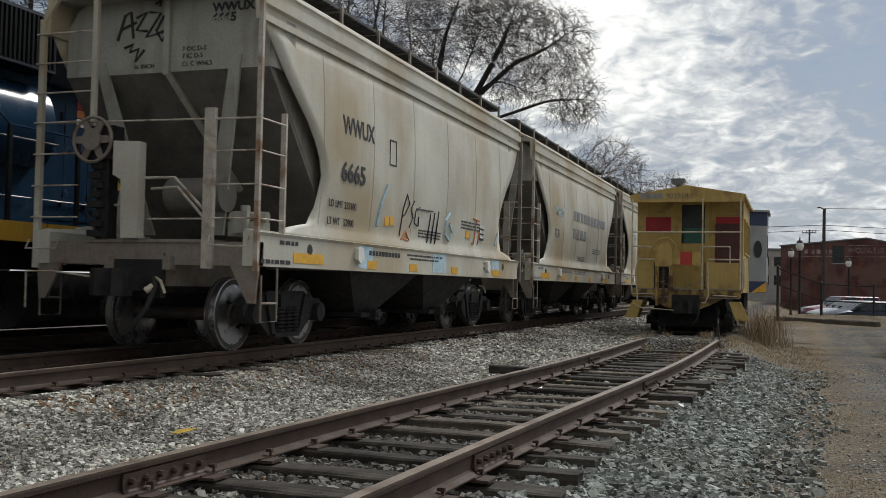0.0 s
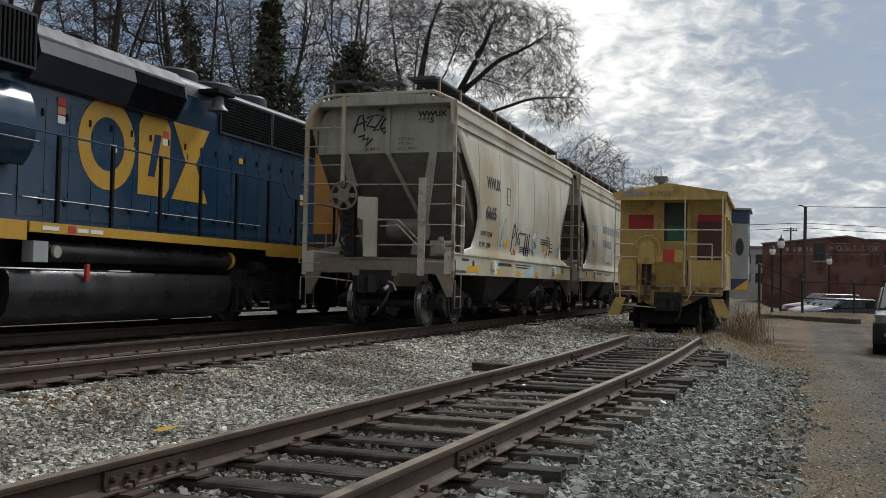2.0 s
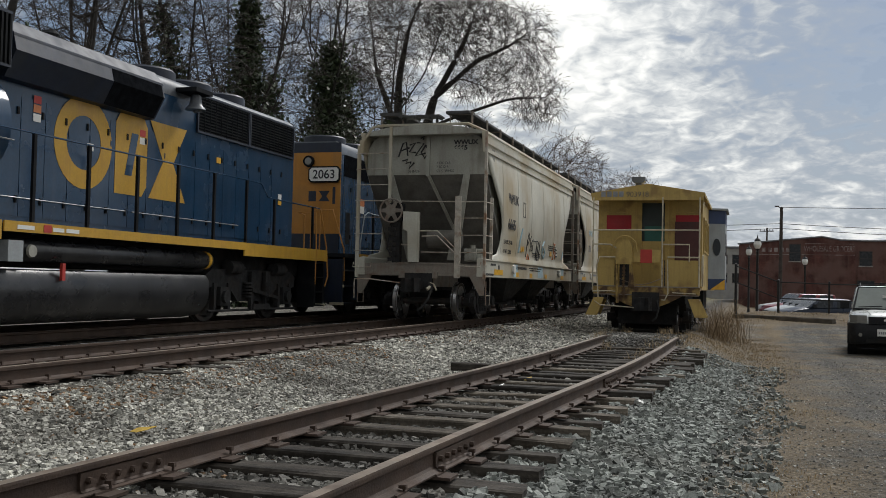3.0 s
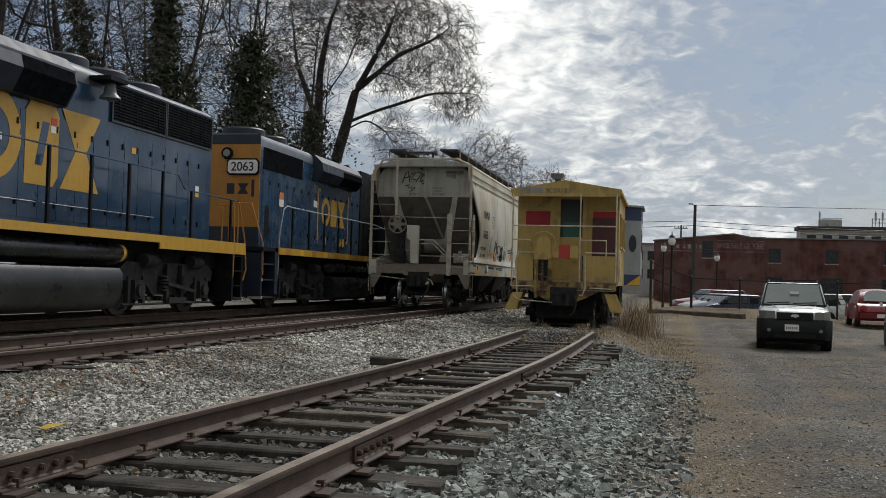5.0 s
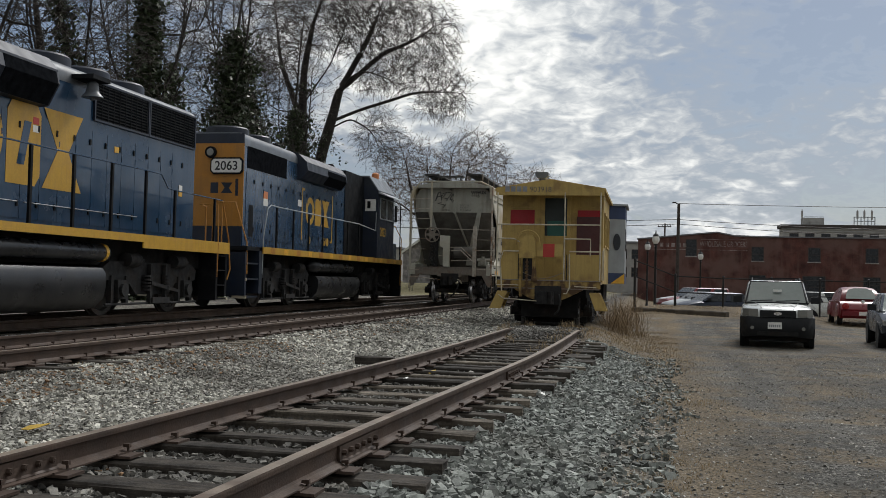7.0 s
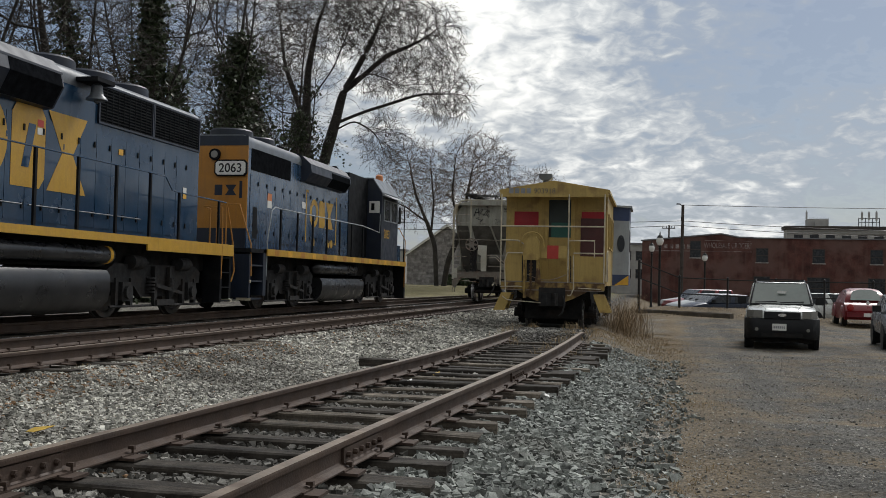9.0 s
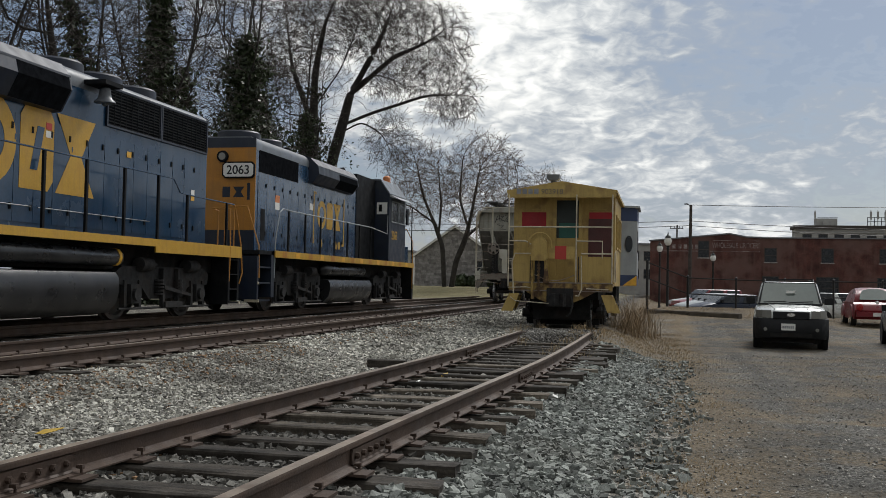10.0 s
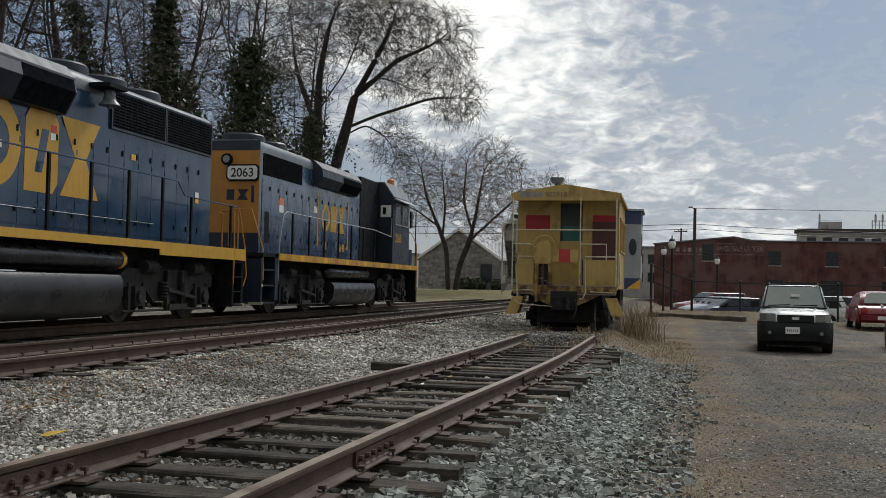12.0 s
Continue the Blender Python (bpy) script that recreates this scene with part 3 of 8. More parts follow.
    ys = [-27 + 0.6 * i for i in range(130)]
    for side in (-1, 1):
        make_rail("rail", [(siding_x(y) + side * 0.7525, y, siding_z(y)) for y in ys], track, M["rail"], M["rail_top"], "rusty brown steel rail")
    rnd = random.Random(4)
    ties = [tie_mesh("tie", 2.55, 0.22, 0.16, M["tie"], k) for k in range(4)] + [tie_mesh("tie", 2.6, 0.22, 0.16, M["tie_pale"], k + 9) for k in range(2)]
    plate, spike = plate_mesh(), spike_mesh()
    y = -26.0
    k = 0
    while y < 30:
        c = siding_x(y)
        skew = rnd.uniform(-2.2, 2.2)
        sink = rnd.uniform(-0.03, 0.006)
        shift = rnd.uniform(-0.08, 0.16) + (0.28 if abs(y - 18.2) < 0.3 else 0)
        piece("tie", ties[rnd.choice((0, 1, 2, 3, 3, 4, 5))], track, pose(c + shift, y, siding_z(y) - 0.188 + sink, rnd.uniform(-2, 2), rnd.uniform(-0.6, 0.6), skew))
        for side in (-1, 1):
            px = c + side * 0.7525
            piece("tie_plate", plate, track, pose(px, y, siding_z(y) - 0.191, 0, side * 1.0, rnd.uniform(-1, 1)))
            if 1 < y < 16:
                for dx, dy, rz in ((0.078, 0.05, 180), (-0.078, -0.05, 0)):
                    piece("spike", spike, track, pose(px + dx, y + dy, siding_z(y) - 0.196 + rnd.uniform(0, 0.025), 0, 0, rz))
        y += 0.61 + rnd.uniform(-0.07, 0.07)
        k += 1
    for x_side, y in ((-1, 4.99), (1, 6.45), (-1, 15.9), (1, 12.1)):
        joint_bar(track, siding_x(y) + x_side * 0.7525, y, RAIL_SIDE, x_side, -math.degrees(math.atan((siding_x(y + 0.4) - siding_x(y - 0.4)) / 0.8)))
    return track


def make_main(name, cx, label, shine):
    track = thing(name, label, "railway track", kind="structure")
    for side in (-1, 1):
        make_rail("rail", [(cx + side * 0.7525, y, RAIL_MAIN) for y in (-60, 0, 20, 40, 70, 150, 300)], track, M["rail"], M["rail_shine"] if shine[side] else M["rail_top"], "steel rail on wooden ties")
    rnd = random.Random(int(-cx))
    ties = [tie_mesh("tie", 2.6, 0.23, 0.17, M["tie"], k + 20) for k in range(3)] + [tie_mesh("tie", 2.6, 0.23, 0.17, M["tie_pale"], 31)]
    plate, spike = plate_mesh(), spike_mesh()
    y = 3.0
    while y < 72:
        piece("tie", ties[rnd.randrange(4)], track, pose(cx + rnd.uniform(-0.08, 0.08), y, RAIL_MAIN - 0.188 + rnd.uniform(-0.035, 0), 0, 0, rnd.uniform(-1, 1)))
        if y < 34 and cx > -9:
            for side in (-1, 1):
                piece("tie_plate", plate, track, pose(cx + side * 0.7525, y, RAIL_MAIN - 0.191))
                for dx, dy, rz in ((0.078, 0.05, 180), (-0.078, -0.05, 0)):
                    piece("spike", spike, track, pose(cx + side * 0.7525 + dx, y + dy, RAIL_MAIN - 0.196 + rnd.uniform(0, 0.025), 0, 0, rz))
        y += 0.53 + rnd.uniform(-0.04, 0.04)


make_siding()
make_main("main_track", MAIN_X, "main line track with worn steel rails on wooden ties", {-1: True, 1: False})
make_main("far_track", LOCO_X, "far line track of dark rails beneath the parked locomotives", {-1: False, 1: False})


# ---- covered hopper cars ----
CAR_L = 11.75


def edge_y(z):
    """Where the side sheet ends, by height: it follows the slope sheets and flares out again over the sill."""
    pts = [(1.45, 0.55), (1.56, 0.75), (1.64, 1.35), (1.87, 1.53), (2.27, 1.67), (2.6, 1.55), (2.95, 1.2), (3.2, 0.88), (3.34, 0.72), (3.7, 0.36), (4.02, 0.10)]
    for (za, ya), (zb, yb) in zip(pts, pts[1:]):
        if z <= zb:
            return ya + (yb - ya) * max(0.0, (z - za) / (zb - za))
    return pts[-1][1]


def side_x(z):
    return 1.50 + 0.10 * math.sin(math.pi * min(max((z - 1.35) / 3.0, 0), 1)) + (0.07 * (1 - (z - 1.45) / 0.2) if z < 1.65 else 0)


def build_wheelset(parent, x, y, z, r=0.455):
    ws = new("wheelset")
    bm = bmesh.new()
    cyl(bm, (-1.02, 0, 0), (1.02, 0, 0), 0.085, n=12)
    for s in (-1, 1):
        prof = [(0.10, 0.66), (r * 0.62, 0.685), (r * 0.80, 0.69), (r * 0.83, 0.66), (r, 0.665), (r * 1.055, 0.675), (r * 1.055, 0.70), (r, 0.715), (r * 0.995, 0.80),
                (r * 0.84, 0.80), (r * 0.82, 0.76), (r * 0.36, 0.745), (r * 0.30, 0.83), (0.10, 0.83)]
        lathe(bm, [(a, s * h) for a, h in prof], (0, 0, 0), "x", 32)
    ws = part("wheelset", bm, M["wheel"], parent, smooth=True)
    for s in (-1, 1):
        bm = bmesh.new()
        lathe(bm, [(r * 1.001, s * 0.722), (r * 1.003, s * 0.80), (r * 0.975, s * 0.802), (r * 0.975, s * 0.795)], (0, 0, 0), "x", 32)
        lathe(bm, [(r * 1.058, s * 0.674), (r * 1.06, s * 0.690), (r * 0.97, s * 0.664), (r * 0.90, s * 0.658)], (0, 0, 0), "x", 32)
        part("tread", bm, M["wheel_rim"], ws, "bright worn wheel tread", smooth=True)
    ws.matrix_basis = pose(x, y, z)
    return ws


def build_freight_truck(car, yc, z=0.455):
    for s in (-1, 1):
        bm = bmesh.new()
        o = [(-1.12, 0.56), (-0.98, 0.66), (-0.72, 0.66), (-0.5, 0.76), (0.5, 0.76), (0.72, 0.66), (0.98, 0.66), (1.12, 0.56), (1.08, 0.44), (0.8, 0.44), (0.42, 0.17), (-0.42, 0.17), (-0.8, 0.44), (-1.08, 0.44)]
        prism(bm, [(yc + a, b) for a, b in o], "x", s * 0.93, s * 1.06)
        for a in (-0.89, 0.89):
            cyl(bm, (s * 0.9, yc + a, 0.47), (s * 1.15, yc + a, 0.47), 0.13, n=14)
        box(bm, min(s * 1.06, s * 1.10), max(s * 1.06, s * 1.10), yc - 0.34, yc + 0.34, 0.15, 0.22)
        for a in (-0.36, 0.36):
            prism(bm, [(yc + a - 0.05, 0.2), (yc + a + 0.05, 0.2), (yc + a * 1.5 + 0.05, 0.72), (yc + a * 1.5 - 0.05, 0.72)], "x", s * 1.06, s * 1.10)
        part("side_frame", bm, M["truck"], car, "cast steel truck side frame", bevel=0.012)
        for a in (-0.2, 0, 0.2):
            bm = bmesh.new()
            coil = []
            for k in range(7):
                coil += [(0.055, 0.222 + k * 0.048), (0.088, 0.232 + k * 0.048), (0.088, 0.254 + k * 0.048), (0.055, 0.264 + k * 0.048)]
            lathe(bm, coil, (s * 1.06, yc + a, 0), "z", 10)
            part("spring", bm, M["truck"], car)
    bm = bmesh.new()
    box(bm, -1.1, 1.1, yc - 0.2, yc + 0.2, 0.5, 0.72)
    box(bm, -0.75, 0.75, yc - 0.5, yc - 0.42, 0.36, 0.5)
    box(bm, -0.75, 0.75, yc + 0.42, yc + 0.5, 0.36, 0.5)
    part("bolster", bm, M["truck"], car, bevel=0.01)


def side_sheet_mesh(s):
    bm = bmesh.new()
    zs = [1.45, 1.5, 1.55, 1.6, 1.64, 1.75] + [1.87 + 0.215 * i for i in range(11)]
    n = 28
    rows = []
    for z in zs:
        e = edge_y(z)
        row = []
        for i in range(n + 1):
            y = e + (CAR_L - 2 * e) * i / n
            seam = 0.0
            row.append(bm.verts.new((s * (side_x(z) + seam), y, z)))
        rows.append(row)
    for a, b in zip(rows, rows[1:]):
        for i in range(n):
            bm.faces.new((a[i], a[i + 1], b[i + 1], b[i]))
    return bm


def build_hopper(number, mark, label, full, marked):
    car = thing("hopper_car", label, "freight car", group="covered hopper cars in the train")
    end, frame_m, ladder = M["hopper_end"], M["hopper_dirty"], M["rusty_rail"]
    # side sheets with weld seams
    for s in (-1, 1):
        sheet = part("side_sheet", side_sheet_mesh(s), M["hopper"], car, "pale grey curved side sheet with rusty stains", smooth=True)
        sol = sheet.modifiers.new("thickness", "SOLIDIFY")
        sol.thickness, sol.offset = 0.015, 0
        for k in range(1, 7):
            y = CAR_L * k / 7
            bm = bmesh.new()
            pts = [(s * (side_x(z) + 0.006), y, z) for z in [1.66 + 0.26 * i for i in range(10)]]
            if edge_y(2.27) < y < CAR_L - edge_y(2.27):
                tube(bm, pts, 0.008, 4)
                part("seam", bm, M["hopper"], car)
            else:
                bm.free()
        # top chord of stepped angles
        bm = bmesh.new()
        prism(bm, [(s * 1.50, 3.98), (s * 1.585, 3.98), (s * 1.585, 4.06), (s * 1.55, 4.08), (s * 1.55, 4.16), (s * 1.60, 4.18), (s * 1.60, 4.30), (s * 1.55, 4.32), (s * 1.55, 4.40), (s * 1.58, 4.42), (s * 1.56, 4.48), (s * 1.46, 4.48)], "y", 0.02, CAR_L - 0.02)
        part("top_chord", bm, M["hopper"], car, "stepped pale grey top chord")
        # side sill
        bm = bmesh.new()
        prism(bm, [(s * 1.40, 1.06), (s * 1.60, 1.06), (s * 1.60, 1.42), (s * 1.63, 1.46), (s * 1.44, 1.50), (s * 1.40, 1.46)], "y", 0.02, CAR_L - 0.02)
        part("side_sill", bm, M["hopper"], car, "pale grey side sill with yellow reflectors", bevel=0.008)
        for k, (y, w) in enumerate(((0.9, 0.85), (3.2, 0.34), (4.9, 0.34), (7.0, 0.34), (9.6, 0.5))):
            bm = bmesh.new()
            box(bm, min(s * 1.60, s * 1.606), max(s * 1.60, s * 1.606), y, y + w, 1.10 if k else 1.12, 1.22 if k else 1.25)
            part("reflector", bm, M["reflector"], car, "yellow reflective strip")
    # roof
    bm = bmesh.new()
    prism(bm, [(-1.56, 4.46), (-0.9, 4.60), (0, 4.66), (0.9, 4.60), (1.56, 4.46), (1.5, 4.42), (-1.5, 4.42)], "y", 0.05, CAR_L - 0.05)
    part("roof", bm, M["hopper_end"], car)
    for y in (1.6, 4.4, 7.2, 10.0):
        bm = bmesh.new()
        lathe(bm, [(0.44, 4.60), (0.44, 4.74), (0.40, 4.78)], (0, y, 0), "z", 16)
        part("hatch", bm, M["hopper_end"], car)
    # running boards on posts
    for s in (-1, 1):
        bm = bmesh.new()
        box(bm, min(s * 0.55, s * 1.12), max(s * 0.55, s * 1.12), 0.1, CAR_L - 0.1, 4.93, 4.97)
        for k in range(int(CAR_L / 0.12)):
            box(bm, min(s * 0.55, s * 1.12), max(s * 0.55, s * 1.12), 0.1 + k * 0.12, 0.115 + k * 0.12, 4.90, 4.93)
        part("running_board", bm, M["grating"], car, "dark steel grating walkway along the roof")
        bm = bmesh.new()
        for k in range(9):
            y = 0.3 + k * (CAR_L - 0.6) / 8
            box(bm, min(s * 1.12, s * 1.16), max(s * 1.12, s * 1.16), y - 0.025, y + 0.025, 4.5, 4.98)
            cyl(bm, (s * 0.55, y, 4.92), (s * 1.14, y, 4.92), 0.02, n=5)
            cyl(bm, (s * 0.6, y, 4.6), (s * 0.6, y, 4.92), 0.02, n=5)
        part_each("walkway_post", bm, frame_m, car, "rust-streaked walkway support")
    for y0, y1 in ((0.0, 0.42), (CAR_L - 0.42, CAR_L)):
        bm = bmesh.new()
        box(bm, -0.62, 0.42, y0, y1, 4.84, 4.88)
        for x in (-0.55, -0.2, 0.1, 0.36):
            box(bm, x - 0.02, x + 0.02, y0, y1, 4.80, 4.84)
        for x in (-0.5, 0.3):
            box(bm, x - 0.03, x + 0.03, (y0 + y1) / 2 - 0.02, (y0 + y1) / 2 + 0.02, 4.58, 4.82)
        part("end_walkway", bm, M["grating"], car)
    # ends, mirrored
    for far in (False, True):
        def Y(v):
            return CAR_L - v if far else v

        def bx(bm, x0, x1, a, b, z0, z1):
            box(bm, x0, x1, min(Y(a), Y(b)), max(Y(a), Y(b)), z0, z1)
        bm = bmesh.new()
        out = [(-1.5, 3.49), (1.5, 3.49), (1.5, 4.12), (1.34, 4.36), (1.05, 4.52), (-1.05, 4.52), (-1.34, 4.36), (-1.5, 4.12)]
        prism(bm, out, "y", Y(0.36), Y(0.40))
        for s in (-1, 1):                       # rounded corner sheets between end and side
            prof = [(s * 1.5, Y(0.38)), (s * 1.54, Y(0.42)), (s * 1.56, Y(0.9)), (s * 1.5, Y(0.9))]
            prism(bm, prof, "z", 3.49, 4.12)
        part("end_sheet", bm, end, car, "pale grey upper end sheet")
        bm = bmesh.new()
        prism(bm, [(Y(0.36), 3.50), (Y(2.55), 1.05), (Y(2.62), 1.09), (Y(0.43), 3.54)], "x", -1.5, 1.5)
        # shade under the overhang is in this sheet's darker colour
        part("slope_sheet", bm, M["hopper_slope"], car, "grimy sloping end sheet, its grey darkened as shade")
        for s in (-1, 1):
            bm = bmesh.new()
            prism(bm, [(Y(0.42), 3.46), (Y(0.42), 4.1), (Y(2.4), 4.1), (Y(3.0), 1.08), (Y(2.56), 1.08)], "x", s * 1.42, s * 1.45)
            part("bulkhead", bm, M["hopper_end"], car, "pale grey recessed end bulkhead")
        bm = bmesh.new()                         # centre rib and braces
        bx(bm, 0.02, 0.10, 0.30, 0.37, 3.45, 4.5)
        for x0, x1, z0, y0, z1, y1 in ((0.06, 0.46, 3.5, 0.33, 2.1, 1.5),):
            tube(bm, [(x0, Y(y0), z0), (x1, Y(y1), z1)], 0.05, 4)
        part("end_rib", bm, end, car)
        for s, xa, xb, zb in ((-1, -0.95, -0.40, 1.45), (1, 1.05, 0.62, 1.45)):
            bm = bmesh.new()
            a, b = Vector((xa, Y(0.32), 3.65)), Vector((xb, Y(0.62), zb))
            w = Vector((0.075, 0, 0))
            vs = [bm.verts.new(p) for p in (a - w, a + w, b + w * 1.8, b - w * 1.8)]
            vs += [bm.verts.new(v.co + Vector((0, 0.04, 0))) for v in vs]
            for f in ((0, 1, 2, 3), (7, 6, 5, 4), (0, 4, 5, 1), (1, 5, 6, 2), (2, 6, 7, 3), (3, 7, 4, 0)):
                bm.faces.new([vs[i] for i in f])
            part("end_brace", bm, end, car, "grey diagonal end brace")
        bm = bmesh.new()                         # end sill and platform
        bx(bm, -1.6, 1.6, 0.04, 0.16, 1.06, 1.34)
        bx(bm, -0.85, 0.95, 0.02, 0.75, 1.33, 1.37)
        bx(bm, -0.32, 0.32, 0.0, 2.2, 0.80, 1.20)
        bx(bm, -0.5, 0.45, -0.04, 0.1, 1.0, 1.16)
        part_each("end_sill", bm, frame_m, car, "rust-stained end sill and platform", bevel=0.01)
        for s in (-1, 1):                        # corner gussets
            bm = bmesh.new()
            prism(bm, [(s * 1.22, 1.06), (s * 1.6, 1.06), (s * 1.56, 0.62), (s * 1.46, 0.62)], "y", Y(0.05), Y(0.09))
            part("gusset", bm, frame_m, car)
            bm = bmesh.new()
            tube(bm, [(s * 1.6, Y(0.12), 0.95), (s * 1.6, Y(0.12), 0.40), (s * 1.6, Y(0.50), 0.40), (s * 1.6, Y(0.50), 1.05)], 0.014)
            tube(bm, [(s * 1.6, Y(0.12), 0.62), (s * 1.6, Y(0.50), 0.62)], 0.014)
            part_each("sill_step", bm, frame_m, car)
        # two-stile ladder, on opposite corners at each end
        lx = 1 if far else -1
        bm = bmesh.new()
        box(bm, lx * 1.6 - 0.04, lx * 1.6 + 0.04, min(Y(0), Y(0.06)), max(Y(0), Y(0.06)), 1.0, 4.18)
        tube(bm, [(lx * 1.58, Y(0.03), 4.15), (lx * 1.28, Y(0.05), 4.62), (lx * 1.05, Y(0.1), 4.66), (-lx * 1.1, Y(0.1), 4.66), (-lx * 1.55, Y(0.06), 4.45)], 0.035, 5)
        box(bm, lx * 0.80 - 0.035, lx * 0.80 + 0.035, min(Y(0.02), Y(0.07)), max(Y(0.02), Y(0.07)), 2.62, 4.62)
        part_each("ladder_stile", bm, M["hopper"] if not far else frame_m, car, "pale steel ladder stile")
        bm = bmesh.new()
        for z in (1.64, 2.04, 2.44, 2.84, 3.22, 3.60, 3.98):
            cyl(bm, (lx * 0.80 if z > 2.5 else lx * 0.95, Y(-0.02), z), (lx * 1.66, Y(-0.02), z), 0.011, n=6)
        part_each("rung", bm, ladder, car)
        # far corner post with short grab irons
        bm = bmesh.new()
        box(bm, -lx * 1.58 - 0.03, -lx * 1.58 + 0.03, min(Y(0), Y(0.05)), max(Y(0), Y(0.05)), 1.0, 4.46)
        box(bm, -lx * 1.575 - 0.035, -lx * 1.575 + 0.035, min(Y(0.62), Y(0.66)), max(Y(0.62), Y(0.66)), 1.46, 2.95)
        box(bm, -lx * 0.93 - 0.07, -lx * 0.93 + 0.07, min(Y(-0.02), Y(0.04)), max(Y(-0.02), Y(0.04)), 1.02, 2.94)
        part_each("corner_post", bm, ladder, car, "rusty corner post")
        bm = bmesh.new()
        for z in (1.62, 2.02, 2.42, 2.80):
            cyl(bm, (-lx * 0.93, Y(0), z), (-lx * 1.6, Y(0), z), 0.011, n=6)
            cyl(bm, (-lx * 1.6, Y(0), z), (-lx * 1.6, Y(0.66), z - 0.0), 0.011, n=6)
        cyl(bm, (-1.62, Y(0), 2.84), (1.6, Y(0), 2.80), 0.012, n=6)
        tube(bm, [(-lx * 1.0, Y(-0.06), 1.42), (-lx * 1.0, Y(-0.1), 1.30), (-lx * 1.52, Y(-0.1), 1.28), (-lx * 1.52, Y(-0.04), 1.40)], 0.011)
        tube(bm, [(lx * 1.2, Y(-0.04), 1.36), (lx * 1.2, Y(-0.1), 1.24), (lx * 1.66, Y(-0.1), 1.24), (lx * 1.66, Y(-0.04), 1.36)], 0.011)
        part_each("grab_iron", bm, ladder, car)
        # coupler, hose, lever
        bm = bmesh.new()
        bx(bm, -0.12, 0.12, -0.42, 0.2, 0.74, 0.94)
        prism(bm, [(-0.20, Y(-0.36)), (-0.24, Y(-0.62)), (-0.10, Y(-0.72)), (0.02, Y(-0.58)), (0.12, Y(-0.70)), (0.20, Y(-0.62)), (0.16, Y(-0.36))], "z", 0.68, 1.0)
        bx(bm, -0.34, 0.34, -0.06, 0.04, 0.66, 1.12)
        part("coupler", bm, M["truck"], car, "dark cast steel knuckle coupler", bevel=0.012)
        bm = bmesh.new()
        tube(bm, [(0.28, Y(-0.1), 0.9), (0.40, Y(-0.25), 0.78), (0.36, Y(-0.35), 0.55), (0.22, Y(-0.42), 0.32), (0.12, Y(-0.45), 0.24)], 0.03, 7)
        part("brake_hose", bm, M["tyre"], car, "black rubber brake hose", smooth=True)
        bm = bmesh.new()
        tube(bm, [(0.30, Y(-0.1), 0.9), (0.44, Y(-0.2), 0.86), (0.50, Y(-0.2), 0.72)], 0.018, 6)
        cyl(bm, (0.30, Y(-0.3), 0.74), (0.36, Y(-0.24), 0.80), 0.04, n=8)
        part("angle_cock", bm, M["cream"], car, "tan angle cock and fitting")
        bm = bmesh.new()
        tube(bm, [(-0.25, Y(-0.12), 0.86), (-1.2, Y(-0.16), 0.96), (-1.58, Y(-0.16), 0.95), (-1.58, Y(-0.16), 0.50)], 0.014)
        part("uncoupling_lever", bm, ladder, car)
        if not far:
            # hand brake wheel, gear box, vertical column
            bm = bmesh.new()
            c = Vector((-0.72, -0.06, 2.60))
            ring = [(c.x + 0.28 * math.cos(a), c.y, c.z + 0.28 * math.sin(a)) for a in [2 * math.pi * i / 24 for i in range(25)]]
            tube(bm, ring, 0.022, 6)
            for i in range(6):
                a = math.pi * i / 3
                u, w = Vector((math.cos(a), 0, math.sin(a))), Vector((-math.sin(a), 0, math.cos(a))) * 0.05
                vs = [bm.verts.new(c + p) for p in (u * 0.10 - w, u * 0.10 + w, u * 0.27 + w * 0.8, u * 0.27 - w * 0.8)]
                vs += [bm.verts.new(v.co + Vector((0, 0.02, 0))) for v in vs]
                for f in ((0, 1, 2, 3), (7, 6, 5, 4), (0, 4, 5, 1), (1, 5, 6, 2), (2, 6, 7, 3), (3, 7, 4, 0)):
                    bm.faces.new([vs[k] for k in f])
            lathe(bm, [(0.14, -0.03), (0.12, 0.03), (0.05, 0.05)], c, "y", 16)
            part("brake_wheel", bm, M["hopper_dirty"], car, "rusty round hand brake wheel", smooth=True)
            bm = bmesh.new()
            box(bm, -0.86, -0.46, 0.0, 0.22, 2.36, 2.78)
            box(bm, -0.70, -0.52, 0.02, 0.2, 1.36, 2.36)
            tube(bm, [(-0.68, 0.0, 2.4), (-0.82, 0.0, 1.7), (-0.62, 0.0, 1.4)], 0.02)
            for k in range(8):
                box(bm, -0.80 + 0.04 * (k % 3), -0.62 + 0.04 * (k % 2), -0.02, 0.1, 1.40 + k * 0.12, 1.48 + k * 0.12)
            part("brake_gear", bm, M["truck"], car, "dark rusty hand brake gear and chain", bevel=0.012)
            bm = bmesh.new()
            prism(bm, [(-0.42, 2.58), (-0.04, 2.56), (-0.04, 1.38), (-0.28, 1.38), (-0.30, 2.10), (-0.42, 2.16)], "y", -0.04, 0.10)
            part("brake_column", bm, M["hopper"], car, "flat pale grey column plate", bevel=0.01)
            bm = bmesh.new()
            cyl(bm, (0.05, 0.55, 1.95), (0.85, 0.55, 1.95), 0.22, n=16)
            # same darkened grey, as the reservoir sits in shadow
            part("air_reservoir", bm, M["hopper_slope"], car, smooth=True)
            bm = bmesh.new()
            box(bm, 1.02, 1.42, 0.3, 0.62, 1.42, 1.60)
            box(bm, 1.10, 1.32, 0.24, 0.30, 1.46, 1.72)
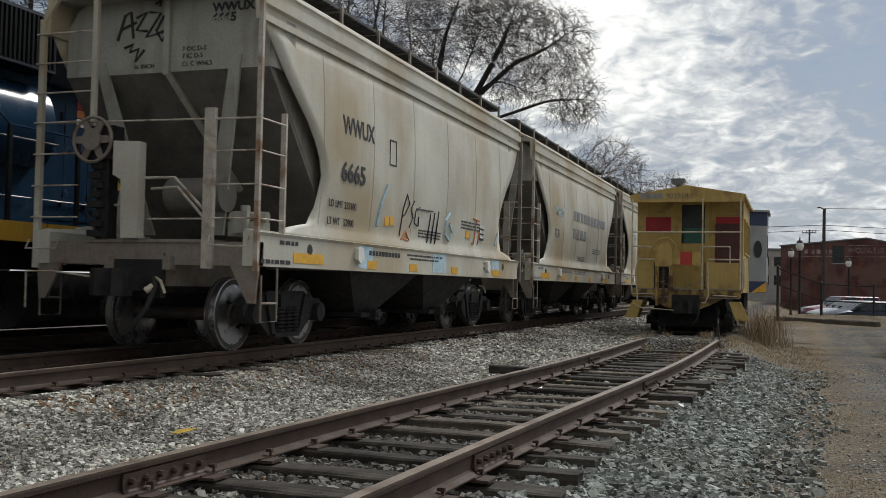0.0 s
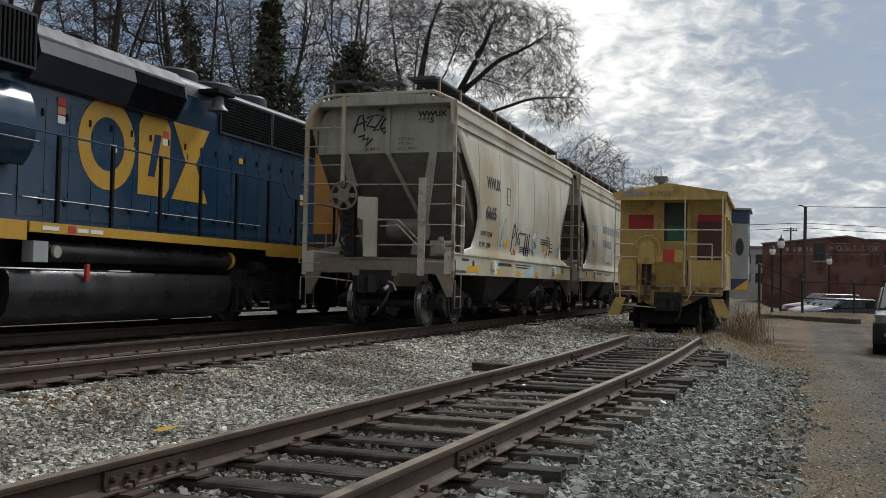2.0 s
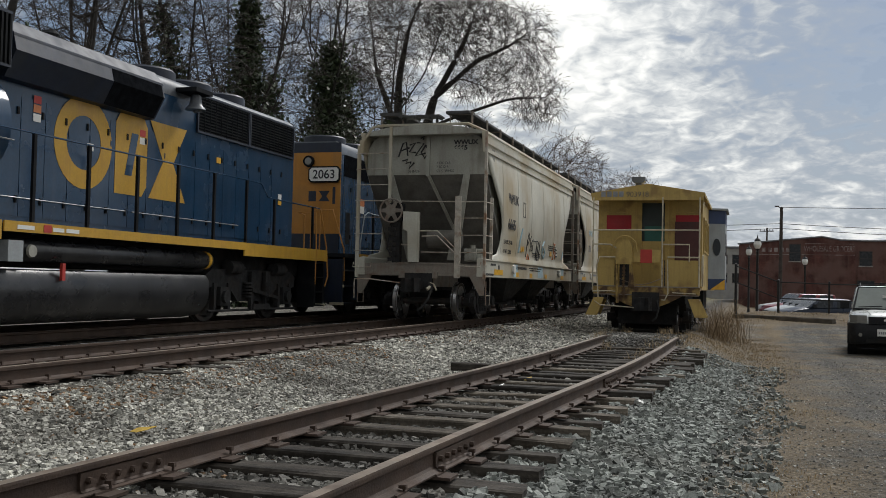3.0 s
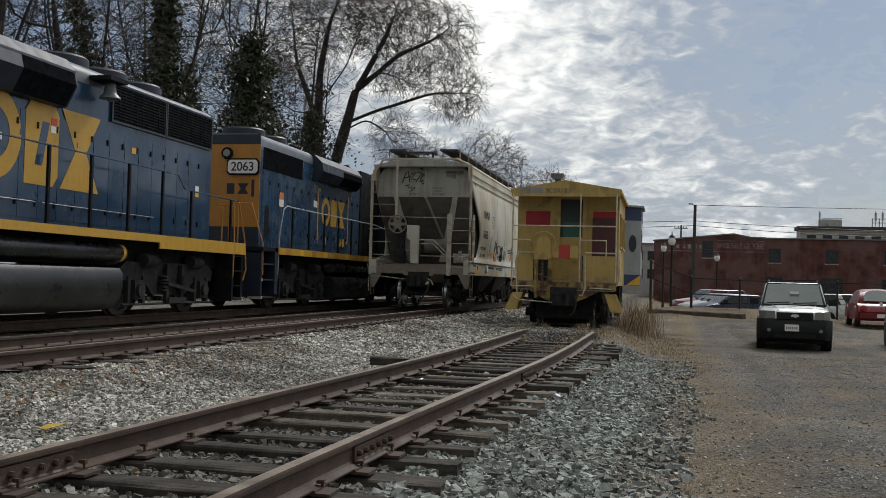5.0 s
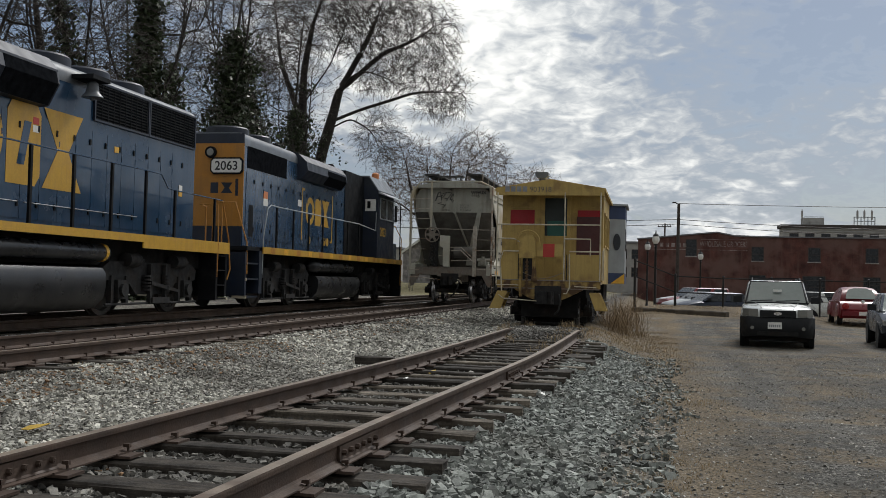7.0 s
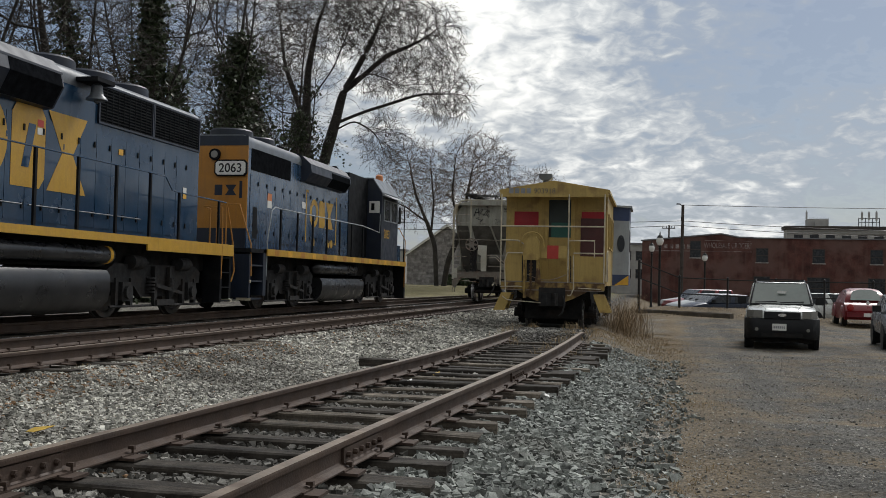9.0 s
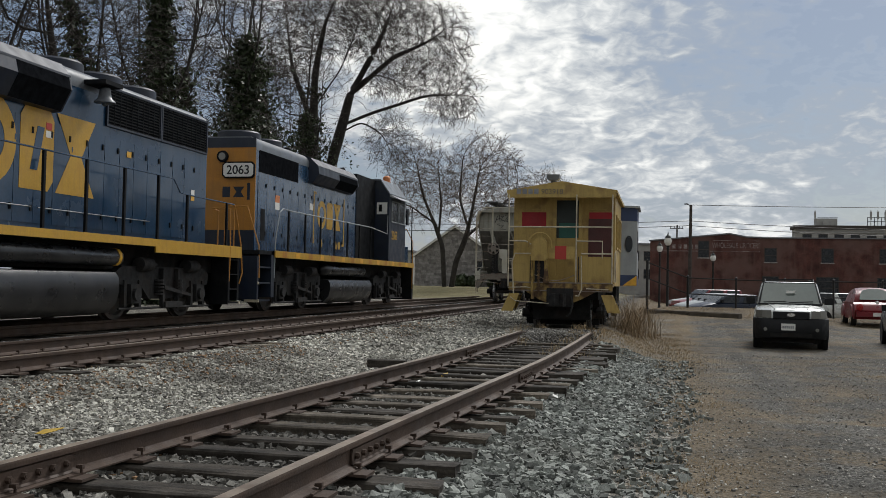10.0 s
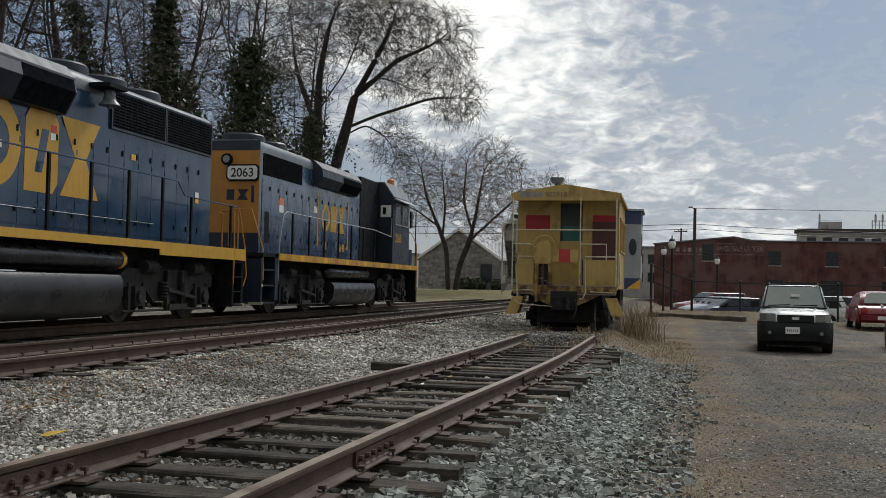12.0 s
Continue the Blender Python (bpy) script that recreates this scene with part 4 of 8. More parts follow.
            cyl(bm, (0.98, 0.45, 1.66), (1.48, 0.45, 1.66), 0.07, n=10)
            cyl(bm, (1.2, 0.4, 1.6), (1.2, 0.4, 1.8), 0.06, n=8)
            part("brake_valve", bm, end, car, "grey brake valve with pipes", bevel=0.01)
            bm = bmesh.new()
            tube(bm, [(-0.02, 0.05, 2.12), (0.42, 0.05, 2.12), (0.90, 0.02, 1.68), (1.0, 0.02, 1.5)], 0.018)
            tube(bm, [(-0.02, 0.2, 2.0), (0.36, 0.2, 2.02), (0.92, 0.1, 1.52)], 0.018)
            tube(bm, [(-0.28, 0.15, 1.78), (-0.8, 0.15, 1.82)], 0.02)
            tube(bm, [(-0.0, 0.1, 1.62), (0.9, 0.1, 1.62)], 0.012)
            part_each("brake_pipe", bm, ladder, car)
    # discharge bays and centre sill beneath
    bm = bmesh.new()
    box(bm, -0.3, 0.3, 0.1, CAR_L - 0.1, 0.72, 1.12)
    part("centre_sill", bm, M["underframe"], car)
    for yc in (4.35, 7.4):
        bm = bmesh.new()
        for s in (-1, 1):
            lo = [(s * 0.35, yc - 0.35), (s * 1.05, yc - 0.35), (s * 1.05, yc + 0.35), (s * 0.35, yc + 0.35)]
            hi = [(s * 0.32, yc - 1.45), (s * 1.45, yc - 1.45), (s * 1.45, yc + 1.45), (s * 0.32, yc + 1.45)]
            a = [bm.verts.new((x, y, 0.42)) for x, y in lo]
            b = [bm.verts.new((x, y, 1.10)) for x, y in hi]
            for i in range(4):
                bm.faces.new((a[i], a[(i + 1) % 4], b[(i + 1) % 4], b[i]))
            bm.faces.new(a)
            bm.faces.new(b)
        box(bm, -1.2, 1.2, yc - 0.42, yc + 0.42, 0.36, 0.43)
        cyl(bm, (-1.32, yc, 0.40), (1.32, yc, 0.40), 0.05, n=8)
        box(bm, 1.12, 1.30, yc - 0.1, yc + 0.1, 0.32, 0.48)
        part("discharge_gate", bm, M["truck"], car, "grimy steel discharge chute")
    for yc in (1.74, CAR_L - 1.74):
        build_freight_truck(car, yc)
    wheels = [build_wheelset(car, 0, y, 0.455) for y in (0.85, 2.63, CAR_L - 2.63, CAR_L - 0.85)]
    # lettering
    x = 1.60
    ink = M["ink"] if marked else M["ink_grey"]

    def side_text(t, size, y, z, sq=1.0, m=None, bold=0.0):
        lettering(t, size, on_right(side_x(z + size * 0.35) + 0.016, y, z, 0 if z < 2.9 else -2), m or ink, car, squeeze=sq, bold=bold)
    if marked:
        side_text(mark, 0.35, 2.26, 2.97, 0.88, bold=0.008)
        side_text(number, 0.37, 2.24, 2.31, 1.12, bold=0.008)
        side_text("LD LMT 233100", 0.15, 1.92, 1.92, 0.9)
        side_text("LT WT   52900", 0.15, 1.92, 1.68, 0.9)
        lettering(mark, 0.15, on_end(0.69, 0.352, 4.21), M["ink"], car, squeeze=1.12, bold=0.006)
        lettering(number, 0.15, on_end(0.69, 0.352, 4.08), M["ink"], car, squeeze=1.12, bold=0.006)
        for z, t in ((3.74, "7 OC D-5"), (3.65, "7 IC D-5"), (3.55, "CL C WHLS")):
            lettering(t, 0.085, on_end(0.26, 0.352, z), M["ink"], car)
        lettering("36 INCH", 0.085, on_end(-0.46, 0.352, 3.55), M["ink"], car)
    else:
        side_text(mark, 0.34, 2.3, 2.80, 0.9, M["chalk_blue"])
        side_text(number, 0.34, 2.3, 2.22, 0.9)
        for z, w, h in ((2.95, 5.4, 0.26), (2.45, 2.4, 0.26)):      # a long company name, as bars
            n = int(w / 0.5)
            for k in range(n):
                bm = bmesh.new()
                box(bm, side_x(z) + 0.008, side_x(z) + 0.016, 4.6 + k * 0.5, 4.6 + k * 0.5 + 0.36, z - h / 2, z + h / 2)
                part("name_bar", bm, M["ink_grey"], car)
    rnd = random.Random(len(mark) + full)

    def bars(y0, z0, w, rows, step, h, m, jag=0.3):
        bm = bmesh.new()
        for k in range(rows):
            yy, zz = y0, z0 - k * step
            while yy < y0 + w:
                l = rnd.uniform(0.06, 0.2)
                box(bm, side_x(zz) + 0.008, side_x(zz) + 0.014, yy, min(yy + l, y0 + w), zz - h / 2, zz + h / 2)
                yy += l + 0.04
        part("small_print", bm, m, car)
    bars(5.4, 1.80, 1.1, 3, 0.05, 0.025, ink)
    bars(7.6, 2.10, 1.2, 3, 0.06, 0.03, ink)
    for y0, w, z, h in ((3.25, 1.15, 1.335, 0.07), (4.8, 1.6, 1.36, 0.03), (4.9, 1.4, 1.30, 0.03), (0.55, 0.5, 1.36, 0.05), (0.1, 0.75, 1.12, 0.05), (9.0, 0.5, 1.34, 0.03), (9.0, 0.4, 1.24, 0.03)):
        bm = bmesh.new()
        yy = y0
        while yy < y0 + w:
            l = 0.09 if h > 0.06 else rnd.uniform(0.04, 0.12)
            box(bm, 1.60, 1.6055, yy, yy + l, z - h / 2, z + h / 2)
            yy += l + 0.035
        part("sill_print", bm, ink, car)
    if marked:
        for (y, z, w, h, m) in ((3.9, 1.78, 0.16, 0.15, "reflector"), (4.1, 1.80, 0.18, 0.14, "reflector"), (7.9, 1.80, 0.3, 0.14, "reflector"), (8.75, 1.80, 0.30, 0.34, "ink"), (3.95, 2.72, 0.02, 0.4, "ink"), (4.20, 2.72, 0.02, 0.4, "ink")):
            bm = bmesh.new()
            box(bm, side_x(z + h / 2) + 0.008, side_x(z + h / 2) + 0.014, y, y + w, z, z + h)
            part("decal", bm, M[m], car)
        for z in (2.72, 3.10):
            bm = bmesh.new()
            box(bm, side_x(z) + 0.008, side_x(z) + 0.014, 3.95, 4.22, z, z + 0.02)
            part("decal", bm, M["ink"], car)
        bm = bmesh.new()
        for k in range(3):
            for j in range(3):
                box(bm, side_x(2.0) + 0.013, side_x(2.0) + 0.018, 8.79 + j * 0.085, 8.85 + j * 0.085, 1.84 + k * 0.10, 1.90 + k * 0.10)
        part("decal", bm, M["white"], car)

        def scrawl(pts, r, m, name="graffiti"):
            bm = bmesh.new()
            for line in pts:
                tube(bm, [(side_x(z) + 0.012, y, z) for y, z in line], r, 5)
            part_each(name, bm, M[m], car)
        # loops and strokes of spray paint
        scrawl([[(4.55, 1.66), (4.62, 2.10), (4.75, 2.34), (4.88, 2.20), (4.72, 2.02), (4.64, 1.98)], [(5.08, 2.26), (4.95, 2.12), (5.08, 1.98), (4.94, 1.82)],
                [(5.36, 2.18), (5.18, 2.10), (5.16, 1.90), (5.34, 1.86), (5.34, 2.02)], [(5.9, 2.1), (5.8, 1.6)], [(6.1, 2.14), (6.0, 1.6)], [(6.3, 2.18), (6.2, 1.6)], [(5.2, 2.14), (6.0, 2.16)]], 0.013, "ink")
        scrawl([[(6.9, 2.2), (6.7, 2.05), (6.7, 1.8), (6.95, 1.7), (7.1, 1.86), (6.9, 2.0)], [(3.6, 1.75), (3.7, 2.1), (3.9, 2.4)], [(9.9, 1.75), (10.0, 2.0)]], 0.03, "chalk_blue")
        scrawl([[(8.3, 2.2), (8.7, 2.18)], [(8.5, 2.2), (8.45, 1.7), (8.3, 1.72)], [(8.6, 1.95), (8.75, 1.95), (8.7, 1.7)], [(4.6, 1.6), (4.8, 1.75), (4.95, 1.6), (4.7, 1.62)]], 0.016, "orange")
        bm = bmesh.new()

        def end_line(pts):
            tube(bm, [(x * 1.08, 0.352, 3.78 + (z - 3.55) * 1.0) for x, z in pts], 0.019, 5)
        end_line([(-0.66, 3.70), (-0.56, 4.02), (-0.48, 4.06), (-0.44, 3.72)])
        end_line([(-0.62, 3.84), (-0.40, 3.92)])
        end_line([(-0.40, 3.98), (-0.26, 4.04), (-0.40, 3.82), (-0.24, 3.80)])
        end_line([(-0.22, 4.04), (-0.06, 4.02), (-0.26, 3.72), (-0.02, 3.78)])
        end_line([(-0.02, 3.98), (0.06, 3.80), (-0.04, 3.66), (-0.12, 3.80), (-0.02, 3.98)])
        end_line([(-0.14, 4.14), (-0.06, 4.18), (-0.08, 4.10)])
        end_line([(-0.56, 3.60), (-0.44, 3.64), (-0.48, 3.54), (-0.36, 3.58), (-0.40, 3.42), (-0.28, 3.56)])
        part_each("graffiti", bm, M["ink"], car, "black spray paint stroke")
        for y, w in ((2.9, 0.5), (6.0, 0.7), (9.6, 0.5)):
            bm = bmesh.new()
            box(bm, 1.601, 1.6035, y, y + w, 1.1, 1.44)
            part("paint_patch", bm, M["chalk_blue"], car)
    # tow loop and jack pads on the sill
    for y in (2.85, 9.2):
        bm = bmesh.new()
        prism(bm, [(y - 0.1, 1.38), (y + 0.06, 1.40), (y + 0.12, 1.25), (y, 1.16), (y - 0.1, 1.22)], "x", 1.60, 1.66)
        part("roping_staple", bm, M["white"], car, bevel=0.01)
        bm = bmesh.new()
        lathe(bm, [(0.075, 1.60), (0.07, 1.606)], (0, y - 1.5 if y < 5 else y + 1.2, 1.30), "x", 14)
        part("jack_hole", bm, M["ink"], car)
    return car, wheels


hoppers = [
    build_hopper("6665", "WWUX", "pale grey covered hopper car with black spray scrawls and rust stains", 1, True),
    build_hopper("7231", "WWUX", "pale grey covered hopper car with a faded name on its side", 2, False),
    build_hopper("7233", "WWUX", "pale grey covered hopper car behind the parked caboose", 3, False),
]


# ---- locomotives on the far track; their lengths run along y, heights from the rail ----
def loco_truck(loco, yc):
    tr = new("truck")
    tr.parent = loco
    for s in (-1, 1):
        bm = bmesh.new()
        o = [(-2.0, 0.95), (-1.75, 1.08), (1.75, 1.08), (2.0, 0.95), (1.95, 0.72), (1.0, 0.66), (0.7, 0.42), (-0.7, 0.42), (-1.0, 0.66), (-1.95, 0.72)]
        prism(bm, [(yc + a, b) for a, b in o], "x", s * 1.02, s * 1.16)
        for a in (-1.4, 1.4):
            box(bm, min(s * 1.1, s * 1.25), max(s * 1.1, s * 1.25), yc + a - 0.16, yc + a + 0.16, 0.34, 0.72)
            for d in (-0.28, 0.28):
                box(bm, min(s * 1.1, s * 1.2), max(s * 1.1, s * 1.2), yc + a + d - 0.05, yc + a + d + 0.05, 0.22, 0.80)
            cyl(bm, (s * 1.16, yc + a, 0.52), (s * 1.32, yc + a, 0.52), 0.13, n=12)
        tube(bm, [(s * 1.2, yc - 1.95, 0.24), (s * 1.2, yc + 1.95, 0.24)], 0.025)
        part("truck_frame", bm, M["truck"], tr, "dark cast steel truck frame", bevel=0.015)
        for a in (-1.0, 1.0):
            bm = bmesh.new()
            cyl(bm, (s * 1.2, yc + a - 0.22, 1.12), (s * 1.2, yc + a + 0.22, 1.12), 0.14, n=14)
            cyl(bm, (s * 1.2, yc + a + 0.22, 1.12), (s * 1.2, yc + a + 0.5, 1.12), 0.03, n=8)
            part("brake_cylinder", bm, M["truck"], tr, smooth=True)
            bm = bmesh.new()
            for k in range(5):
                cyl(bm, (s * 1.22, yc + a * 0.42, 0.5 + k * 0.07), (s * 1.22, yc + a * 0.42, 0.54 + k * 0.07), 0.1, n=10)
            part("spring", bm, M["truck"], tr)
        bm = bmesh.new()
        box(bm, min(s * 1.18, s * 1.26), max(s * 1.18, s * 1.26), yc - 0.3, yc - 0.2, 0.22, 1.05)
        box(bm, min(s * 1.18, s * 1.26), max(s * 1.18, s * 1.26), yc + 0.35, yc + 0.42, 0.22, 1.05)
        prism(bm, [(yc - 0.3, 0.62), (yc + 0.9, 0.46), (yc + 0.9, 0.52), (yc - 0.3, 0.70)], "x", s * 1.2, s * 1.3)
        box(bm, min(s * 1.16, s * 1.3), max(s * 1.16, s * 1.3), yc - 0.25, yc + 0.5, 0.24, 0.36)
        part("spring_hanger", bm, M["truck"], tr, bevel=0.01)
    for a in (-1.4, 1.4):
        bm = bmesh.new()
        cyl(bm, (-0.9, yc + a, 0.51), (0.9, yc + a, 0.51), 0.1, n=12)
        for s in (-1, 1):
            lathe(bm, [(0.1, s * 0.66), (0.54, s * 0.665), (0.54, s * 0.70), (0.51, s * 0.715), (0.505, s * 0.80), (0.42, s * 0.80), (0.38, s * 0.75), (0.1, s * 0.78)], (0, yc + a, 0.51), "x", 28)
        part("wheelset", bm, M["wheel"], tr, smooth=True)
    bm = bmesh.new()
    box(bm, -1.0, 1.0, yc - 1.9, yc + 1.9, 0.45, 0.95)
    part("traction_motor", bm, M["underframe"], tr, bevel=0.03)


def slab(loco, name, mname, x0, x1, y0, y1, z0, z1, label="", bevel=0.0):
    bm = bmesh.new()
    box(bm, x0, x1, y0, y1, z0, z1)
    return part(name, bm, M[mname], loco, label, bevel=bevel)


def hood(loco, mname, y0, y1, z0, z1, hw, roof_m):
    bm = bmesh.new()
    prism(bm, [(-hw, z0), (hw, z0), (hw, z1 - 0.34), (hw - 0.03, z1 - 0.33), (-hw + 0.03, z1 - 0.33), (-hw, z1 - 0.34)], "y", y0, y1)
    body = part("hood", bm, M[mname], loco, "long hood with rows of latched access doors")
    bm = bmesh.new()
    pts = [(hw + 0.004, z1 - 0.36), (hw + 0.004, z1 - 0.2), (hw - 0.05, z1 - 0.08), (hw - 0.16, z1 - 0.01), (hw - 0.3, z1)]
    prism(bm, pts + [(-x, z) for x, z in reversed(pts)], "y", y0 - 0.01, y1 + 0.01)
    part("hood_roof", bm, M[roof_m], loco, "grey rounded hood roof", smooth=True)
    return body


def hood_doors(loco, body, ys, z0, z1, hw, mname):
    """Raised door leaves with latches and hinges along the hood side."""
    for a, b in zip(ys, ys[1:]):
        bm = bmesh.new()
        box(bm, hw, hw + 0.012, a + 0.006, b - 0.006, z0, z1)
        d = part("door", bm, M[mname], body, bevel=0.003)
        bm = bmesh.new()
        for z in (z0 + 0.25, z1 - 0.22):
            box(bm, hw + 0.012, hw + 0.032, b - 0.095, b - 0.05, z - 0.055, z + 0.055)
        part_each("latch", bm, M["loco_black"], d, "small black latch")
        bm = bmesh.new()
        for z in (z0 + 0.4, z1 - 0.4):
            box(bm, hw + 0.012, hw + 0.022, a + 0.0, a + 0.03, z - 0.05, z + 0.05)
        part_each("hinge", bm, M[mname], d)


def fan(loco, y, z, r=0.62):
    bm = bmesh.new()
    lathe(bm, [(r * 0.98, z - 0.05), (r, z + 0.02), (r, z + 0.2), (r * 0.94, z + 0.24), (r * 0.9, z + 0.22)], (0, y, 0), "z", 28)
    part("roof_fan", bm, M["loco_dark"], loco, "round dark radiator fan housing", smooth=True)


def stanchions(loco, posts, x, rail_pts, mname):
    for y, z0, z1 in posts:
        bm = bmesh.new()
        box(bm, x - 0.02, x + 0.025, y - 0.03, y + 0.03, z0 - 0.16, z1)
        box(bm, x - 0.01, x + 0.045, y - 0.045, y + 0.045, z0 - 0.16, z0 - 0.02)
        part("stanchion", bm, M["loco_black"], loco, "dark handrail post")
    bm = bmesh.new()
    tube(bm, rail_pts, 0.016, 7)
    part("handrail", bm, M[mname], loco, smooth=True)


def grille(loco, x, y0, y1, z0, z1, vertical=False, step=0.06, label="dark radiator grille"):
    bm = bmesh.new()
    box(bm, x, x + 0.01, y0, y1, z0, z1)
    g = part("grille", bm, M["grille"], loco, label)
    bm = bmesh.new()
    if vertical:
        k = y0
        while k < y1:
            box(bm, x + 0.01, x + 0.045, k, k + step * 0.45, z0, z1)
            k += step
    else:
        k = z0
        while k < z1:
            box(bm, x + 0.01, x + 0.03, y0, y1, k, k + step * 0.35)
            k += step
        k = y0
        while k < y1:
            box(bm, x + 0.03, x + 0.036, k, k + 0.015, z0, z1)
            k += 0.22
    part("slats", bm, M["loco_black"], g)
    bm = bmesh.new()
    for a in ((y0 - 0.04, y0, z0 - 0.04, z1 + 0.04), (y1, y1 + 0.04, z0 - 0.04, z1 + 0.04), (y0, y1, z0 - 0.04, z0), (y0, y1, z1, z1 + 0.04)):
        box(bm, x, x + 0.04, *a)
    part("grille_frame", bm, M["loco_dark"], g)


def fuel_tank(loco, y0, y1, z0, z1, hw, shine="tank"):
    bm = bmesh.new()
    pts = [(hw - 0.55, z0), (hw - 0.22, z0 + 0.06), (hw - 0.05, z0 + 0.24), (hw, z0 + 0.45), (hw - 0.01, z1 - 0.12), (hw - 0.08, z1 - 0.02), (hw - 0.25, z1)]
    prism(bm, pts + [(-x, z) for x, z in reversed(pts)], "y", y0, y1)
    part("fuel_tank", bm, M[shine], loco, "rounded black fuel tank", bevel=0.04, smooth=True)


def flat_shape(loco, polys, x, mname, name, label=""):
    """Plain shapes of paint on the hood side: outlines of (y, z)."""
    bm = bmesh.new()
    for p in polys:
        prism(bm, p, "x", x, x + 0.004)
    bmesh.ops.remove_doubles(bm, verts=bm.verts, dist=0.0005)
    return part(name, bm, M[mname], loco, label)


def ring_poly(yc, zc, ry, rz, w, a0, a1, n=20):
    out = [(yc + ry * math.cos(a), zc + rz * math.sin(a)) for a in [radians(a0 + (a1 - a0) * i / n) for i in range(n + 1)]]
    inn = [(yc + (ry - w) * math.cos(a), zc + (rz - w * 1.05) * math.sin(a)) for a in [radians(a0 + (a1 - a0) * i / n) for i in range(n + 1)]]
    return [[out[i], out[i + 1], inn[i + 1], inn[i]] for i in range(n)]


def build_loco_near():
    """The nearer locomotive; y is world y."""
    loco = thing("locomotive", "dark blue diesel locomotive with yellow sill and large yellow emblem, standing", "locomotive", pose(LOCO_X, 0, RAIL_MAIN), "parked diesel locomotives")
    hw = 0.90
    body = hood(loco, "loco_blue", 6.0, 21.6, 1.6, 4.68, hw, "loco_gray")
    hood_doors(loco, body, [11.75 + 0.545 * i for i in range(18)], 1.75, 3.55, hw, "loco_blue")
    # walkway and sill
    slab(loco, "walkway", "loco_black", -1.48, 1.48, 5.0, 22.35, 1.50, 1.60)
    slab(loco, "sill", "loco_yellow", 1.48, 1.51, 11.35, 18.2, 1.48, 1.63, "yellow side sill")
    slab(loco, "sill", "loco_yellow", 1.48, 1.51, 18.2, 22.35, 1.36, 1.63, "yellow side sill")
    slab(loco, "sill", "loco_yellow", 1.48, 1.51, 5.0, 11.3, 1.36, 1.63, "yellow side sill")
    slab(loco, "underframe", "underframe", -1.0, 1.0, 5.2, 22.2, 1.0, 1.5)
    # dynamic brake blister: a flared housing with a dark grille at its end
    bm = bmesh.new()
    prism(bm, [(hw - 0.02, 3.72), (hw + 0.16, 3.74), (hw + 0.36, 4.12), (hw + 0.30, 4.36), (hw + 0.1, 4.56), (hw - 0.1, 4.62)], "y", 11.75, 15.55)
    part("brake_blister", bm, M["loco_dark"], loco, "flared dark blue brake housing", bevel=0.02)
    bm = bmesh.new()
    prism(bm, [(hw + 0.31, 4.34), (hw + 0.305, 4.38), (hw + 0.12, 4.59), (hw - 0.16, 4.69), (hw - 0.16, 4.60)], "y", 11.74, 15.56)
    part("blister_roof", bm, M["loco_dark"], loco)
    bm = bmesh.new()
    prism(bm, [(hw + 0.165, 3.745), (hw + 0.368, 4.115), (hw + 0.315, 4.335), (hw + 0.30, 4.335), (hw + 0.35, 4.12), (hw + 0.15, 3.75)], "y", 14.05, 15.5)
    part("blister_grille", bm, M["grille"], loco, "dark brake grille")
    # intake box with upright slats, and the blower bulge beneath it
    bm = bmesh.new()
    box(bm, hw - 0.1, hw + 0.42, 6.2, 11.55, 3.80, 4.62)
    part("intake_box", bm, M["loco_black"], loco, "black air intake box", bevel=0.03)
    grille(loco, hw + 0.42, 6.3, 11.5, 3.84, 4.56, True, 0.085, "dark upright intake slats")
    bm = bmesh.new()
    pr = [(hw - 0.05, 2.5)] + [(hw - 0.05 + 0.46 * math.sin(a), 3.02 + 0.66 * math.cos(a)) for a in [radians(150 - 15 * i) for i in range(11)]]
    prism(bm, pr, "y", 6.4, 11.65)
    part("blower_housing", bm, M["loco_blue"], loco, "rounded glossy blue blower housing", bevel=0.03, smooth=True)
    # radiators and roof fans
    grille(loco, hw + 0.004, 17.25, 19.3, 3.80, 4.50)
    grille(loco, hw + 0.004, 19.4, 21.5, 3.80, 4.50)
    for y in (16.3, 17.7, 19.1):
        fan(loco, y + 0.4, 4.68)
    bm = bmesh.new()
    lathe(bm, [(0.18, 4.66), (0.18, 4.84), (0.12, 4.90)], (0.3, 13.6, 0), "z", 14)
    lathe(bm, [(0.12, 4.66), (0.12, 4.80), (0.08, 4.84)], (0.3, 14.2, 0), "z", 14)
    part_each("exhaust_stack", bm, M["loco_black"], loco)
    # bell on its bracket
    bm = bmesh.new()
    lathe(bm, [(0.05, 4.42), (0.10, 4.38), (0.115, 4.26), (0.13, 4.20), (0.19, 4.14), (0.2, 4.11), (0.03, 4.10)], (hw + 0.26, 16.75, 0), "z", 18)
    lathe(bm, [(0.045, 4.11), (0.05, 4.07), (0.02, 4.05)], (hw + 0.26, 16.75, 0), "z", 10)
    bell = part("bell", bm, M["loco_gray"], loco, "grey metal warning bell", smooth=True)
    slab(loco, "bell_bracket", "loco_black", hw, hw + 0.45, 16.45, 17.05, 4.42, 4.50)
    # emblem as plain shapes: open ring, block with slots, hourglass
    zc = 3.06
    flat_shape(loco, ring_poly(13.78, zc, 0.74, 0.76, 0.30, 0, 360, 30), hw + 0.014, "loco_yellow", "emblem", "large yellow painted emblem")
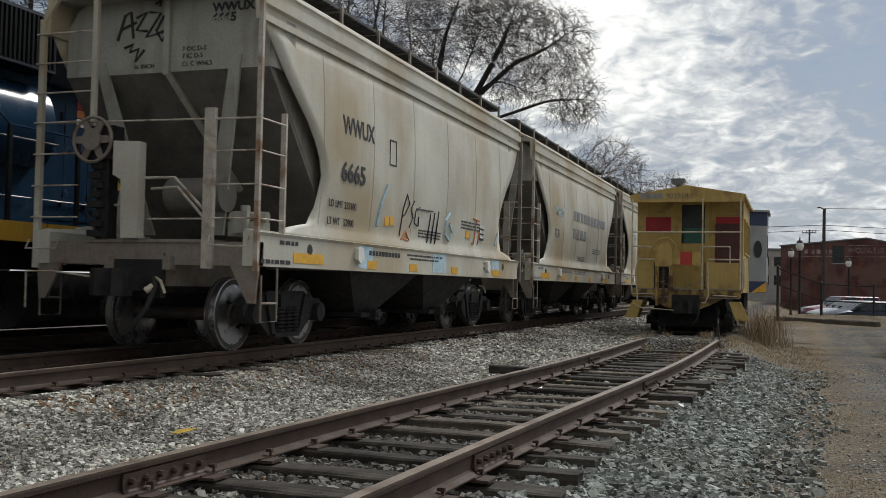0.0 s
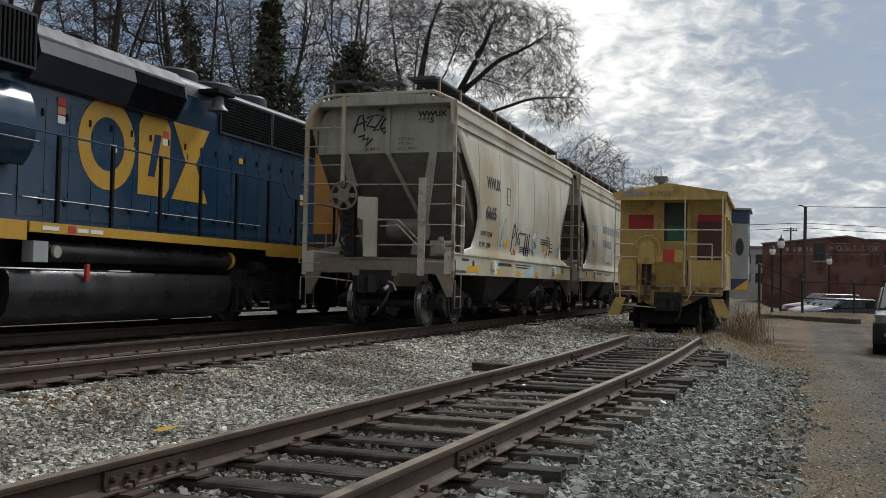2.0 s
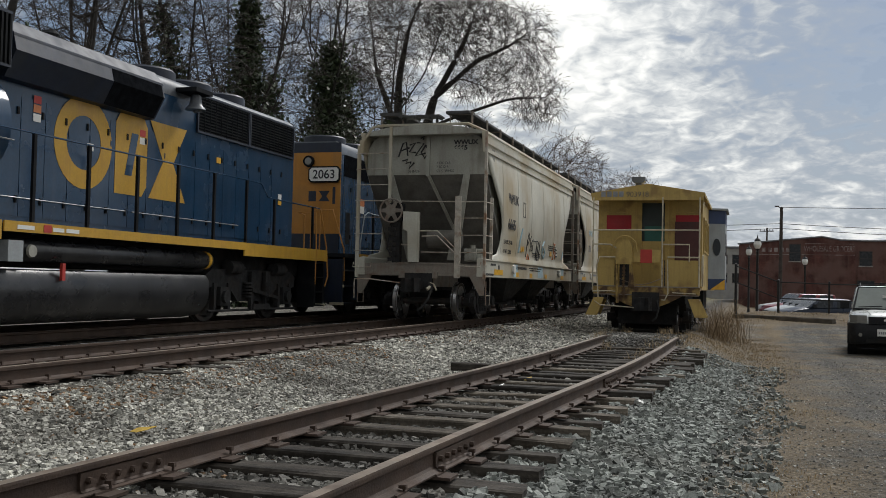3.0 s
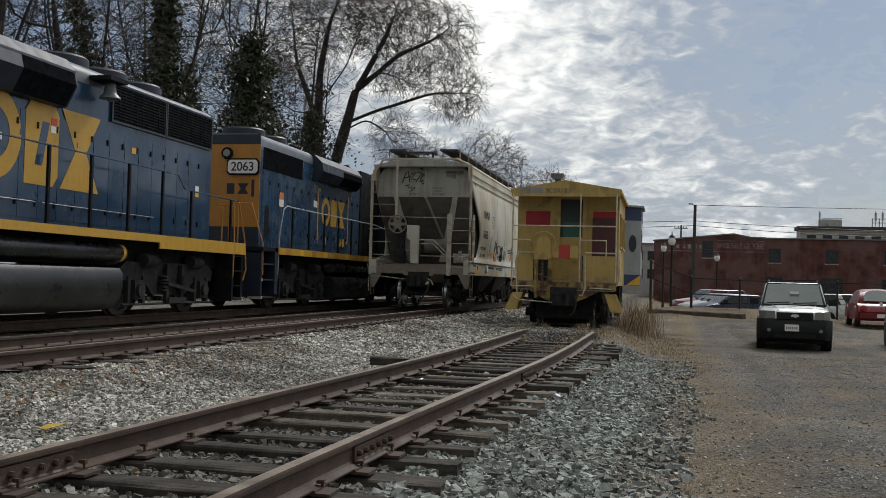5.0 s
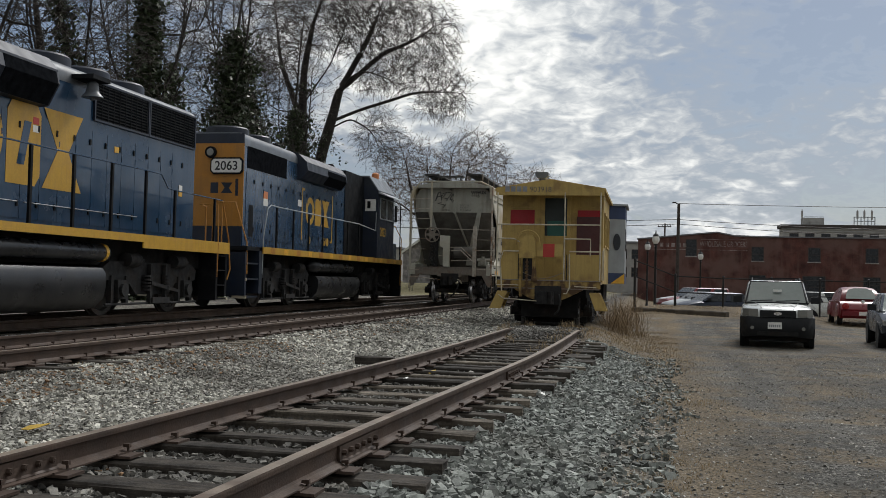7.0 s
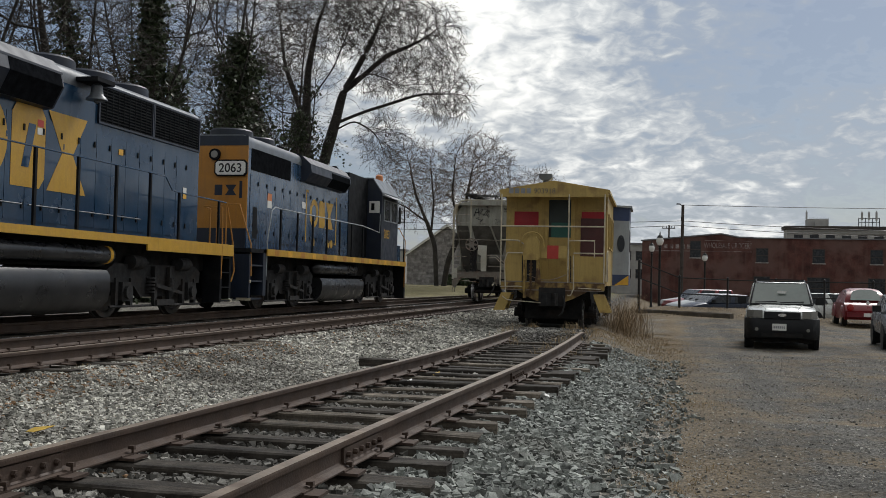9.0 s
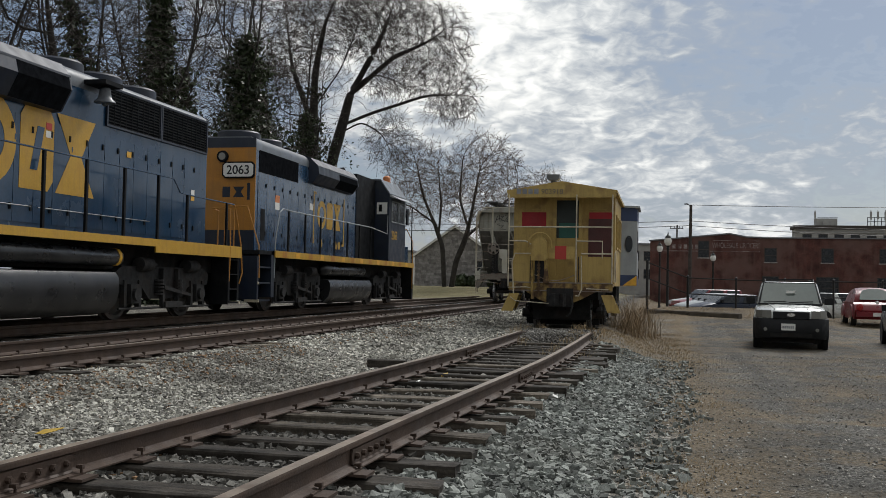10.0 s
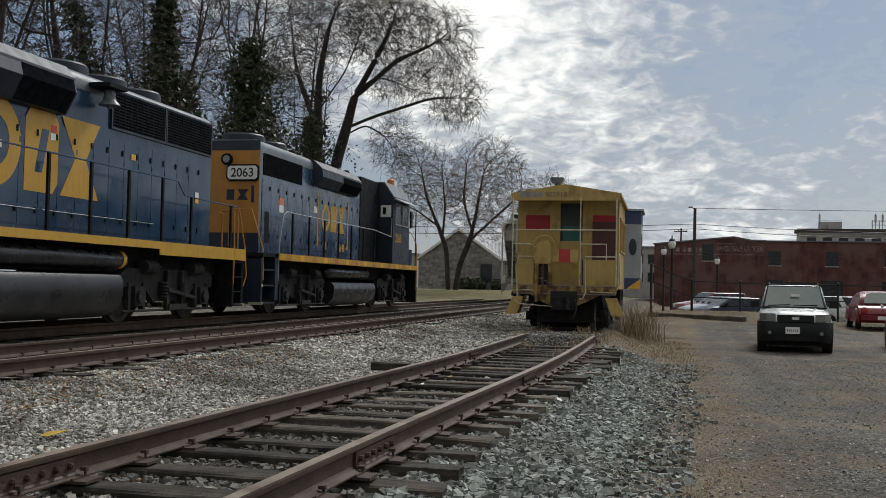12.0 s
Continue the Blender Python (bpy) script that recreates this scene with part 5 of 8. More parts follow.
    flat_shape(loco, [[(14.62, 2.32), (15.42, 2.32), (15.56, 2.5), (15.56, 3.56), (15.42, 3.76), (14.76, 3.76), (14.62, 3.56)]], hw + 0.014, "loco_yellow", "emblem", "large yellow painted emblem")
    flat_shape(loco, [[(14.9, 2.66), (15.1, 2.66), (15.28, 3.42), (15.08, 3.42)]], hw + 0.0185, "loco_blue", "emblem_slot")
    flat_shape(loco, [[(15.64, 3.74), (16.86, 3.74), (16.42, 3.03), (16.08, 3.03)], [(16.08, 3.03), (16.42, 3.03), (16.86, 2.32), (15.64, 2.32)]], hw + 0.014, "loco_yellow", "emblem", "large yellow painted emblem")
    for y, z, m in ((12.55, 3.50, "red"), (12.55, 3.36, "orange"), (12.55, 3.22, "white"), (15.32, 3.40, "red"), (15.32, 3.26, "white"), (13.85, 2.95, "white"), (20.8, 2.75, "white"), (20.8, 2.62, "reflector"), (18.0, 3.25, "reflector")):
        flat_shape(loco, [[(y, z), (y + 0.17, z), (y + 0.17, z + 0.12), (y, z + 0.12)]], hw + 0.019, m, "warning_decal")
    for y, w in ((11.6, 0.35), (12.35, 0.25), (12.65, 0.3)):
        flat_shape(loco, [[(y, 1.52), (y + w, 1.52), (y + w, 1.58), (y, 1.58)]], 1.512, "white", "sill_decal")
    flat_shape(loco, [[(12.15, 1.50), (12.32, 1.50), (12.32, 1.61), (12.15, 1.61)]], 1.512, "red", "sill_decal")
    # handrail
    ys = [10.6, 11.95, 13.2, 14.5, 15.75, 17.02, 18.31, 19.57, 21.55]
    zs = [2.92, 2.92, 2.92, 2.92, 2.92, 2.92, 2.92, 2.64, 2.62]
    pts = [(1.46, 10.2, 3.2), (1.46, 10.6, 2.93)] + [(1.46, y, 2.93) for y in ys[1:7]] + [(1.46, 18.95, 2.92), (1.46, 19.25, 2.66), (1.46, 19.57, 2.64), (1.46, 21.95, 2.62)]
    stanchions(loco, [(y, 1.62, z) for y, z in zip(ys, zs)], 1.46, pts, "loco_blue")
    bm = bmesh.new()
    for a, b in ((6.5, 11.6), (11.8, 14.9), (15.1, 18.9)):
        cyl(bm, (hw + 0.05, a, 2.02), (hw + 0.05, b, 2.02), 0.013, n=6)
    cyl(bm, (hw + 0.5, 6.5, 2.78), (hw + 0.5, 11.6, 2.78), 0.013, n=6)
    part_each("conduit", bm, M["loco_gray"], loco, "thin grey conduit")
    # tank, reservoirs, trucks
    fuel_tank(loco, 11.1, 17.0, 0.13, 0.96, 1.42)
    bm = bmesh.new()
    for x in (1.22, -1.22):
        lathe(bm, [(0.02, 11.7), (0.12, 11.75), (0.17, 11.85), (0.17, 17.2), (0.12, 17.3), (0.02, 17.34)], (x, 0, 1.23), "y", 18)
    part("air_reservoir", bm, M["tank"], loco, "long black air reservoir", smooth=True)
    bm = bmesh.new()
    lathe(bm, [(0.173, 17.05), (0.173, 17.15)], (1.22, 0, 1.23), "y", 18)
    part("yellow_band", bm, M["reflector"], loco)
    slab(loco, "meter_box", "caboose_grey", 1.3, 1.5, 11.45, 11.75, 1.06, 1.36, "small grey metal box", 0.01)
    slab(loco, "red_handle", "red", 1.42, 1.47, 12.65, 12.72, 0.80, 1.06)
    bm = bmesh.new()
    lathe(bm, [(0.10, 1.42), (0.09, 1.46)], (0, 12.0, 1.22), "x", 12)
    part("fuel_cap", bm, M["hopper_end"], loco)
    loco_truck(loco, 19.3)
    loco_truck(loco, 8.6)
    # rear platform, steps, railings, coupler
    for s in (-1, 1):
        bm = bmesh.new()
        for z, d in ((1.30, 0.0), (0.95, 0.04), (0.60, 0.08), (0.28, 0.10)):
            box(bm, min(s * 1.10, s * 1.48), max(s * 1.10, s * 1.48), 21.75, 22.3, z, z + 0.03)
        box(bm, min(s * 1.45, s * 1.49), max(s * 1.45, s * 1.49), 21.70, 21.76, 0.28, 1.5)
        box(bm, min(s * 1.05, s * 1.49), max(s * 1.05, s * 1.49), 21.66, 21.70, 0.26, 1.5)
        part_each("steps", bm, M["loco_black"], loco, "dark steel corner steps")
        bm = bmesh.new()
        box(bm, min(s * 1.12, s * 1.5), max(s * 1.12, s * 1.5), 22.27, 22.33, 0.27, 0.33)
        part_each("step_edge", bm, M["cream"], loco)
        bm = bmesh.new()
        tube(bm, [(s * 1.48, 22.3, 0.75), (s * 1.50, 22.42, 1.0), (s * 1.48, 22.35, 1.7), (s * 1.46, 22.0, 2.6)], 0.018)
        tube(bm, [(s * 1.48, 21.72, 0.8), (s * 1.5, 21.72, 1.6), (s * 1.46, 21.75, 2.5), (s * 1.0, 21.75, 2.52), (s * 0.9, 22.3, 2.5), (s * 0.9, 22.3, 1.6)], 0.018)
        part_each("step_rail", bm, M["loco_orange"], loco, "yellow step handrail")
    slab(loco, "pilot", "loco_black", -1.45, 1.45, 22.25, 22.36, 0.35, 1.5)
    bm = bmesh.new()
    box(bm, -0.12, 0.12, 22.3, 23.1, 0.75, 0.98)
    box(bm, -0.2, 0.2, 22.85, 23.2, 0.68, 1.02)
    part("coupler", bm, M["truck"], loco, bevel=0.015)
    # cab at the end that stays out of sight
    slab(loco, "cab", "loco_blue", -1.45, 1.45, 3.6, 6.0, 1.6, 4.55, "blue cab", 0.05)
    slab(loco, "nose", "loco_blue", -0.9, 0.9, 2.2, 3.6, 1.6, 3.0, "", 0.05)
    return loco


def build_loco_far():
    loco = thing("locomotive", "blue diesel locomotive with yellow end hood and cab, coupled and standing", "locomotive", pose(LOCO_X, 0, RAIL_MAIN), "parked diesel locomotives")
    hw = 0.90
    y0 = 24.5
    body = hood(loco, "loco_sheen", y0, 34.6, 1.6, 4.64, hw, "loco_gray")
    hood_doors(loco, body, [y0 + 0.15 + 0.6 * i for i in range(15)], 1.85, 3.6, hw, "loco_sheen")
    # yellow end with number board, lamp, emblem
    slab(loco, "end_hood", "loco_orange", -0.9, 0.9, y0 - 0.03, y0 - 0.005, 2.15, 4.34, "orange-yellow end of the hood")
    slab(loco, "end_band", "loco_dark", -0.9, 0.9, y0 - 0.035, y0 - 0.006, 4.34, 4.60)
    slab(loco, "end_base", "loco_dark", -0.88, 0.88, y0 - 0.035, y0 - 0.006, 1.6, 2.15)
    bm = bmesh.new()
    prism(bm, [(0.02, 3.62), (0.02, 3.86), (0.08, 3.92), (0.80, 3.92), (0.86, 3.86), (0.86, 3.62), (0.80, 3.56), (0.08, 3.56)], "y", y0 - 0.10, y0 - 0.03)
    part("number_board", bm, M["white"], loco, "white illuminated number board", bevel=0.01)
    bm = bmesh.new()
    prism(bm, [(-0.02, 3.60), (-0.02, 3.88), (0.06, 3.96), (0.82, 3.96), (0.90, 3.88), (0.90, 3.60), (0.82, 3.52), (0.06, 3.52)], "y", y0 - 0.085, y0 - 0.03)
    part("board_frame", bm, M["loco_black"], loco, "black number board frame")
    lettering("2063", 0.33, on_end(0.44, y0 - 0.103, 3.63), M["ink"], loco, "number", 1.0, True, 0.004)
    for z in (4.02,):
        bm = bmesh.new()
        lathe(bm, [(0.15, y0 - 0.12), (0.16, y0 - 0.05), (0.14, y0 - 0.03)], (-0.02, 0, 4.10), "y", 16)
        part("headlight_housing", bm, M["loco_black"], loco, smooth=True)
        bm = bmesh.new()
        lathe(bm, [(0.09, y0 - 0.125), (0.10, y0 - 0.12)], (-0.02, 0, 4.10), "y", 16)
        part("headlight", bm, M["lamp_glass"], loco, "round clear headlight")
    bm = bmesh.new()
    for px in ([(0.28, 3.3), (0.60, 3.3), (0.50, 3.16), (0.38, 3.16)], [(0.38, 3.16), (0.50, 3.16), (0.60, 3.02), (0.28, 3.02)], [(-0.02, 3.02), (0.20, 3.02), (0.20, 3.3), (-0.02, 3.3)], [(0.68, 3.4), (0.76, 3.4), (0.76, 2.95), (0.68, 2.95)]):
        prism(bm, px, "y", y0 - 0.034 - 0.001 * px[0][0], y0 - 0.03)
    part_each("end_emblem", bm, M["loco_dark"], loco, "dark blue painted emblem")
    # radiators, flare, fans
    bm = bmesh.new()
    box(bm, hw, hw + 0.012, y0 + 0.2, y0 + 3.1, 3.72, 4.30)
    part("grille", bm, M["grille"], loco, "dark radiator opening")
    bm = bmesh.new()
    prism(bm, [(hw - 0.02, 3.80), (hw + 0.14, 3.82), (hw + 0.34, 4.08), (hw + 0.30, 4.34), (hw + 0.02, 4.58), (hw - 0.15, 4.6)], "y", 28.5, 32.5)
    part("brake_blister", bm, M["loco_dark"], loco, "flared dark brake housing", bevel=0.02)
    bm = bmesh.new()
    prism(bm, [(hw + 0.31, 4.33), (hw + 0.03, 4.585), (hw - 0.2, 4.66), (hw - 0.2, 4.6)], "y", 28.49, 32.51)
    part("blister_roof", bm, M["loco_dark"], loco)
    bm = bmesh.new()
    prism(bm, [(hw + 0.155, 3.83), (hw + 0.352, 4.085), (hw + 0.325, 4.27), (hw + 0.31, 4.27), (hw + 0.33, 4.09), (hw + 0.14, 3.84)], "y", 30.5, 32.4)
    part("blister_grille", bm, M["grille"], loco)
    for y in (25.4, 27.0):
        fan(loco, y, 4.64, 0.58)
    bm = bmesh.new()
    for y in (28.0, 33.2):
        lathe(bm, [(0.12, 4.6), (0.12, 4.78), (0.08, 4.82)], (0.4, y, 0), "z", 10)
    part("roof_vent", bm, M["loco_black"], loco)
    # emblem of plain shapes between brackets
    x = hw + 0.014
    flat_shape(loco, ring_poly(29.72, 2.92, 0.40, 0.44, 0.17, 0, 360, 22), x, "loco_yellow", "emblem", "yellow painted emblem")
    flat_shape(loco, [[(30.2, 2.5), (30.7, 2.5), (30.78, 2.6), (30.78, 3.26), (30.7, 3.36), (30.28, 3.36), (30.2, 3.26)]], x, "loco_yellow", "emblem", "yellow painted emblem")
    flat_shape(loco, [[(30.86, 3.36), (31.6, 3.36), (31.32, 2.93), (31.12, 2.93)], [(31.12, 2.93), (31.32, 2.93), (31.6, 2.5), (30.86, 2.5)]], x, "loco_yellow", "emblem", "yellow painted emblem")
    flat_shape(loco, [[(28.95, 3.6), (29.2, 3.6), (29.2, 3.52), (29.03, 3.52), (29.03, 2.0), (28.95, 2.0)], [(31.9, 3.6), (31.98, 3.6), (31.98, 2.0), (31.75, 2.0), (31.75, 2.1), (31.9, 2.1)]], x + 0.001, "loco_yellow", "emblem_bracket")
    for y in (29.7, 31.2, 31.5):
        flat_shape(loco, [[(y + 0.12 * math.cos(a), 2.02 + 0.14 * math.sin(a)) for a in [2 * math.pi * i / 14 for i in range(14)]]], x, "loco_yellow", "emblem_dot")
    for y, z, m in ((25.85, 3.0, "orange"), (25.85, 2.8, "white"), (28.6, 3.0, "white")):
        flat_shape(loco, [[(y, z), (y + 0.32, z), (y + 0.32, z + 0.2), (y, z + 0.2)]], hw + 0.016, m, "warning_decal")
    slab(loco, "door_recess", "loco_black", hw + 0.012, hw + 0.016, 24.85, 25.15, 1.9, 2.75)
    # black compartment and cab
    slab(loco, "compartment", "loco_black", -0.92, 0.92, 33.3, 35.6, 1.6, 4.62, "black equipment compartment", 0.02)
    bm = bmesh.new()
    prism(bm, [(-1.48, 1.6), (1.48, 1.6), (1.48, 4.10), (1.12, 4.62), (-1.12, 4.62), (-1.48, 4.10)], "y", 35.6, 38.0)
    cab = part("cab", bm, M["loco_dark"], loco, "dark blue cab with windows", bevel=0.03)
    bm = bmesh.new()
    box(bm, 1.0, 1.40, 35.585, 35.6, 3.36, 3.80)
    # white paint stands for the bright sky behind this window
    part("rear_window", bm, M["white"], cab, "rear cab window painted white as sky seen through it")
    bm = bmesh.new()
    box(bm, 1.08, 1.2, 35.575, 35.585, 3.46, 3.72)
    part("window_latch", bm, M["loco_black"], cab)
    for y in (35.95, 36.95):
        bm = bmesh.new()
        box(bm, 1.48, 1.49, y, y + 0.8, 3.12, 3.85)
        part("side_window", bm, M["dark_win"], cab)
        bm = bmesh.new()
        for a in ((y - 0.04, y, 3.08, 3.89), (y + 0.8, y + 0.84, 3.08, 3.89), (y, y + 0.8, 3.85, 3.89), (y, y + 0.8, 3.08, 3.12)):
            box(bm, 1.48, 1.51, *a)
        part("window_frame", bm, M["caboose_grey"], cab)
    bm = bmesh.new()
    prism(bm, [(1.48, 4.02), (1.85, 3.90), (1.85, 3.93), (1.48, 4.10)], "y", 35.7, 37.9)
    part("sunshade", bm, M["caboose_grey"], cab, "grey folded-out sunshade")
    slab(loco, "cab_roof", "loco_gray", -1.12, 1.12, 35.55, 38.05, 4.62, 4.67, "", 0.01)
    for s in (-1, 1):
        # grey slab over the dark chamfer puts its lit look into the colour
        bm = bmesh.new()
        prism(bm, [(s * 1.485, 4.09), (s * 1.50, 4.13), (s * 1.13, 4.67), (s * 1.11, 4.63)], "y", 35.57, 38.04)
        part("roof_slope", bm, M["loco_gray"], loco, "sloping cab roof edge, grey as if lit")
        bm = bmesh.new()
        box(bm, min(s * 1.51, s * 1.56), max(s * 1.51, s * 1.56), 37.95, 38.2, 3.1, 3.75)
        part("wind_deflector", bm, M["loco_black"], loco, "black cab side mirror", bevel=0.01)
        bm = bmesh.new()
        cyl(bm, (s * 1.40, 39.36, 1.5), (s * 1.40, 39.36, 3.9), 0.022, n=6)
        part("end_post", bm, M["loco_black"], loco)
    lettering("2063", 0.46, on_right(1.485, 35.95, 2.45), M["loco_yellow"], loco, "number", 0.9, False, 0.006)
    slab(loco, "nose", "loco_blue", -0.95, 0.95, 38.0, 39.0, 1.6, 3.2, "short blue nose", 0.06)
    slab(loco, "side_box", "loco_blue", 0.95, 1.45, 36.0, 38.6, 1.62, 2.25, "louvred side box", 0.02)
    bm = bmesh.new()
    for k in range(6):
        for y in (36.1, 36.9):
            box(bm, 1.45, 1.475, y, y + 0.65, 1.68 + k * 0.09, 1.73 + k * 0.09)
    part_each("louvre", bm, M["caboose_grey"], loco)
    bm = bmesh.new()
    lathe(bm, [(0.15, 4.66), (0.15, 4.92), (0.08, 4.98)], (0.85, 37.4, 0), "z", 12)
    part("beacon", bm, M["orange"], loco, "orange roof beacon", smooth=True)
    # walkway, sill, rails
    slab(loco, "walkway", "loco_black", -1.48, 1.48, 23.5, 39.4, 1.5, 1.6)
    slab(loco, "sill", "loco_yellow", 1.48, 1.51, 24.5, 39.4, 1.44, 1.62, "worn yellow side sill")
    rnd = random.Random(8)
    for k in range(14):
        y = 25.0 + k * 1.0
        flat_shape(loco, [[(y, 1.45), (y + 0.32, 1.45), (y + 0.32, 1.61), (y, 1.61)]], 1.511, "reflector" if k % 2 else "loco_orange", "sill_stripe")
    slab(loco, "underframe", "underframe", -1.0, 1.0, 23.6, 39.2, 1.0, 1.5)
    ys = [25.5, 26.8, 28.1, 29.4, 30.7, 32.0, 33.3]
    stanchions(loco, [(y, 1.62, 2.72) for y in ys], 1.46, [(1.46, 24.55, 0.9), (1.46, 24.6, 1.9), (1.46, 24.85, 2.65), (1.46, 25.1, 2.76)] + [(1.46, y, 2.74) for y in ys] + [(1.46, 35.45, 2.62), (1.46, 35.5, 3.3)], "caboose_grey")
    for s in (-1, 1):
        bm = bmesh.new()
        box(bm, min(s * 1.0, s * 1.48), max(s * 1.0, s * 1.48), 24.3, 24.5, 0.4, 1.6)
        box(bm, min(s * 1.02, s * 1.46), max(s * 1.02, s * 1.46), 23.5, 24.3, 0.30, 0.34)
        box(bm, min(s * 1.02, s * 1.46), max(s * 1.02, s * 1.46), 23.5, 24.3, 0.75, 0.79)
        box(bm, min(s * 1.02, s * 1.46), max(s * 1.02, s * 1.46), 23.5, 24.3, 1.15, 1.19)
        part_each("steps", bm, M["loco_dark"], loco, "dark blue corner steps")
        bm = bmesh.new()
        box(bm, min(s * 1.1, s * 1.48), max(s * 1.1, s * 1.48), 23.48, 23.52, 0.28, 0.35)
        box(bm, min(s * 1.1, s * 1.48), max(s * 1.1, s * 1.48), 23.48, 23.52, 0.73, 0.80)
        part_each("step_edge", bm, M["cream"], loco)
        bm = bmesh.new()
        tube(bm, [(s * 0.5, 23.55, 1.6), (s * 0.5, 23.55, 2.7), (s * 1.1, 23.55, 2.72), (s * 1.42, 23.6, 1.7), (s * 1.46, 23.55, 0.9)], 0.018)
        tube(bm, [(s * 0.75, 23.55, 1.6), (s * 0.75, 23.55, 2.7)], 0.018)
        tube(bm, [(s * 1.46, 39.3, 0.6), (s * 1.46, 39.35, 2.5), (s * 1.2, 39.3, 3.0), (s * 0.6, 39.3, 3.0)], 0.02)
        part_each("end_rail", bm, M["loco_orange"] if s else M["cream"], loco, "yellow end handrail")
    slab(loco, "pilot", "loco_black", -1.45, 1.45, 39.3, 39.5, 0.15, 1.5)
    slab(loco, "rear_pilot", "loco_dark", -1.45, 1.45, 23.45, 23.55, 0.35, 1.45)
    bm = bmesh.new()
    box(bm, -0.12, 0.12, 22.95, 23.6, 0.75, 0.98)
    box(bm, -0.12, 0.12, 39.4, 40.0, 0.75, 0.98)
    part("coupler", bm, M["truck"], loco, bevel=0.015)
    bm = bmesh.new()
    for k in range(5):
        x = 0.5 + 0.14 * k
        tube(bm, [(x, 23.5, 1.2), (x, 23.3, 0.8), (x, 23.1, 0.62), (x, 22.7, 0.66), (x, 22.4, 0.9)], 0.022, 6)
    part_each("air_hose", bm, M["tyre"], loco, "black rubber air hose")
    fuel_tank(loco, 29.4, 33.9, 0.14, 0.90, 1.36, "tank")
    bm = bmesh.new()
    for x in (1.15, -1.15):
        lathe(bm, [(0.03, 29.0), (0.15, 29.1), (0.19, 29.25), (0.19, 33.2), (0.15, 33.35), (0.03, 33.4)], (x, 0, 1.2), "y", 18)
    part("air_reservoir", bm, M["tank"], loco, "black air reservoir", smooth=True)
    loco_truck(loco, 27.05)
    loco_truck(loco, 36.75)
    return loco


build_loco_near()
build_loco_far()


# ---- caboose on the siding ----
def build_caboose():
    cb = thing("caboose", "weathered yellow bay-window caboose with red and green panels, parked", "caboose", pose(-2.69, 27.0, RAIL_SIDE))
    Y = M["caboose"]
    W, L, P = 1.40, 11.4, 0.85
    # end wall, side walls, roof
    bm = bmesh.new()
    box(bm, -W, -0.22, P, P + 0.06, 1.05, 3.55)
    box(bm, 0.42, W, P, P + 0.06, 1.05, 3.55)
    box(bm, -0.22, 0.42, P, P + 0.06, 1.05, 2.32)
    box(bm, -0.22, 0.42, P, P + 0.06, 3.38, 3.55)
    part_each("end_wall", bm, Y, cb, "recessed yellow end wall")
    slab(cb, "end_door", "caboose_dark", -0.22, 0.42, P + 0.05, P + 0.08, 2.32, 3.38, "dark green glazed end door")
    slab(cb, "door_panel", "caboose_green", -0.14, 0.40, P + 0.02, P + 0.045, 2.32, 2.74, "green door panel")
    for s in (-1, 1):
        bm = bmesh.new()
        box(bm, min(s * (W - 0.06), s * W), max(s * (W - 0.06), s * W), P + 0.06, L - P - 0.06, 1.0, 3.55)
        part("side_wall", bm, Y, cb, "yellow riveted side wall")
        bm = bmesh.new()
        box(bm, min(s * W, s * (W + 0.01)), max(s * W, s * (W + 0.01)), P, 2.4, 1.0, 3.55)
        part("side_panel", bm, Y, cb, "faded yellow side panel")
        for y in (1.35, 2.55, 3.6):
            bm = bmesh.new()
            box(bm, min(s * (W + 0.01), s * (W + 0.025)), max(s * (W + 0.01), s * (W + 0.025)), y, y + 0.6, 2.1, 2.95)
            w = part("window", bm, M["dark_win"], cb)
            bm = bmesh.new()
            for a in ((y - 0.06, y, 2.04, 3.01), (y + 0.6, y + 0.66, 2.04, 3.01), (y, y + 0.6, 2.95, 3.01), (y, y + 0.6, 2.04, 2.10)):
                box(bm, min(s * (W + 0.01), s * (W + 0.05)), max(s * (W + 0.01), s * (W + 0.05)), *a)
            part("window_frame", bm, Y, w)
    bm = bmesh.new()
    prof = [(-1.50, 3.50), (-1.50, 3.58), (0, 3.83), (1.50, 3.58), (1.50, 3.50), (1.42, 3.50), (0, 3.74), (-1.42, 3.50)]
    prism(bm, prof, "y", 0.0, L)
    part("roof", bm, Y, cb, "shallow peaked yellow roof")
    bm = bmesh.new()
    prism(bm, [(-1.47, 3.38), (1.47, 3.38), (1.47, 3.565), (0, 3.81), (-1.47, 3.565)], "y", -0.03, 0.0)
    part("fascia", bm, Y, cb, "yellow roof end fascia")
    lettering("903918", 0.2, on_end(-0.55, -0.032, 3.475), M["ink_dim"], cb, "number", 1.0)
    bm = bmesh.new()
    for k in range(4):
        box(bm, -1.22 + k * 0.16, -1.10 + k * 0.16, -0.034, -0.031, 3.475, 3.62)
    part_each("mark_bar", bm, M["ink_grey"], cb)
    # smoke jack
    bm = bmesh.new()
    lathe(bm, [(0.08, 3.7), (0.08, 3.94)], (-0.32, 0.9, 0), "z", 14)
    prism(bm, [(-0.50, 4.0), (-0.50, 4.10), (-0.14, 4.10), (-0.14, 4.0), (-0.2, 3.93), (-0.44, 3.93)], "y", 0.76, 1.04)
    part("smoke_jack", bm, M["loco_gray"], cb, "grey weathered metal chimney cap")
    # painted panels on the end
    slab(cb, "window_panel", "caboose_red", -1.18, -0.50, P - 0.025, P, 2.62, 3.04, "red boarded window")
    slab(cb, "window_panel", "caboose_red", 0.70, 1.34, P - 0.025, P, 2.86, 3.04, "red boarded window")
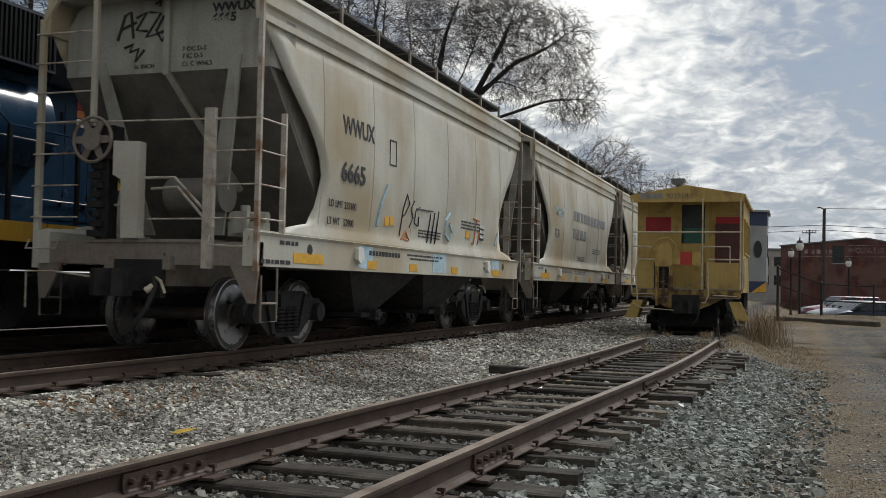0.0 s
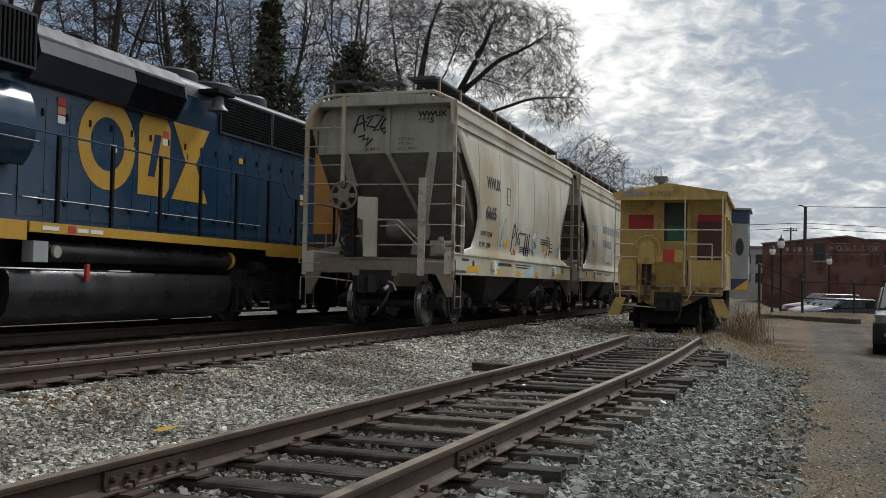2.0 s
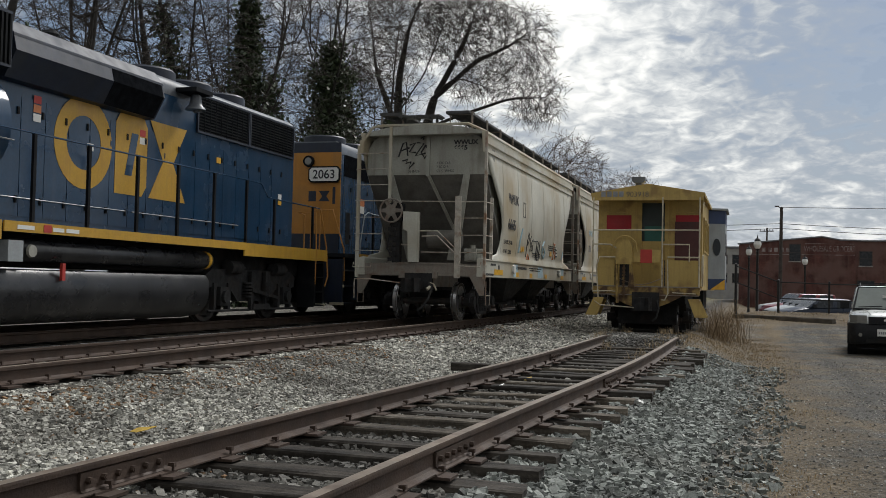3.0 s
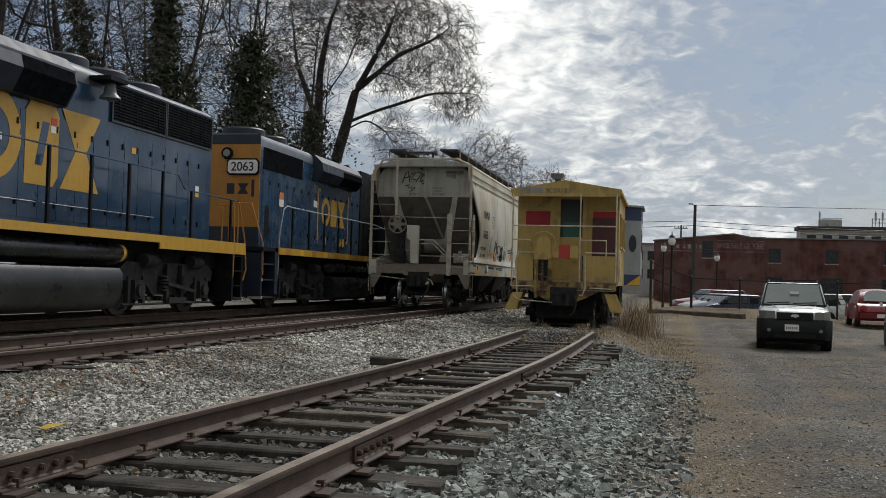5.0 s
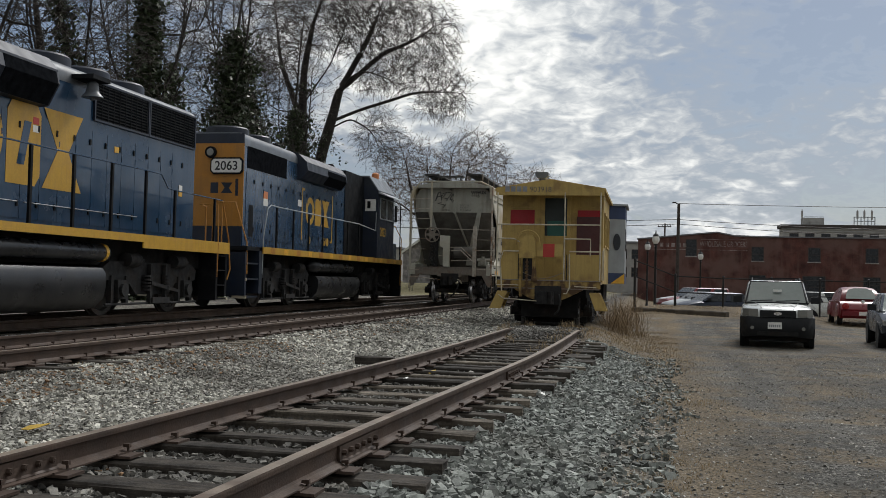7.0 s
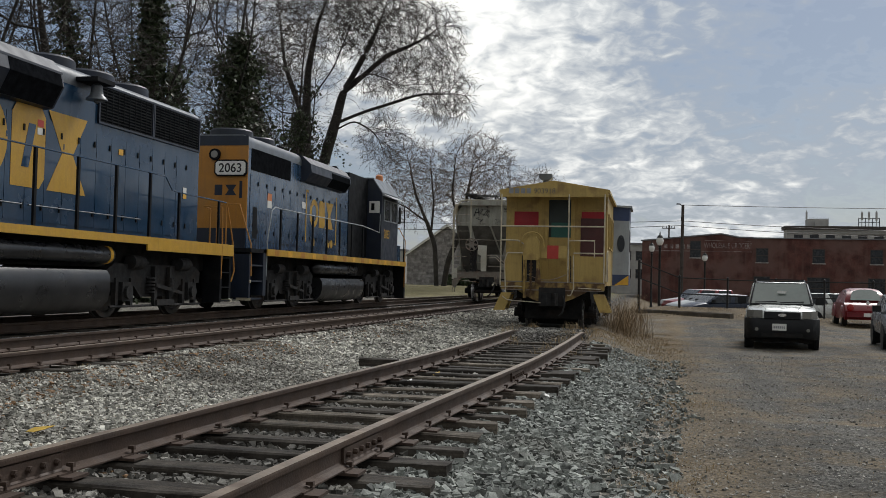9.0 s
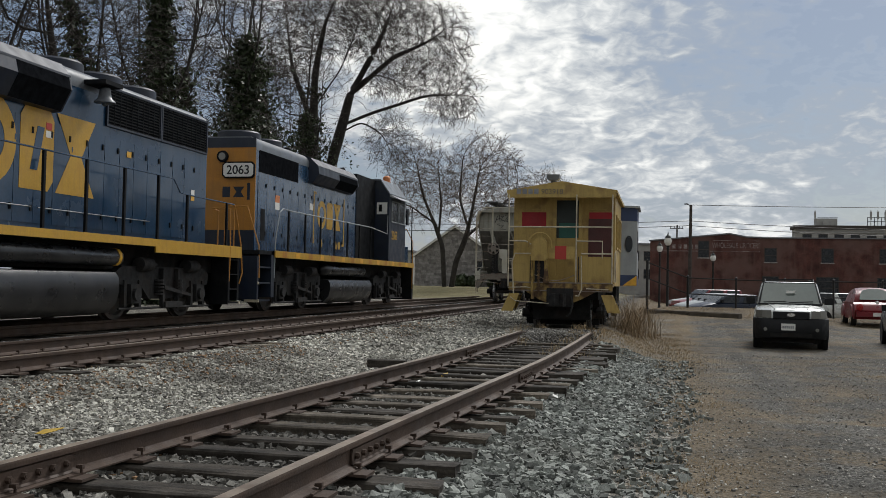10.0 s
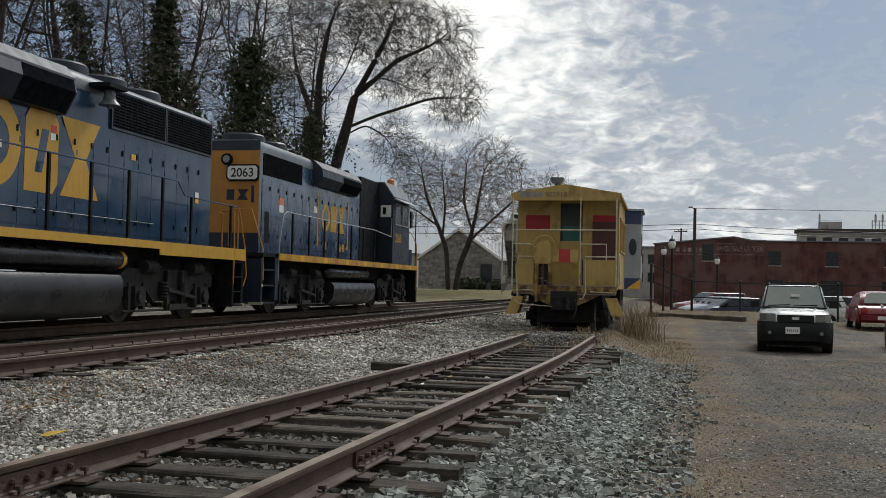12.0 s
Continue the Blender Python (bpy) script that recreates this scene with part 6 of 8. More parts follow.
    slab(cb, "window_panel", "caboose_maroon", 0.68, 1.34, P - 0.025, P, 1.80, 2.86, "dark maroon boarded window")
    for x0, x1 in ((-1.16, -0.52), (0.70, 1.30)):
        bm = bmesh.new()
        box(bm, x0, x1, P - 0.08, P - 0.03, 3.10, 3.13)
        part("drip_rail", bm, Y, cb)
    for x in (-0.26, 0.46):
        bm = bmesh.new()
        box(bm, x - 0.05, x + 0.05, P - 0.05, P, 1.05, 3.5)
        part("door_post", bm, Y, cb)
    # platform, end beam, steps
    bm = bmesh.new()
    box(bm, -W, W, 0.0, P, 0.98, 1.06)
    box(bm, -W, W, -0.02, 0.05, 0.86, 1.06)
    part("platform", bm, M["caboose_rust"], cb, "rusty yellow end platform", bevel=0.01)
    bm = bmesh.new()
    prism(bm, [(-1.0, 0.86), (1.0, 0.86), (0.55, 0.62), (0.25, 0.50), (-0.25, 0.50), (-0.55, 0.60)], "y", 0.0, 0.08)
    part("end_beam", bm, M["caboose_rust"], cb, "rusty yellow end beam", bevel=0.01)
    for z0, z1 in ((1.055, 1.085), (0.835, 0.862)):
        slab(cb, "rusted_seam", "hopper_dirty", -1.38, 1.38, -0.035, 0.0, z0, z1, "rusted seam along the platform edge")
    # thin near-black strips stand for shadow lines at the skirt panel edges
    for x in (-0.82, -0.50, 0.43, 0.49, 1.37):
        slab(cb, "panel_edge", "truck", x - 0.012, x + 0.012, -0.012, 0.0, 1.09, 1.78, "dark strip for the shade at a panel edge")
    for x0, x1 in ((-1.30, -0.82), (-0.62, -0.50), (0.36, 0.42), (0.50, 1.36)):
        slab(cb, "skirt_panel", "caboose", x0, x1, 0.0, 0.03, 1.06, 1.78, "", 0.006)
    slab(cb, "skirt_panel", "caboose", -0.62, 0.42, P - 0.04, P - 0.005, 1.06, 1.75)
    for s in (-1, 1):
        st = new("steps")
        st.parent = cb
        bm = bmesh.new()
        prism(bm, [(s * 1.10, 0.76), (s * 1.38, 0.76), (s * 1.60, 0.28), (s * 1.28, 0.28)], "y", -0.06, -0.02)
        prism(bm, [(s * 1.10, 0.76), (s * 1.38, 0.76), (s * 1.60, 0.28), (s * 1.28, 0.28)], "y", 0.60, 0.64)
        part_each("step_side", bm, Y, st, "yellow step side plates", bevel=0.006)
        for z, x in ((0.30, 1.42), (0.52, 1.32), (0.72, 1.25)):
            bm = bmesh.new()
            box(bm, min(s * (x - 0.14), s * (x + 0.14)), max(s * (x - 0.14), s * (x + 0.14)), -0.02, 0.6, z, z + 0.03)
            part("tread", bm, M["hopper_dirty"], st)
    # railings
    bm = bmesh.new()
    r = 0.02
    for x in (-1.42, 0.42, 1.38):
        cyl(bm, (x, -0.02, 0.95 if x < 0 else 1.06), (x, -0.02, 3.46), r, n=7)
    tube(bm, [(-1.42, -0.02, 2.58), (1.40, -0.02, 2.58)], r)
    tube(bm, [(-1.42, -0.02, 2.20), (-0.95, -0.02, 2.19), (-0.80, -0.02, 2.10), (-0.72, -0.02, 2.08)], r)
    tube(bm, [(0.42, -0.02, 2.20), (1.12, -0.02, 2.20), (1.12, -0.02, 1.74)], r)
    tube(bm, [(0.56, -0.02, 1.86), (1.38, -0.02, 1.86)], r)
    tube(bm, [(-1.26, -0.03, 0.7), (-1.32, -0.03, 1.6), (-1.24, -0.03, 1.85), (-0.7, -0.03, 1.85)], r)
    tube(bm, [(0.56, -0.03, 1.8), (0.58, -0.03, 0.9), (0.50, -0.03, 0.72), (0.42, -0.03, 0.72)], r)
    tube(bm, [(1.42, 0.3, 1.1), (1.44, 0.3, 1.9), (1.44, 0.75, 1.95), (1.44, 0.75, 1.1)], r)
    part_each("railing", bm, M["cream"], cb, "pale painted pipe railing")
    bm = bmesh.new()
    tube(bm, [(-1.42, -0.04, 0.92), (-0.9, -0.1, 0.94), (-0.8, -0.1, 0.92)], 0.014)
    tube(bm, [(-1.35, -0.06, 0.66), (-1.2, -0.12, 0.56), (-0.2, -0.14, 0.50)], 0.014)
    tube(bm, [(0.7, -0.06, 0.92), (1.3, -0.06, 0.90)], 0.014)
    part_each("lever_rod", bm, M["cream"], cb)
    # brake wheel housing on its stand
    bm = bmesh.new()
    prism(bm, [(-0.80, 1.66), (-0.80, 2.08), (-0.66, 2.26), (-0.46, 2.30), (-0.36, 2.16), (-0.34, 1.72), (-0.42, 1.66)], "y", -0.12, -0.02)
    part("brake_housing", bm, Y, cb, "rounded yellow brake housing", bevel=0.015)
    bm = bmesh.new()
    tube(bm, [(-0.86, -0.06, 2.02)] + [(-0.56 + 0.32 * math.cos(radians(a)), -0.06, 2.08 + 0.34 * math.sin(radians(a))) for a in range(170, 5, -15)] + [(-0.24, -0.06, 2.0)], 0.022, 6)
    part("brake_wheel", bm, Y, cb, "yellow brake wheel rim", smooth=True)
    bm = bmesh.new()
    prism(bm, [(-0.80, 1.66), (-0.76, 1.66), (-0.70, 0.62), (-0.78, 0.62)], "y", -0.08, 0.0)
    prism(bm, [(-0.40, 1.66), (-0.36, 1.66), (-0.30, 1.05), (-0.46, 1.05)], "y", -0.08, 0.0)
    tube(bm, [(-0.58, -0.06, 1.66), (-0.58, -0.06, 0.8)], 0.022)
    for k in range(9):
        box(bm, -0.62, -0.54, -0.09, -0.05, 0.80 + k * 0.09, 0.85 + k * 0.09)
    part_each("brake_stand", bm, M["caboose_rust"], cb, "rusty yellow brake stand and chain")
    # flat plate, no hollow: the recess's shade is in its dark colour
    slab(cb, "brake_recess", "truck", -0.70, -0.44, -0.015, 0.0, 1.0, 1.66, "rusty plate behind the brake chain, dark as a shaded recess")
    slab(cb, "marker_plate", "caboose", -0.32, -0.15, -0.05, -0.03, 1.72, 2.05)
    slab(cb, "marker_plate", "red", -0.15, 0.16, -0.05, -0.03, 1.70, 2.06, "bright red square plate")
    slab(cb, "marker_plate", "caboose", 0.16, 0.38, -0.05, -0.03, 1.72, 2.05)
    bm = bmesh.new()
    tube(bm, [(-0.7 + 0.12 * i, -0.03, 1.28 - 0.16 * math.sin(math.pi * i / 9)) for i in range(10)], 0.01, 5)
    part("chain", bm, M["hopper_dirty"], cb)
    # bay windows
    for s in (-1, 1):
        bay = new("bay_window")
        bay.parent = cb
        o = W + 0.50
        bm = bmesh.new()
        prism(bm, [(s * W, 5.0), (s * o, 5.25), (s * o, 7.0), (s * W, 7.25)], "z", 1.36, 3.08)
        part("bay_wall", bm, M["caboose_grey"], bay, "grey bay wall")
        for nm, z0, z1, m in (("bay_band", 3.08, 3.50, "caboose_blue"), ("bay_band", 1.02, 1.36, "caboose_blue")):
            bm = bmesh.new()
            prism(bm, [(s * W, 4.99), (s * (o + 0.005), 5.245), (s * (o + 0.005), 7.005), (s * W, 7.26)], "z", z0, z1)
            part(nm, bm, M[m], bay, "dark blue painted band")
        bm = bmesh.new()
        prism(bm, [(s * (W - 0.05), 4.9), (s * (o + 0.08), 5.18), (s * (o + 0.08), 7.08), (s * (W - 0.05), 7.35)], "z", 3.50, 3.56)
        part("bay_roof", bm, M["caboose_grey"], bay)
        bm = bmesh.new()
        a, b = Vector((s * W, 4.985)), Vector((s * o, 5.235))
        tri = [a.lerp(b, 0.15), a.lerp(b, 1.0), a.lerp(b, 1.0)]
        vs = [bm.verts.new((tri[0].x, tri[0].y, 1.03)), bm.verts.new((tri[1].x, tri[1].y, 1.03)), bm.verts.new((tri[2].x, tri[2].y, 1.35))]
        vs += [bm.verts.new(v.co + Vector((0, -0.006, 0))) for v in vs]
        for f in ((0, 1, 2), (5, 4, 3), (0, 3, 4, 1), (1, 4, 5, 2), (2, 5, 3, 0)):
            bm.faces.new([vs[k] for k in f])
        part("bay_triangle", bm, M["reflector"], bay, "yellow painted triangle")
        bm = bmesh.new()
        n = (b - a).normalized()
        mid = a.lerp(b, 0.5)
        outer = [(mid.x + n.x * 0.13 * math.cos(t), mid.y + n.y * 0.13 * math.cos(t) - 0.012, 2.35 + 0.27 * math.sin(t)) for t in [2 * math.pi * i / 20 for i in range(20)]]
        bm.faces.new([bm.verts.new(p) for p in outer])
        ext = bmesh.ops.extrude_face_region(bm, geom=list(bm.faces))
        for v in ext["geom"]:
            if isinstance(v, bmesh.types.BMVert):
                v.co.y += 0.008
        part("oval_window", bm, M["dark_win"], bay, "dark oval window")
        bm = bmesh.new()
        box(bm, min(s * o, s * (o + 0.012)), max(s * o, s * (o + 0.012)), 5.6, 6.6, 2.1, 2.8)
        part("bay_glass", bm, M["dark_win"], bay)
    slab(cb, "far_end_wall", "caboose", -W, W, L - P - 0.06, L - P, 1.05, 3.55)
    slab(cb, "underframe", "underframe", -1.0, 1.0, 0.3, L - 0.2, 0.62, 1.0)
    # two plain black slabs added to stand for the darkness under the caboose
    slab(cb, "draft_gear", "underframe", -0.78, 0.78, 0.45, 1.0, 0.06, 0.95, "added black slab for the shade under the platform", 0.03)
    slab(cb, "brake_rigging", "underframe", -0.98, 0.98, 1.2, 2.75, -0.10, 0.7, "added black slab for the shade between the wheels", 0.03)
    slab(cb, "tool_box", "underframe", -1.3, -0.7, 4.2, 6.5, 0.3, 1.0, "", 0.02)
    slab(cb, "battery_box", "underframe", 0.7, 1.3, 4.2, 6.5, 0.45, 1.0, "", 0.02)
    bm = bmesh.new()
    box(bm, -0.14, 0.14, -0.4, 0.4, 0.5, 0.72)
    prism(bm, [(-0.2, -0.35), (-0.24, -0.6), (-0.08, -0.68), (0.04, -0.55), (0.14, -0.66), (0.2, -0.35)], "z", 0.44, 0.78)
    box(bm, -0.36, 0.36, -0.05, 0.05, 0.42, 0.92)
    part("coupler", bm, M["truck"], cb, "black knuckle coupler", bevel=0.012)
    bm = bmesh.new()
    tube(bm, [(0.3, -0.06, 0.7), (0.36, -0.15, 0.5), (0.3, -0.2, 0.25), (0.2, -0.2, 0.16)], 0.025, 6)
    part("brake_hose", bm, M["tyre"], cb)
    for yc in (1.95, L - 1.95):
        build_freight_truck(cb, yc)
        for d in (-0.85, 0.85):
            build_wheelset(cb, 0, yc + d, 0.42, 0.42)
    # the trucks stand on the sunken rails
    for ob in cb.children:
        if ob.name.split(".")[0] in ("wheelset", "side_frame", "spring", "bolster"):
            ob.location.z -= 0.25


build_caboose()


# ---- cars; each faces -y, its base in the middle on the ground ----
def frustum_face(bm, quad, inset, lift, thick=0.01):
    """A thin pane on a four-cornered face, drawn in from its edges."""
    c = sum((Vector(p) for p in quad), Vector()) / 4
    n = (Vector(quad[1]) - Vector(quad[0])).cross(Vector(quad[3]) - Vector(quad[0])).normalized()
    pts = [Vector(p).lerp(c, inset) for p in quad]
    lo = [bm.verts.new(p + n * lift) for p in pts]
    hi = [bm.verts.new(p + n * (lift + thick)) for p in pts]
    bm.faces.new(hi)
    bm.faces.new(lo[::-1])
    for i in range(4):
        bm.faces.new((lo[i], lo[(i + 1) % 4], hi[(i + 1) % 4], hi[i]))


def build_car(name, label, m, paint, W, body, cabin, wheels, wr=0.33, lower=None, nose=None, group="", rack=False):
    """body: side outline (y, z); cabin: bottom y0, y1, z and top y0, y1, z."""
    car = thing(name, label, "car", m, group)
    hw = W / 2
    bm = bmesh.new()
    ys = [p[0] for p in body]
    ya, yb = min(ys), max(ys)

    def crest(y):
        tops = sorted((p for p in body if p[1] > 0.45), key=lambda p: p[0])
        for (a0, z0), (a1, z1) in zip(tops, tops[1:]):
            if y <= a1:
                return z0 + (z1 - z0) * max(0.0, (y - a0) / max(a1 - a0, 1e-6))
        return tops[-1][1]
    rows = []
    n = 18
    for i in range(n + 1):
        u = i / n
        y = ya + (yb - ya) * (0.5 - 0.5 * math.cos(math.pi * u))
        end = min((y - ya), (yb - y)) / 0.5
        pinch = 1 - 0.22 * max(0.0, 1 - end) ** 2
        w, zt, zb = hw * pinch, crest(y), 0.30 + 0.12 * max(0.0, 1 - end) ** 2
        half = [(w * 0.80, zb), (w * 0.97, zb + 0.08), (w, zb + 0.25), (w * 0.99, zt - 0.20), (w * 0.94, zt - 0.07), (w * 0.80, zt - 0.01), (w * 0.4, zt + 0.02)]
        rows.append([bm.verts.new((x, y, z)) for x, z in half + [(-x, z) for x, z in reversed(half)]])
    for a, b in zip(rows, rows[1:]):
        for i in range(len(a)):
            j = (i + 1) % len(a)
            bm.faces.new((a[i], a[j], b[j], b[i]))
    bm.faces.new(rows[0])
    bm.faces.new(rows[-1][::-1])
    part("body", bm, M[paint], car, smooth=True)
    b0, b1, bz, t0, t1, tz = cabin
    inset = 0.24 if not rack else 0.20
    bot = [(-hw * 0.93, b0, bz - 0.03), (hw * 0.93, b0, bz - 0.03), (hw * 0.93, b1, bz - 0.03), (-hw * 0.93, b1, bz - 0.03)]
    top = [(-hw + inset, t0, tz), (hw - inset, t0, tz), (hw - inset, t1, tz), (-hw + inset, t1, tz)]
    bm = bmesh.new()
    a, b = [bm.verts.new(p) for p in bot], [bm.verts.new(p) for p in top]
    bm.faces.new(a[::-1])
    bm.faces.new(b)
    for i in range(4):
        bm.faces.new((a[i], a[(i + 1) % 4], b[(i + 1) % 4], b[i]))
    bmesh.ops.bevel(bm, geom=list(bm.edges), offset=0.10, segments=5, affect="EDGES", profile=0.5)
    part("cabin", bm, M[paint], car, smooth=True)
    for i, nm in enumerate(("windscreen", "side_window", "rear_window", "side_window")):
        j = (i + 1) % 4
        bm = bmesh.new()
        quad = [bot[i], bot[j], top[j], top[i]]
        if nm == "side_window":
            p, q = [Vector(v) for v in quad[:2]]
            r, s = [Vector(v) for v in quad[2:]]
            for u0, u1 in ((0.04, 0.48), (0.53, 0.95)):
                frustum_face(bm, [p.lerp(q, u0), p.lerp(q, u1), s.lerp(r, u1), s.lerp(r, u0)], 0.12, 0.003)
        else:
            frustum_face(bm, quad, 0.09 if rack else 0.10, 0.004)
        part(nm, bm, M["windscreen"] if nm == "windscreen" and not group else M["dark_win"], car)
    y0 = min(p[0] for p in body)
    y1 = max(p[0] for p in body)
    for yw in wheels:
        for s in (-1, 1):
            w = new("wheel")
            w.parent = car
            w.matrix_basis = pose(s * (hw - 0.11), yw, wr)
            bm = bmesh.new()
            lathe(bm, [(wr * 0.6, -0.11), (wr * 0.95, -0.11), (wr, -0.07), (wr, 0.07), (wr * 0.95, 0.11), (wr * 0.6, 0.11)], (0, 0, 0), "x", 24)
            part("tyre", bm, M["tyre"], w, smooth=True)
            bm = bmesh.new()
            lathe(bm, [(wr * 0.2, s * 0.09), (wr * 0.62, s * 0.115), (wr * 0.62, -s * 0.1)], (0, 0, 0), "x", 20)
            part("rim", bm, M["caboose_grey"], w, "grey alloy rim")
            bm = bmesh.new()
            lathe(bm, [(wr * 1.16, s * 0.02), (wr * 1.16, s * 0.125), (wr * 1.02, s * 0.125)], (0, 0, 0), "x", 24)
            part("arch", bm, M[lower or "plastic"], w)
    for s in (-1, 1):
        bm = bmesh.new()
        box(bm, min(s * (hw - 0.02), s * (hw + 0.2)), max(s * (hw - 0.02), s * (hw + 0.2)), b0 + 0.3, b0 + 0.42, bz + 0.02, bz + 0.19)
        part("mirror", bm, M["plastic"], car, "dark door mirror", bevel=0.03, smooth=True)
    if lower:
        bm = bmesh.new()
        rows = []
        for i in range(21):
            u = -1 + i / 10
            x, back = hw * 1.025 * u, 0.03 * u * u + 0.42 * (1 - math.sqrt((1 - max(abs(u), 0.78)) / 0.22))
            rows.append([bm.verts.new((x, y0 + back + dy, z)) for dy, z in ((0.10, 0.27), (0.0, 0.30), (-0.06, 0.42), (-0.075, 0.56), (-0.06, 0.70), (-0.02, 0.79), (0.12, 0.81))])
        for p, q in zip(rows, rows[1:]):
            for i in range(6):
                bm.faces.new((p[i], q[i], q[i + 1], p[i + 1]))
        bm.faces.new([bm.verts.new(r[0].co + Vector((0, 0.1, 0))) for r in rows] + [bm.verts.new(r[6].co + Vector((0, 0.1, 0))) for r in reversed(rows)])
        part("bumper", bm, M[lower], car, "dark grey plastic bumper", smooth=True)
        bm = bmesh.new()
        for s in (-1, 1):
            box(bm, min(s * (hw - 0.04), s * (hw + 0.012)), max(s * (hw - 0.04), s * (hw + 0.012)), y0 + 0.3, y1 - 0.1, 0.28, 0.52)
        part("cladding", bm, M[lower], car)
    bm = bmesh.new()
    box(bm, -hw * 0.8, hw * 0.8, y0 + 0.3, y1 - 0.3, 0.18, 0.4)
    part("floor_pan", bm, M["underframe"], car)
    return car, hw, y0, y1


def slot(car, name, mname, x0, x1, y0, y1, z0, z1, label="", bevel=0.0):
    bm = bmesh.new()
    box(bm, x0, x1, y0, y1, z0, z1)
    return part(name, bm, M[mname], car, label, bevel=bevel, smooth=bevel > 0)


def build_suv():
    body = [(-2.16, 0.40), (-2.18, 0.68), (-2.12, 0.92), (-1.9, 1.02), (-0.95, 1.14), (-0.7, 1.14), (2.1, 1.12), (2.18, 0.8), (2.16, 0.34), (-2.1, 0.34)]
    car, hw, y0, y1 = build_car("parked_suv", "silver parked SUV with dark plastic lower bumper", pose(3.40, 28.75, 0.0, 0, 0, -5), "silver", 1.80, body, (-1.05, 2.05, 1.12, -0.42, 1.95, 1.74), (-1.32, 1.30), 0.36, "plastic", rack=True)
    slot(car, "grille", "plastic", -0.44, 0.44, y0 - 0.05, y0 + 0.2, 0.80, 0.97, "black front grille", 0.02)
    for s in (-1, 1):
        bm = bmesh.new()
        prism(bm, [(s * 0.48, y0 - 0.03), (s * 0.70, y0 + 0.03), (s * 0.86, y0 + 0.26), (s * 0.80, y0 + 0.40), (s * 0.48, y0 + 0.2)], "z", 0.81, 1.0)
        part("headlamp", bm, M["lamp_glass"], car, "clear headlamp", bevel=0.02)
        bm = bmesh.new()
        lathe(bm, [(0.045, y0 - 0.08), (0.04, y0 - 0.072)], (s * 0.62, 0, 0.52), "y", 14)
        part("fog_lamp", bm, M["lamp_glass"], car, "small round fog lamp")
        bm = bmesh.new()
        tube(bm, [(s * 0.62, -0.25, 1.73), (s * 0.62, -0.15, 1.80), (s * 0.62, 1.7, 1.80), (s * 0.62, 1.8, 1.73)], 0.022, 6)
        part("roof_rail", bm, M["plastic"], car)
    slot(car, "cross_bar", "plastic", -0.62, 0.62, -0.07, 0.0, 1.79, 1.82)
    bm = bmesh.new()
    lathe(bm, [(0.10, y0 - 0.065), (0.09, y0 - 0.06)], (0, 0, 0.89), "y", 18)
    for v in bm.verts:
        v.co.z = 0.89 + (v.co.z - 0.89) * 0.42
    part("badge", bm, M["chrome"], car)
    slot(car, "number_plate", "white", -0.24, 0.10, y0 - 0.10, y0 - 0.07, 0.50, 0.67, "white plate with dark bars")
    for k in range(6):
        slot(car, "plate_bar", "ink_grey", -0.21 + k * 0.048, -0.178 + k * 0.048, y0 - 0.104, y0 - 0.10, 0.55, 0.61)
    bm = bmesh.new()
    tube(bm, [(-0.66, -1.04, 1.19), (-0.1, -0.99, 1.22)], 0.014)
    tube(bm, [(-0.02, -1.04, 1.19), (0.58, -0.99, 1.22)], 0.014)
    part("wiper", bm, M["plastic"], car)
    # small white slab painted as a bright reflection in the windscreen
    slot(car, "visor_paper", "white", -0.08, 0.14, -0.80, -0.75, 1.44, 1.50)
    bm = bmesh.new()
    tube(bm, [(-0.78, -1.06, 1.13), (-0.66, -0.46, 1.70), (0.66, -0.46, 1.70), (0.78, -1.06, 1.13)], 0.026, 6)
    part("windscreen_seal", bm, M["plastic"], car, "black windscreen seal", smooth=True)
    slot(car, "cowl", "plastic", -0.80, 0.80, -1.14, -1.02, 1.135, 1.165, "black plastic cowl")
    bm = bmesh.new()
    for x in (-0.36, 0.36):
        tube(bm, [(x * 1.1, -1.95, 1.03), (x * 1.25, -1.5, 1.085), (x * 1.5, -1.12, 1.14)], 0.014, 5)
    part_each("bonnet_crease", bm, M["silver"], car)
    slot(car, "lower_intake", "underframe", -0.5, 0.5, y0 - 0.082, y0 - 0.06, 0.33, 0.43)


def build_sedan():
    body = [(-2.2, 0.36), (-2.24, 0.58), (-2.1, 0.74), (-1.4, 0.92), (-1.0, 0.96), (1.5, 1.02), (2.15, 0.98), (2.22, 0.6), (2.18, 0.28), (-2.15, 0.28)]
    car, hw, y0, y1 = build_car("parked_sedan", "dark grey parked sedan with a chrome grille bar", pose(7.04, 29.9, 0.02, 0, 0, -6), "cardark", 1.75, body, (-1.1, 1.85, 0.95, -0.1, 1.0, 1.44), (-1.35, 1.35), 0.32)
    for s in (-1, 1):
        slot(car, "headlamp", "lamp_glass", min(s * 0.42, s * 0.82), max(s * 0.42, s * 0.82), y0 + 0.02, y0 + 0.4, 0.60, 0.74, "clear headlamp", 0.03)
    slot(car, "grille_bar", "chrome", -0.42, 0.42, y0 - 0.01, y0 + 0.1, 0.64, 0.70, "chrome grille bar", 0.01)
    slot(car, "intake", "plastic", -0.6, 0.6, y0 - 0.01, y0 + 0.1, 0.36, 0.48)


def build_beetle():
    body = [(-2.02, 0.40), (-2.06, 0.62), (-1.95, 0.80), (-1.7, 0.92), (1.6, 0.90), (1.95, 0.72), (2.02, 0.5), (1.95, 0.28), (-1.95, 0.28)]
